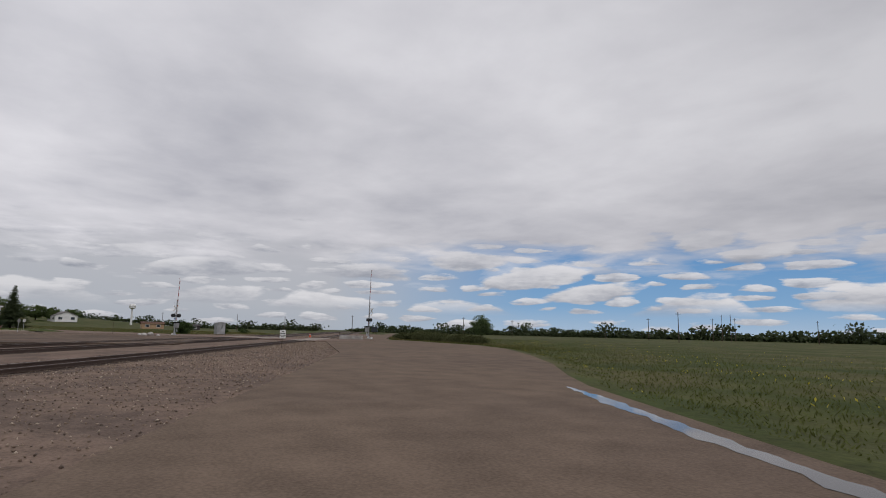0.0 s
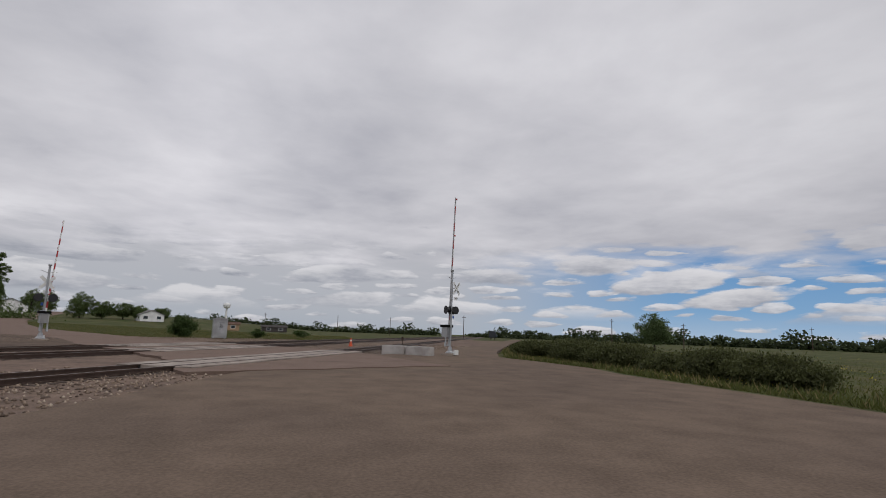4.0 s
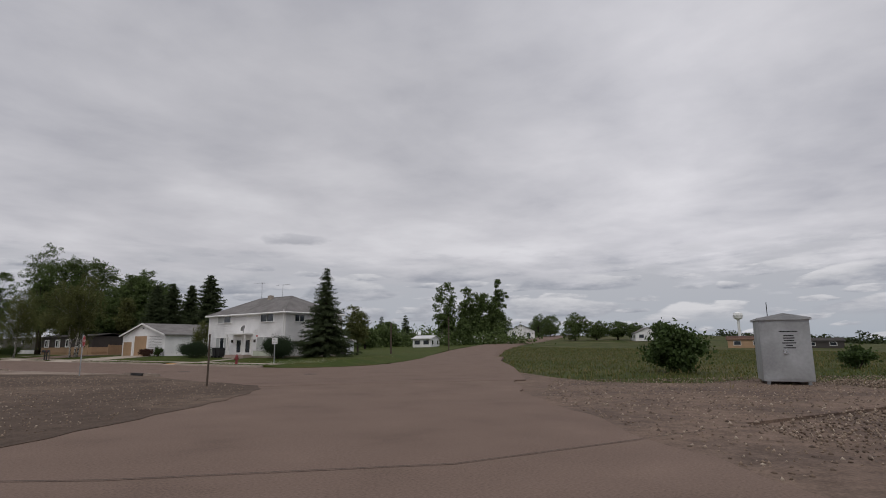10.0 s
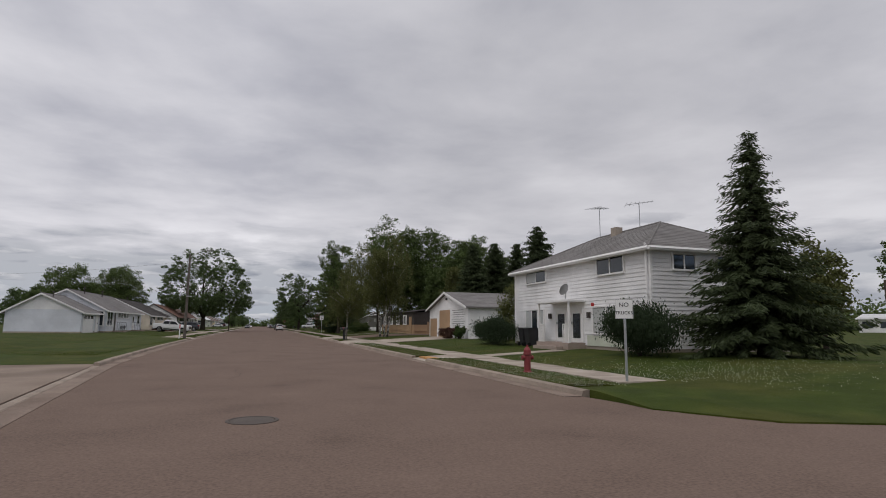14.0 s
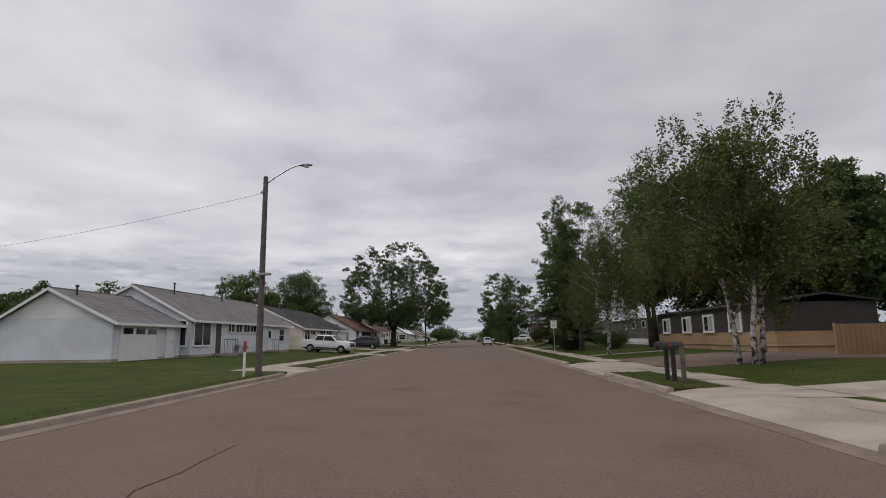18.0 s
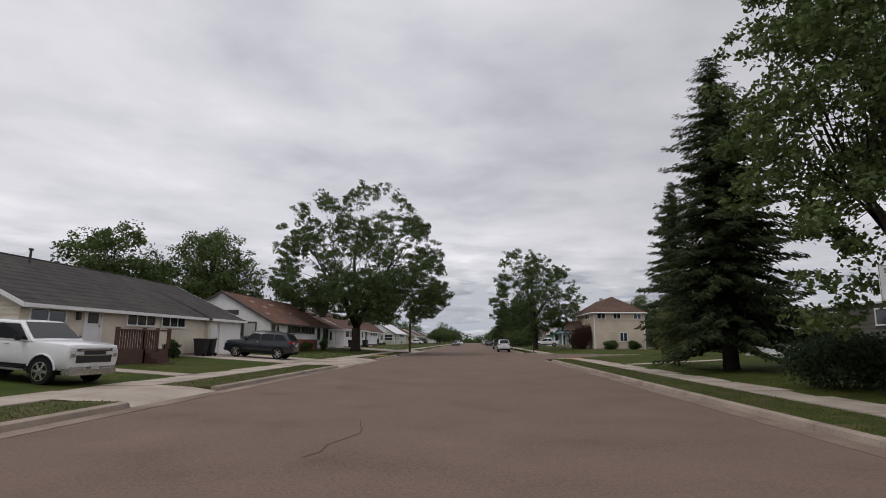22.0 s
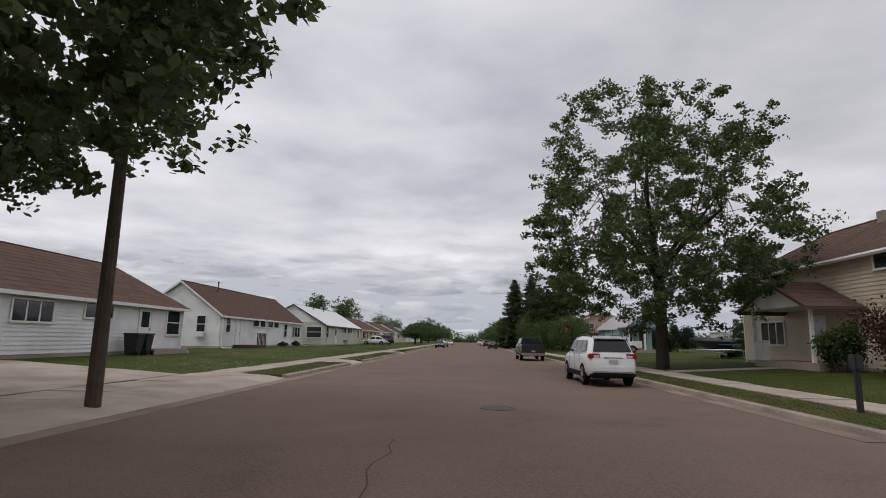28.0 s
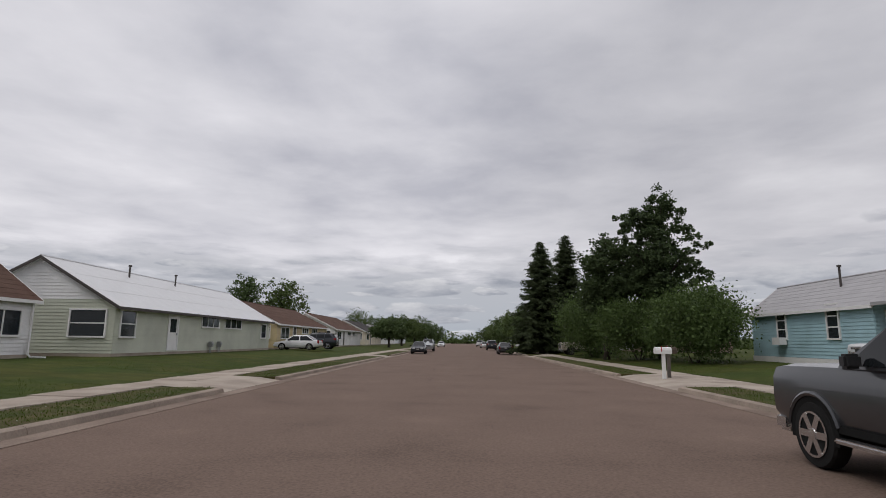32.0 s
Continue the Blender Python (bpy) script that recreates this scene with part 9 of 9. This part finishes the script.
part("post", box(-0.045, -0.045, -0.2, 0.045, 0.045, 1.0, 0.01), BLACK, pp)
part("top_box", box(-0.08, -0.11, 0.78, 0.08, 0.11, 1.06, 0.02), BLACK, pp)


def mailbox(label, x, y, z, rz, mcol, post):
    g = thing("mailbox", label, "mailbox", x, y, z, rz)
    part("post", box(-0.05, -0.05, -0.2, 0.05, 0.05, 0.82), post, g)
    bm = bmesh.new()
    prof = [(-0.10, 0.0), (0.10, 0.0), (0.10, 0.13), (0.07, 0.20), (0.0, 0.23), (-0.07, 0.20), (-0.10, 0.13)]
    a = [bm.verts.new((-0.28, x_, 0.82 + z_)) for x_, z_ in prof]
    b = [bm.verts.new((0.26, x_, 0.82 + z_)) for x_, z_ in prof]
    for i in range(7):
        bm.faces.new((a[i], a[(i + 1) % 7], b[(i + 1) % 7], b[i]))
    bm.faces.new(a)
    bm.faces.new(b)
    part("box", bm, mcol, g)
    part("flag", box(-0.1, -0.115, 0.9, -0.07, -0.105, 1.08), REDP, g)
    part("door", box(-0.295, -0.095, 0.83, -0.28, 0.095, 1.0, 0.01), mcol, g)
    return g


mailbox("black mailbox on a dark post by a driveway", 6.75, 14.9, 0.13, 0, BLACK, BLACK)
mailbox("black mailbox beside its twin by a driveway", 6.78, 14.45, 0.13, 0, BLACK, BLACK)
bp = thing("path_post", "bare pale wooden post beside black mailboxes", "post", 6.85, 13.95, 0.13)
part("post", box(-0.05, -0.05, -0.2, 0.05, 0.05, 0.92, 0.012), WOODP, bp)
part("top_cap", box(-0.055, -0.055, 0.92, 0.055, 0.055, 0.94, 0.005), WOODP, bp)
mailbox("white mailbox on a pale post at the kerb", 6.75, 140.4, 0.13, 0, WHITEP, WHITEP)
mailbox("brown mailbox on a weathered wooden post", 7.1, 140.9, 0.13, 0, WOODG, WOODP)


def wheelie_bin(label, x, y, rz, m=BLACK):
    g = thing("wheeled_bin", label, "bin", x, y, lawn_z(x), rz, group="wheeled bins")
    bm = bmesh.new()
    vs = [bm.verts.new(p) for p in ((-0.22, -0.25, 0.04), (0.22, -0.25, 0.04), (0.22, 0.22, 0.04), (-0.22, 0.22, 0.04), (-0.28, -0.33, 0.85), (0.28, -0.33, 0.85), (0.28, 0.30, 0.85), (-0.28, 0.30, 0.85))]
    for q in ((0, 3, 2, 1), (4, 5, 6, 7), (0, 1, 5, 4), (1, 2, 6, 5), (2, 3, 7, 6), (3, 0, 4, 7)):
        bm.faces.new([vs[i] for i in q])
    bmesh.ops.bevel(bm, geom=list(bm.edges), offset=0.025, segments=2, affect="EDGES")
    part("body", bm, m, g)
    part("lid", box(-0.30, -0.36, 0.85, 0.30, 0.33, 0.92, 0.025), m, g)
    for s in (-1, 1):
        part("wheel", lathe([(0.09, -0.03), (0.09, 0.03), (0.03, 0.035)], 12, Matrix.Translation((s * 0.24, 0.25, 0.09)) @ Matrix.Rotation(radians(90), 4, "Y")), TYRE, g)
    part("grip", tube([(-0.2, 0.36, 0.86), (0.2, 0.36, 0.86)], 0.018, 6), m, g)
    return g


for x, y in ((12.9, -8.2), (12.9, -7.55), (-13.6, 61.4), (-13.6, 62.2), (-13.9, 98.2), (-14.2, 107.9), (-14.2, 108.6)):
    wheelie_bin("black wheeled rubbish bin against a house wall", x, y, 90 if x > 0 else -90)
shrub("round clipped shrub under a house window", -13.6, 58.6, 0.42, 0.5, 0.85, 301, 1800, 0.05, L_BUSH)
shrub("small shrub against a white wall", -16.6, 134.5, 0.4, 0.9, 0.5, 302, 900, 0.06)
shrub("small shrub against a white wall", -16.6, 138.3, 0.4, 0.7, 0.55, 303, 900, 0.06)
shrub("overgrown plants along a brick base", -13.2, 78.5, 0.35, 1.6, 0.8, 304, 1500, 0.07)
shrub("overgrown plants beside a door", -13.1, 83.2, 0.35, 0.7, 1.2, 305, 1200, 0.08)


# gas and power meters on the grey house and the green house
def meter(x, y, z0):
    g = thing("utility_meter", "grey utility meters on a house wall", "meter", x, y, z0)
    part("case", box(-0.08, -0.14, 0.35, 0.12, 0.14, 0.7, 0.03), GREYB, g)
    part("dial", lathe([(0.10, 0.12), (0.10, 0.18), (0.04, 0.20)], 14, Matrix.Translation((0, 0, 0.55)) @ Matrix.Rotation(radians(90), 4, "Y")), STEEL, g)
    part("pipe", tube([(0.02, -0.08, -0.2), (0.02, -0.08, 0.4)], 0.025, 6), STEEL, g)
    part("pipe", tube([(0.02, 0.08, -0.2), (0.02, 0.08, 0.4)], 0.025, 6), STEEL, g)
    return g


for x, y in ((-14.85, 36.8), (-14.85, 38.2), (-15.45, 154.8), (-15.45, 156.0)):
    meter(x, y, 0.42)


# antennas and a dish on the white house
def antenna(x, y, z, h, rz):
    g = thing("television_antenna", "thin metal television antenna on a roof mast", "antenna", x, y, z, rz)
    part("mast", tube([(0, 0, -0.4), (0, 0, h)], 0.02, 6), STEEL, g)
    part("boom", tube([(-0.65, 0, h - 0.08), (0.65, 0, h + 0.06)], 0.014, 5), STEEL, g)
    for i in range(7):
        k = -0.6 + i * 0.2
        part("element", tube([(k, -0.5 + i * 0.05, h - 0.01 + k * 0.1), (k, 0.5 - i * 0.05, h - 0.01 + k * 0.1)], 0.008, 4), STEEL, g)
    return g


antenna(16.75, -8.75, 5.95, 1.7, 20)
antenna(16.75, -12.0, 5.95, 1.3, -30)
ds_ = thing("satellite_dish", "grey satellite dish on a porch roof", "dish", 12.7, -11.9, 2.6, 200)
part("reflector", lathe([(0.02, 0.0), (0.15, 0.02), (0.27, 0.075), (0.275, 0.085), (0.15, 0.035), (0.02, 0.015)], 20, Matrix.Translation((0, 0, 0.38)) @ Matrix.Rotation(radians(65), 4, "X")), GREYB, ds_)
part("stand", tube([(0, 0, 0), (0, 0.05, 0.36)], 0.025, 6), STEEL, ds_)
part("feed_arm", tube([(0, 0, 0.25), (0, -0.3, 0.42)], 0.012, 5), STEEL, ds_)
# basketball hoop
bh = thing("basketball_hoop", "portable basketball hoop standing at the kerb", "basketball hoop", 6.45, 119.6, 0.10, 8)
bh.matrix_basis = bh.matrix_basis @ Matrix.Scale(0.9, 4)
part("base", box(-0.45, -0.4, -0.02, 0.55, 0.4, 0.14, 0.05), BLACK, bh)
part("sandbag", box(0.02, -0.34, 0.14, 0.34, 0.28, 0.27, 0.06), WHITEP, bh)
part("sandbag", box(0.26, -0.2, 0.14, 0.56, 0.36, 0.25, 0.05), WHITEP, bh)
part("pole", tube([(0, 0, 0.1), (0, 0, 2.3)], 0.04, 8), BLACK, bh)
part("bracket", tube([(0, 0, 2.2), (-0.35, 0, 2.45)], 0.03, 6), BLACK, bh)
CLEAR = mat("clear_acrylic", (0.9, 0.92, 0.93), 0.05, var=0.02, bump=0.0, trans=1.0)
CLEAR.node_tree.nodes["Principled BSDF"].inputs["IOR"].default_value = 1.02
bb = part("backboard", box(-0.375, -0.54, 2.1, -0.365, 0.54, 2.85), CLEAR, bh, "clear backboard with a dark red frame")
bm = bmesh.new()
for a, b, c, d in ((-0.58, 2.08, 0.58, 2.12), (-0.58, 2.83, 0.58, 2.87), (-0.58, 2.08, -0.53, 2.87), (0.53, 2.08, 0.58, 2.87)):
    bm_box(bm, -0.40, a, b, -0.34, c, d)
part("board_frame", bm, mat("dark_red_frame", (0.16, 0.02, 0.025), 0.5, var=0.15), bb)
bm = bmesh.new()
tube([(-0.6 + 0.2 * math.cos(a), 0.2 * math.sin(a), 2.22) for a in np.linspace(0, math.tau, 19)], 0.012, 5, bm)
part("rim", bm, REDP, bb)
part("red_square", box(-0.395, -0.2, 2.28, -0.385, 0.2, 2.32), REDP, bb)
# boat on a trailer and a trampoline
bt = thing("boat", "dark motor boat on a trailer under a black cover", "boat", 19.5, 128.0, 0.45, 82)
bm = bmesh.new()
st = []
for y_, w_, zb_, zt_ in ((-2.2, 0.75, 0.55, 1.15), (-0.5, 0.85, 0.5, 1.15), (1.0, 0.7, 0.55, 1.2), (2.0, 0.3, 0.8, 1.28), (2.5, 0.05, 1.1, 1.32)):
    st.append((y_, [(w_ * 0.25, zb_), (w_ * 0.8, zb_ + 0.2), (w_, zt_ - 0.12), (w_ * 0.97, zt_), (0, zt_ + 0.02)]))
part("hull", loft(st), BLACK, bt)
part("cover", loft([(y_, [(w_ * 1.01, z_), (w_ * 0.95, z_ + 0.06), (w_ * 0.5, z_ + 0.22), (0, z_ + 0.3)]) for y_, w_, z_ in ((-2.2, 0.78, 1.05), (-0.5, 0.88, 1.12), (1.0, 0.74, 1.14), (2.2, 0.25, 1.16))]), BLACK, bt)
part("stripe", box(-0.86, -2.0, 0.88, 0.86, 0.6, 0.95), mat("teal_stripe", (0.05, 0.2, 0.25), 0.4), bt)
part("windshield", box(-0.6, 0.3, 1.2, 0.6, 0.4, 1.5, 0.02), CARGLASS, bt)
part("trailer", bm_box(bmesh.new(), -0.5, -2.2, 0.35, 0.5, 3.2, 0.45), STEEL, bt)
for s in (-1, 1):
    part("wheel", lathe([(0.26, -0.08), (0.26, 0.08), (0.1, 0.09)], 14, Matrix.Translation((s * 0.8, -0.6, 0.26)) @ Matrix.Rotation(radians(90), 4, "Y")), TYRE, bt)
tp = thing("trampoline", "low round trampoline on a lawn", "trampoline", 16.8, 122.5, 0.45)
part("mat", lathe([(1.5, 0.55), (1.5, 0.57), (0.1, 0.565)], 28), BLACK, tp)
bm = tube([(1.55 * math.cos(a), 1.55 * math.sin(a), 0.56) for a in np.linspace(0, math.tau, 29)], 0.03, 6)
part("frame", bm, STEEL, tp)
for k in range(6):
    a = k * math.tau / 6
    part("leg", tube([(1.5 * math.cos(a), 1.5 * math.sin(a), -0.05), (1.5 * math.cos(a), 1.5 * math.sin(a), 0.55)], 0.025, 6), STEEL, tp)

# ---- outbuildings and the distance ----
H, W, Sf = gable_house("small grey shed behind a white house", 24.0, 27.0, -11.5, -8.8, 1.95, 2.45, S_GREY, R_GREY, "W", name="shed", category="shed", courses=4, base=0.35)
door(H, Sf, 25.0, 25.8, 0.4, 1.8, S_BROWN, False)
H, W, Sf = gable_house("small white garden shed by a side street", 25.5, 28.2, 101.6, 104.0, 2.2, 2.75, S_WHITE, R_BROWN, "W", name="shed", category="shed", courses=4)
door(H, Sf, 26.6, 27.4, 0.5, 2.0, S_GREY, False)
H, W, Sf = gable_house("grey roofed house behind a beige house", 25, 34, 116, 124, 3.0, 5.2, S_OLIVE, R_DARK, "W", courses=8)
S_PINK = siding("dusty_pink_siding", (0.46, 0.33, 0.26))
H, W, Sf = gable_house("two-storey dusty pink house with a brown roof", 18.5, 26, 176, 186, 4.9, 6.4, S_PINK, R_BROWN, "W", courses=8)
window(H, Sf, 19.2, 20.6, 3.6, 4.4, 2, 1)
window(H, Sf, 22, 23.4, 3.6, 4.4, 2, 1)
wpart("balcony", bm_box(bmesh.new(), 18.6, 174.6, 2.7, 25.8, 176, 2.85), DECKW, H)
for i in range(22):
    wpart("baluster", bm_box(bmesh.new(), 18.7 + i * 0.33, 174.65, 2.85, 18.76 + i * 0.33, 174.7, 3.6), DECKW, H)
H, W, Sf = mobile_home("long white camper parked across a yard", 30.0, 41.0, 152.0, 155.0, 0.4, 2.9, S_WHITE, S_GREY, 0.5)
for a in (31.2, 34.5, 37.5):
    window(H, Sf, a, a + 1.4, 1.6, 2.3, 1, 1)
wpart("stripe", fbox(Sf, 30.1, 1.25, 0.05, 40.9, 1.4, 0.06), S_TAN, H)
for i, (x, y, r, h) in enumerate(((20.6, 146.5, 1.1, 2.9), (22.4, 147.0, 1.2, 3.1), (24.3, 147.4, 1.2, 2.9))):
    shrub("tall dark clipped hedge beside a cottage", x, y, r, r, h, 330 + i, 6000, 0.08, L_YEW, puffs=30, group="cottage hedge")
H, W, Sf = gable_house("small grey house past a hedge", 14.5, 22, 182, 194, 2.8, 4.4, S_GREY, R_GREY, "W", courses=8)
window(H, W, 184, 186, 1.4, 2.4, 2, 1)
H, W, Sf = gable_house("white house far down the street", 14.5, 22, 208, 222, 2.8, 4.4, S_WHITE, R_BROWN, "W", courses=8)
window(H, W, 210, 212, 1.4, 2.4, 2, 1)
H, W, Sf = gable_house("cream house far down the street", 14.5, 22, 236, 250, 2.8, 4.4, S_CREAM, R_DARK, "W", courses=8)
window(H, W, 238, 240, 1.4, 2.4, 2, 1)
ut = thing("equipment_hut", "flat brown equipment hut with wall units", "hut", -31.8, 36.0, 0.45)
wpart("wall", box(-34.6, 34.2, 0.3, -30.6, 38.0, 3.3, 0.03), S_TAN, ut)
wpart("roof", box(-34.8, 34.0, 3.3, -30.4, 38.2, 3.42, 0.02), R_BROWN, ut)
for xx in (-32.2, -31.2):
    wpart("air_unit", box(xx - 0.35, 33.75, 1.3, xx + 0.35, 34.2, 2.3, 0.03), GREYB, ut)


def far_house(label, x, y, w, d, eave, ridge, m, rm, rz, front=True):
    h = thing("distant_house", label, "house", x, y, far_rise(x, y) - 0.28, rz)
    part("wall", box(-w / 2, -d / 2, 0, w / 2, d / 2, eave), m, h)
    bm = bmesh.new()
    for s in (-1, 1):
        slope(bm, [(-w / 2 * 1.08 * s, -d / 2 - 0.3, eave - 0.15), (-w / 2 * 1.08 * s, d / 2 + 0.3, eave - 0.15), (0, d / 2 + 0.3, ridge), (0, -d / 2 - 0.3, ridge)], 5)
    vs = [bm.verts.new(p) for y_ in (-d / 2, d / 2) for p in ((-w / 2, y_, eave), (w / 2, y_, eave), (0, y_, ridge - 0.1))]
    part("roof", bm, rm, h)
    for y_ in (-d / 2 + 0.02, d / 2 - 0.02):
        bm = bmesh.new()
        bm.faces.new([bm.verts.new(p) for p in ((-w / 2, y_, eave - 0.05), (w / 2, y_, eave - 0.05), (0, y_, ridge - 0.1))])
        part("gable", bm, m, h)
    for k in (-0.28, 0.28):
        wn_ = part("window", box(w * k - 0.7, -d / 2 - 0.03, eave * 0.35, w * k + 0.7, -d / 2 + 0.02, eave * 0.75), GLASS, h)
        part("frame", box(w * k - 0.8, -d / 2 - 0.02, eave * 0.31, w * k + 0.8, -d / 2 + 0.01, eave * 0.79), TRIM, wn_)
    for k in (-0.25, 0.25):
        wn_ = part("window", box(-w / 2 - 0.03, d * k - 0.6, eave * 0.35, -w / 2 + 0.02, d * k + 0.6, eave * 0.75), GLASS, h)
        part("frame", box(-w / 2 - 0.02, d * k - 0.7, eave * 0.31, -w / 2 + 0.01, d * k + 0.7, eave * 0.79), TRIM, wn_)
    return h


far_house("white gabled house along a distant road", 184, 51.0, 10.5, 13, 3.0, 5.6, S_WHITE, R_DARK, -58)
far_house("white house with a dark roof in a distant yard", 152, 51, 9, 12, 3.4, 5.8, S_WHITE, R_DARK, 40)
far_house("white house with a dark roof behind tall trees", 128, 41, 8, 13, 3.0, 4.8, S_WHITE, R_DARK, 20)
far_house("long white trailer across a green", 84, 22, 10, 4, 2.2, 2.8, S_WHITE, R_METAL, 25)
far_house("small white distant house among trees", 161, -5.2, 8, 7, 2.6, 4.2, S_WHITE, R_GREY, -60)
far_house("long low tan building on the horizon", 113, -39, 4.5, 7, 1.9, 2.5, S_TAN, R_BROWN, 8)
far_house("long dark shed on the horizon", 135, -51, 5, 8, 1.7, 2.3, S_BROWN, R_DARK, 8)
wt_ = thing("water_tower", "pale water tower on the far horizon", "water tower", 185, -28, 1.6)
part("tank", lathe([(0.4, 7.2), (1.3, 7.6), (1.5, 8.6), (1.3, 9.3), (0.2, 9.7)], 16), WHITEP, wt_)
part("column", lathe([(0.45, 0.0), (0.4, 7.3)], 12), WHITEP, wt_)
lc = thing("freight_wagon", "dark freight wagon far down the track", "railway wagon", *tr(165, 0)[:2], 0.0, math.degrees(R2))
part("body", box(-5, -1.2, 0.7, 5, 1.2, 2.9, 0.05), P_BLACK, lc)
for k in (-3.5, -2, 2, 3.5):
    for s in (-1, 1):
        part("wheel", lathe([(0.36, -0.06), (0.36, 0.06), (0.1, 0.07)], 14, Matrix.Translation((k, s * 0.62, 0.40)) @ Matrix.Rotation(radians(90), 4, "X")), RUST, lc)
for i, (x, y, h_) in enumerate(((184.8, -74, 8.2), (182.6, -96.7, 8), (107.8, -110, 7.6), (5.2, -175, 8.6), (53, -213, 8.6), (41.6, -235, 9), (94, -228, 8), (8, -245, 8), (70, -161, 6.6), (80, -145.5, 7.4), (230, -40, 9), (60, -270, 12), (66, -272, 12), (52, -262, 10))):
    g = thing("utility_pole", "bare wooden utility pole in the far fields", "utility pole", x, y, -0.3, i * 13, group="far utility poles")
    part("pole", tube([(0, 0, 0), (0, 0, h_)], [0.14, 0.09], 7), WOODG, g)
    part("crossarm", box(-0.8, -0.05, h_ - 0.6, 0.8, 0.05, h_ - 0.48), WOODG, g)
for i, (x, y, h_) in enumerate(((40, 4, 5.5), (58, -2.5, 6), (31.5, -13, 4.0), (-45, 30, 6.5))):
    g = thing("utility_pole", "wooden utility pole with a crossarm behind houses", "utility pole", x, y, 0, i * 20)
    part("pole", tube([(0, 0, -0.3), (0, 0, h_)], [0.12, 0.08], 7), WOODG, g)
    part("crossarm", box(-0.7, -0.05, h_ - 0.5, 0.7, 0.05, h_ - 0.4), WOODG, g)
# shallow puddle at the road's edge
WATER = mat("puddle_water", (0.05, 0.045, 0.04), 0.04, var=0.05, bump=0.0, spec=0.7)
bm = bmesh.new()
prev = None
for i in range(45):
    s = -81.5 + i * 0.26
    w = 0.17 * min(1.0, i / 6, (44 - i) / 9) * (1 + 0.18 * math.sin(i * 1.3) + 0.2 * math.sin(i * 0.47))
    o = -15.95 - 0.02 * i * 0.3 + 0.02 * math.sin(i * 0.5)
    row = [bm.verts.new(tr(s, o + k * (w + 0.01) + 0.03 * math.sin(i * 2.1 + k), -0.024)) for k in (-1, 1)]
    if prev:
        bm.faces.new((prev[0], row[0], row[1], prev[1]))
    prev = row
setting("puddle", bm, WATER, "long thin puddle along a dirt road edge", "water")

# ---- from the plan's units to metres ----
for me in bpy.data.meshes:
    me.transform(Matrix.Scale(PLAN, 4))
for ob in scene.objects:
    if ob.type != "CAMERA" and ob.type != "LIGHT":
        ob.location = ob.location * PLAN
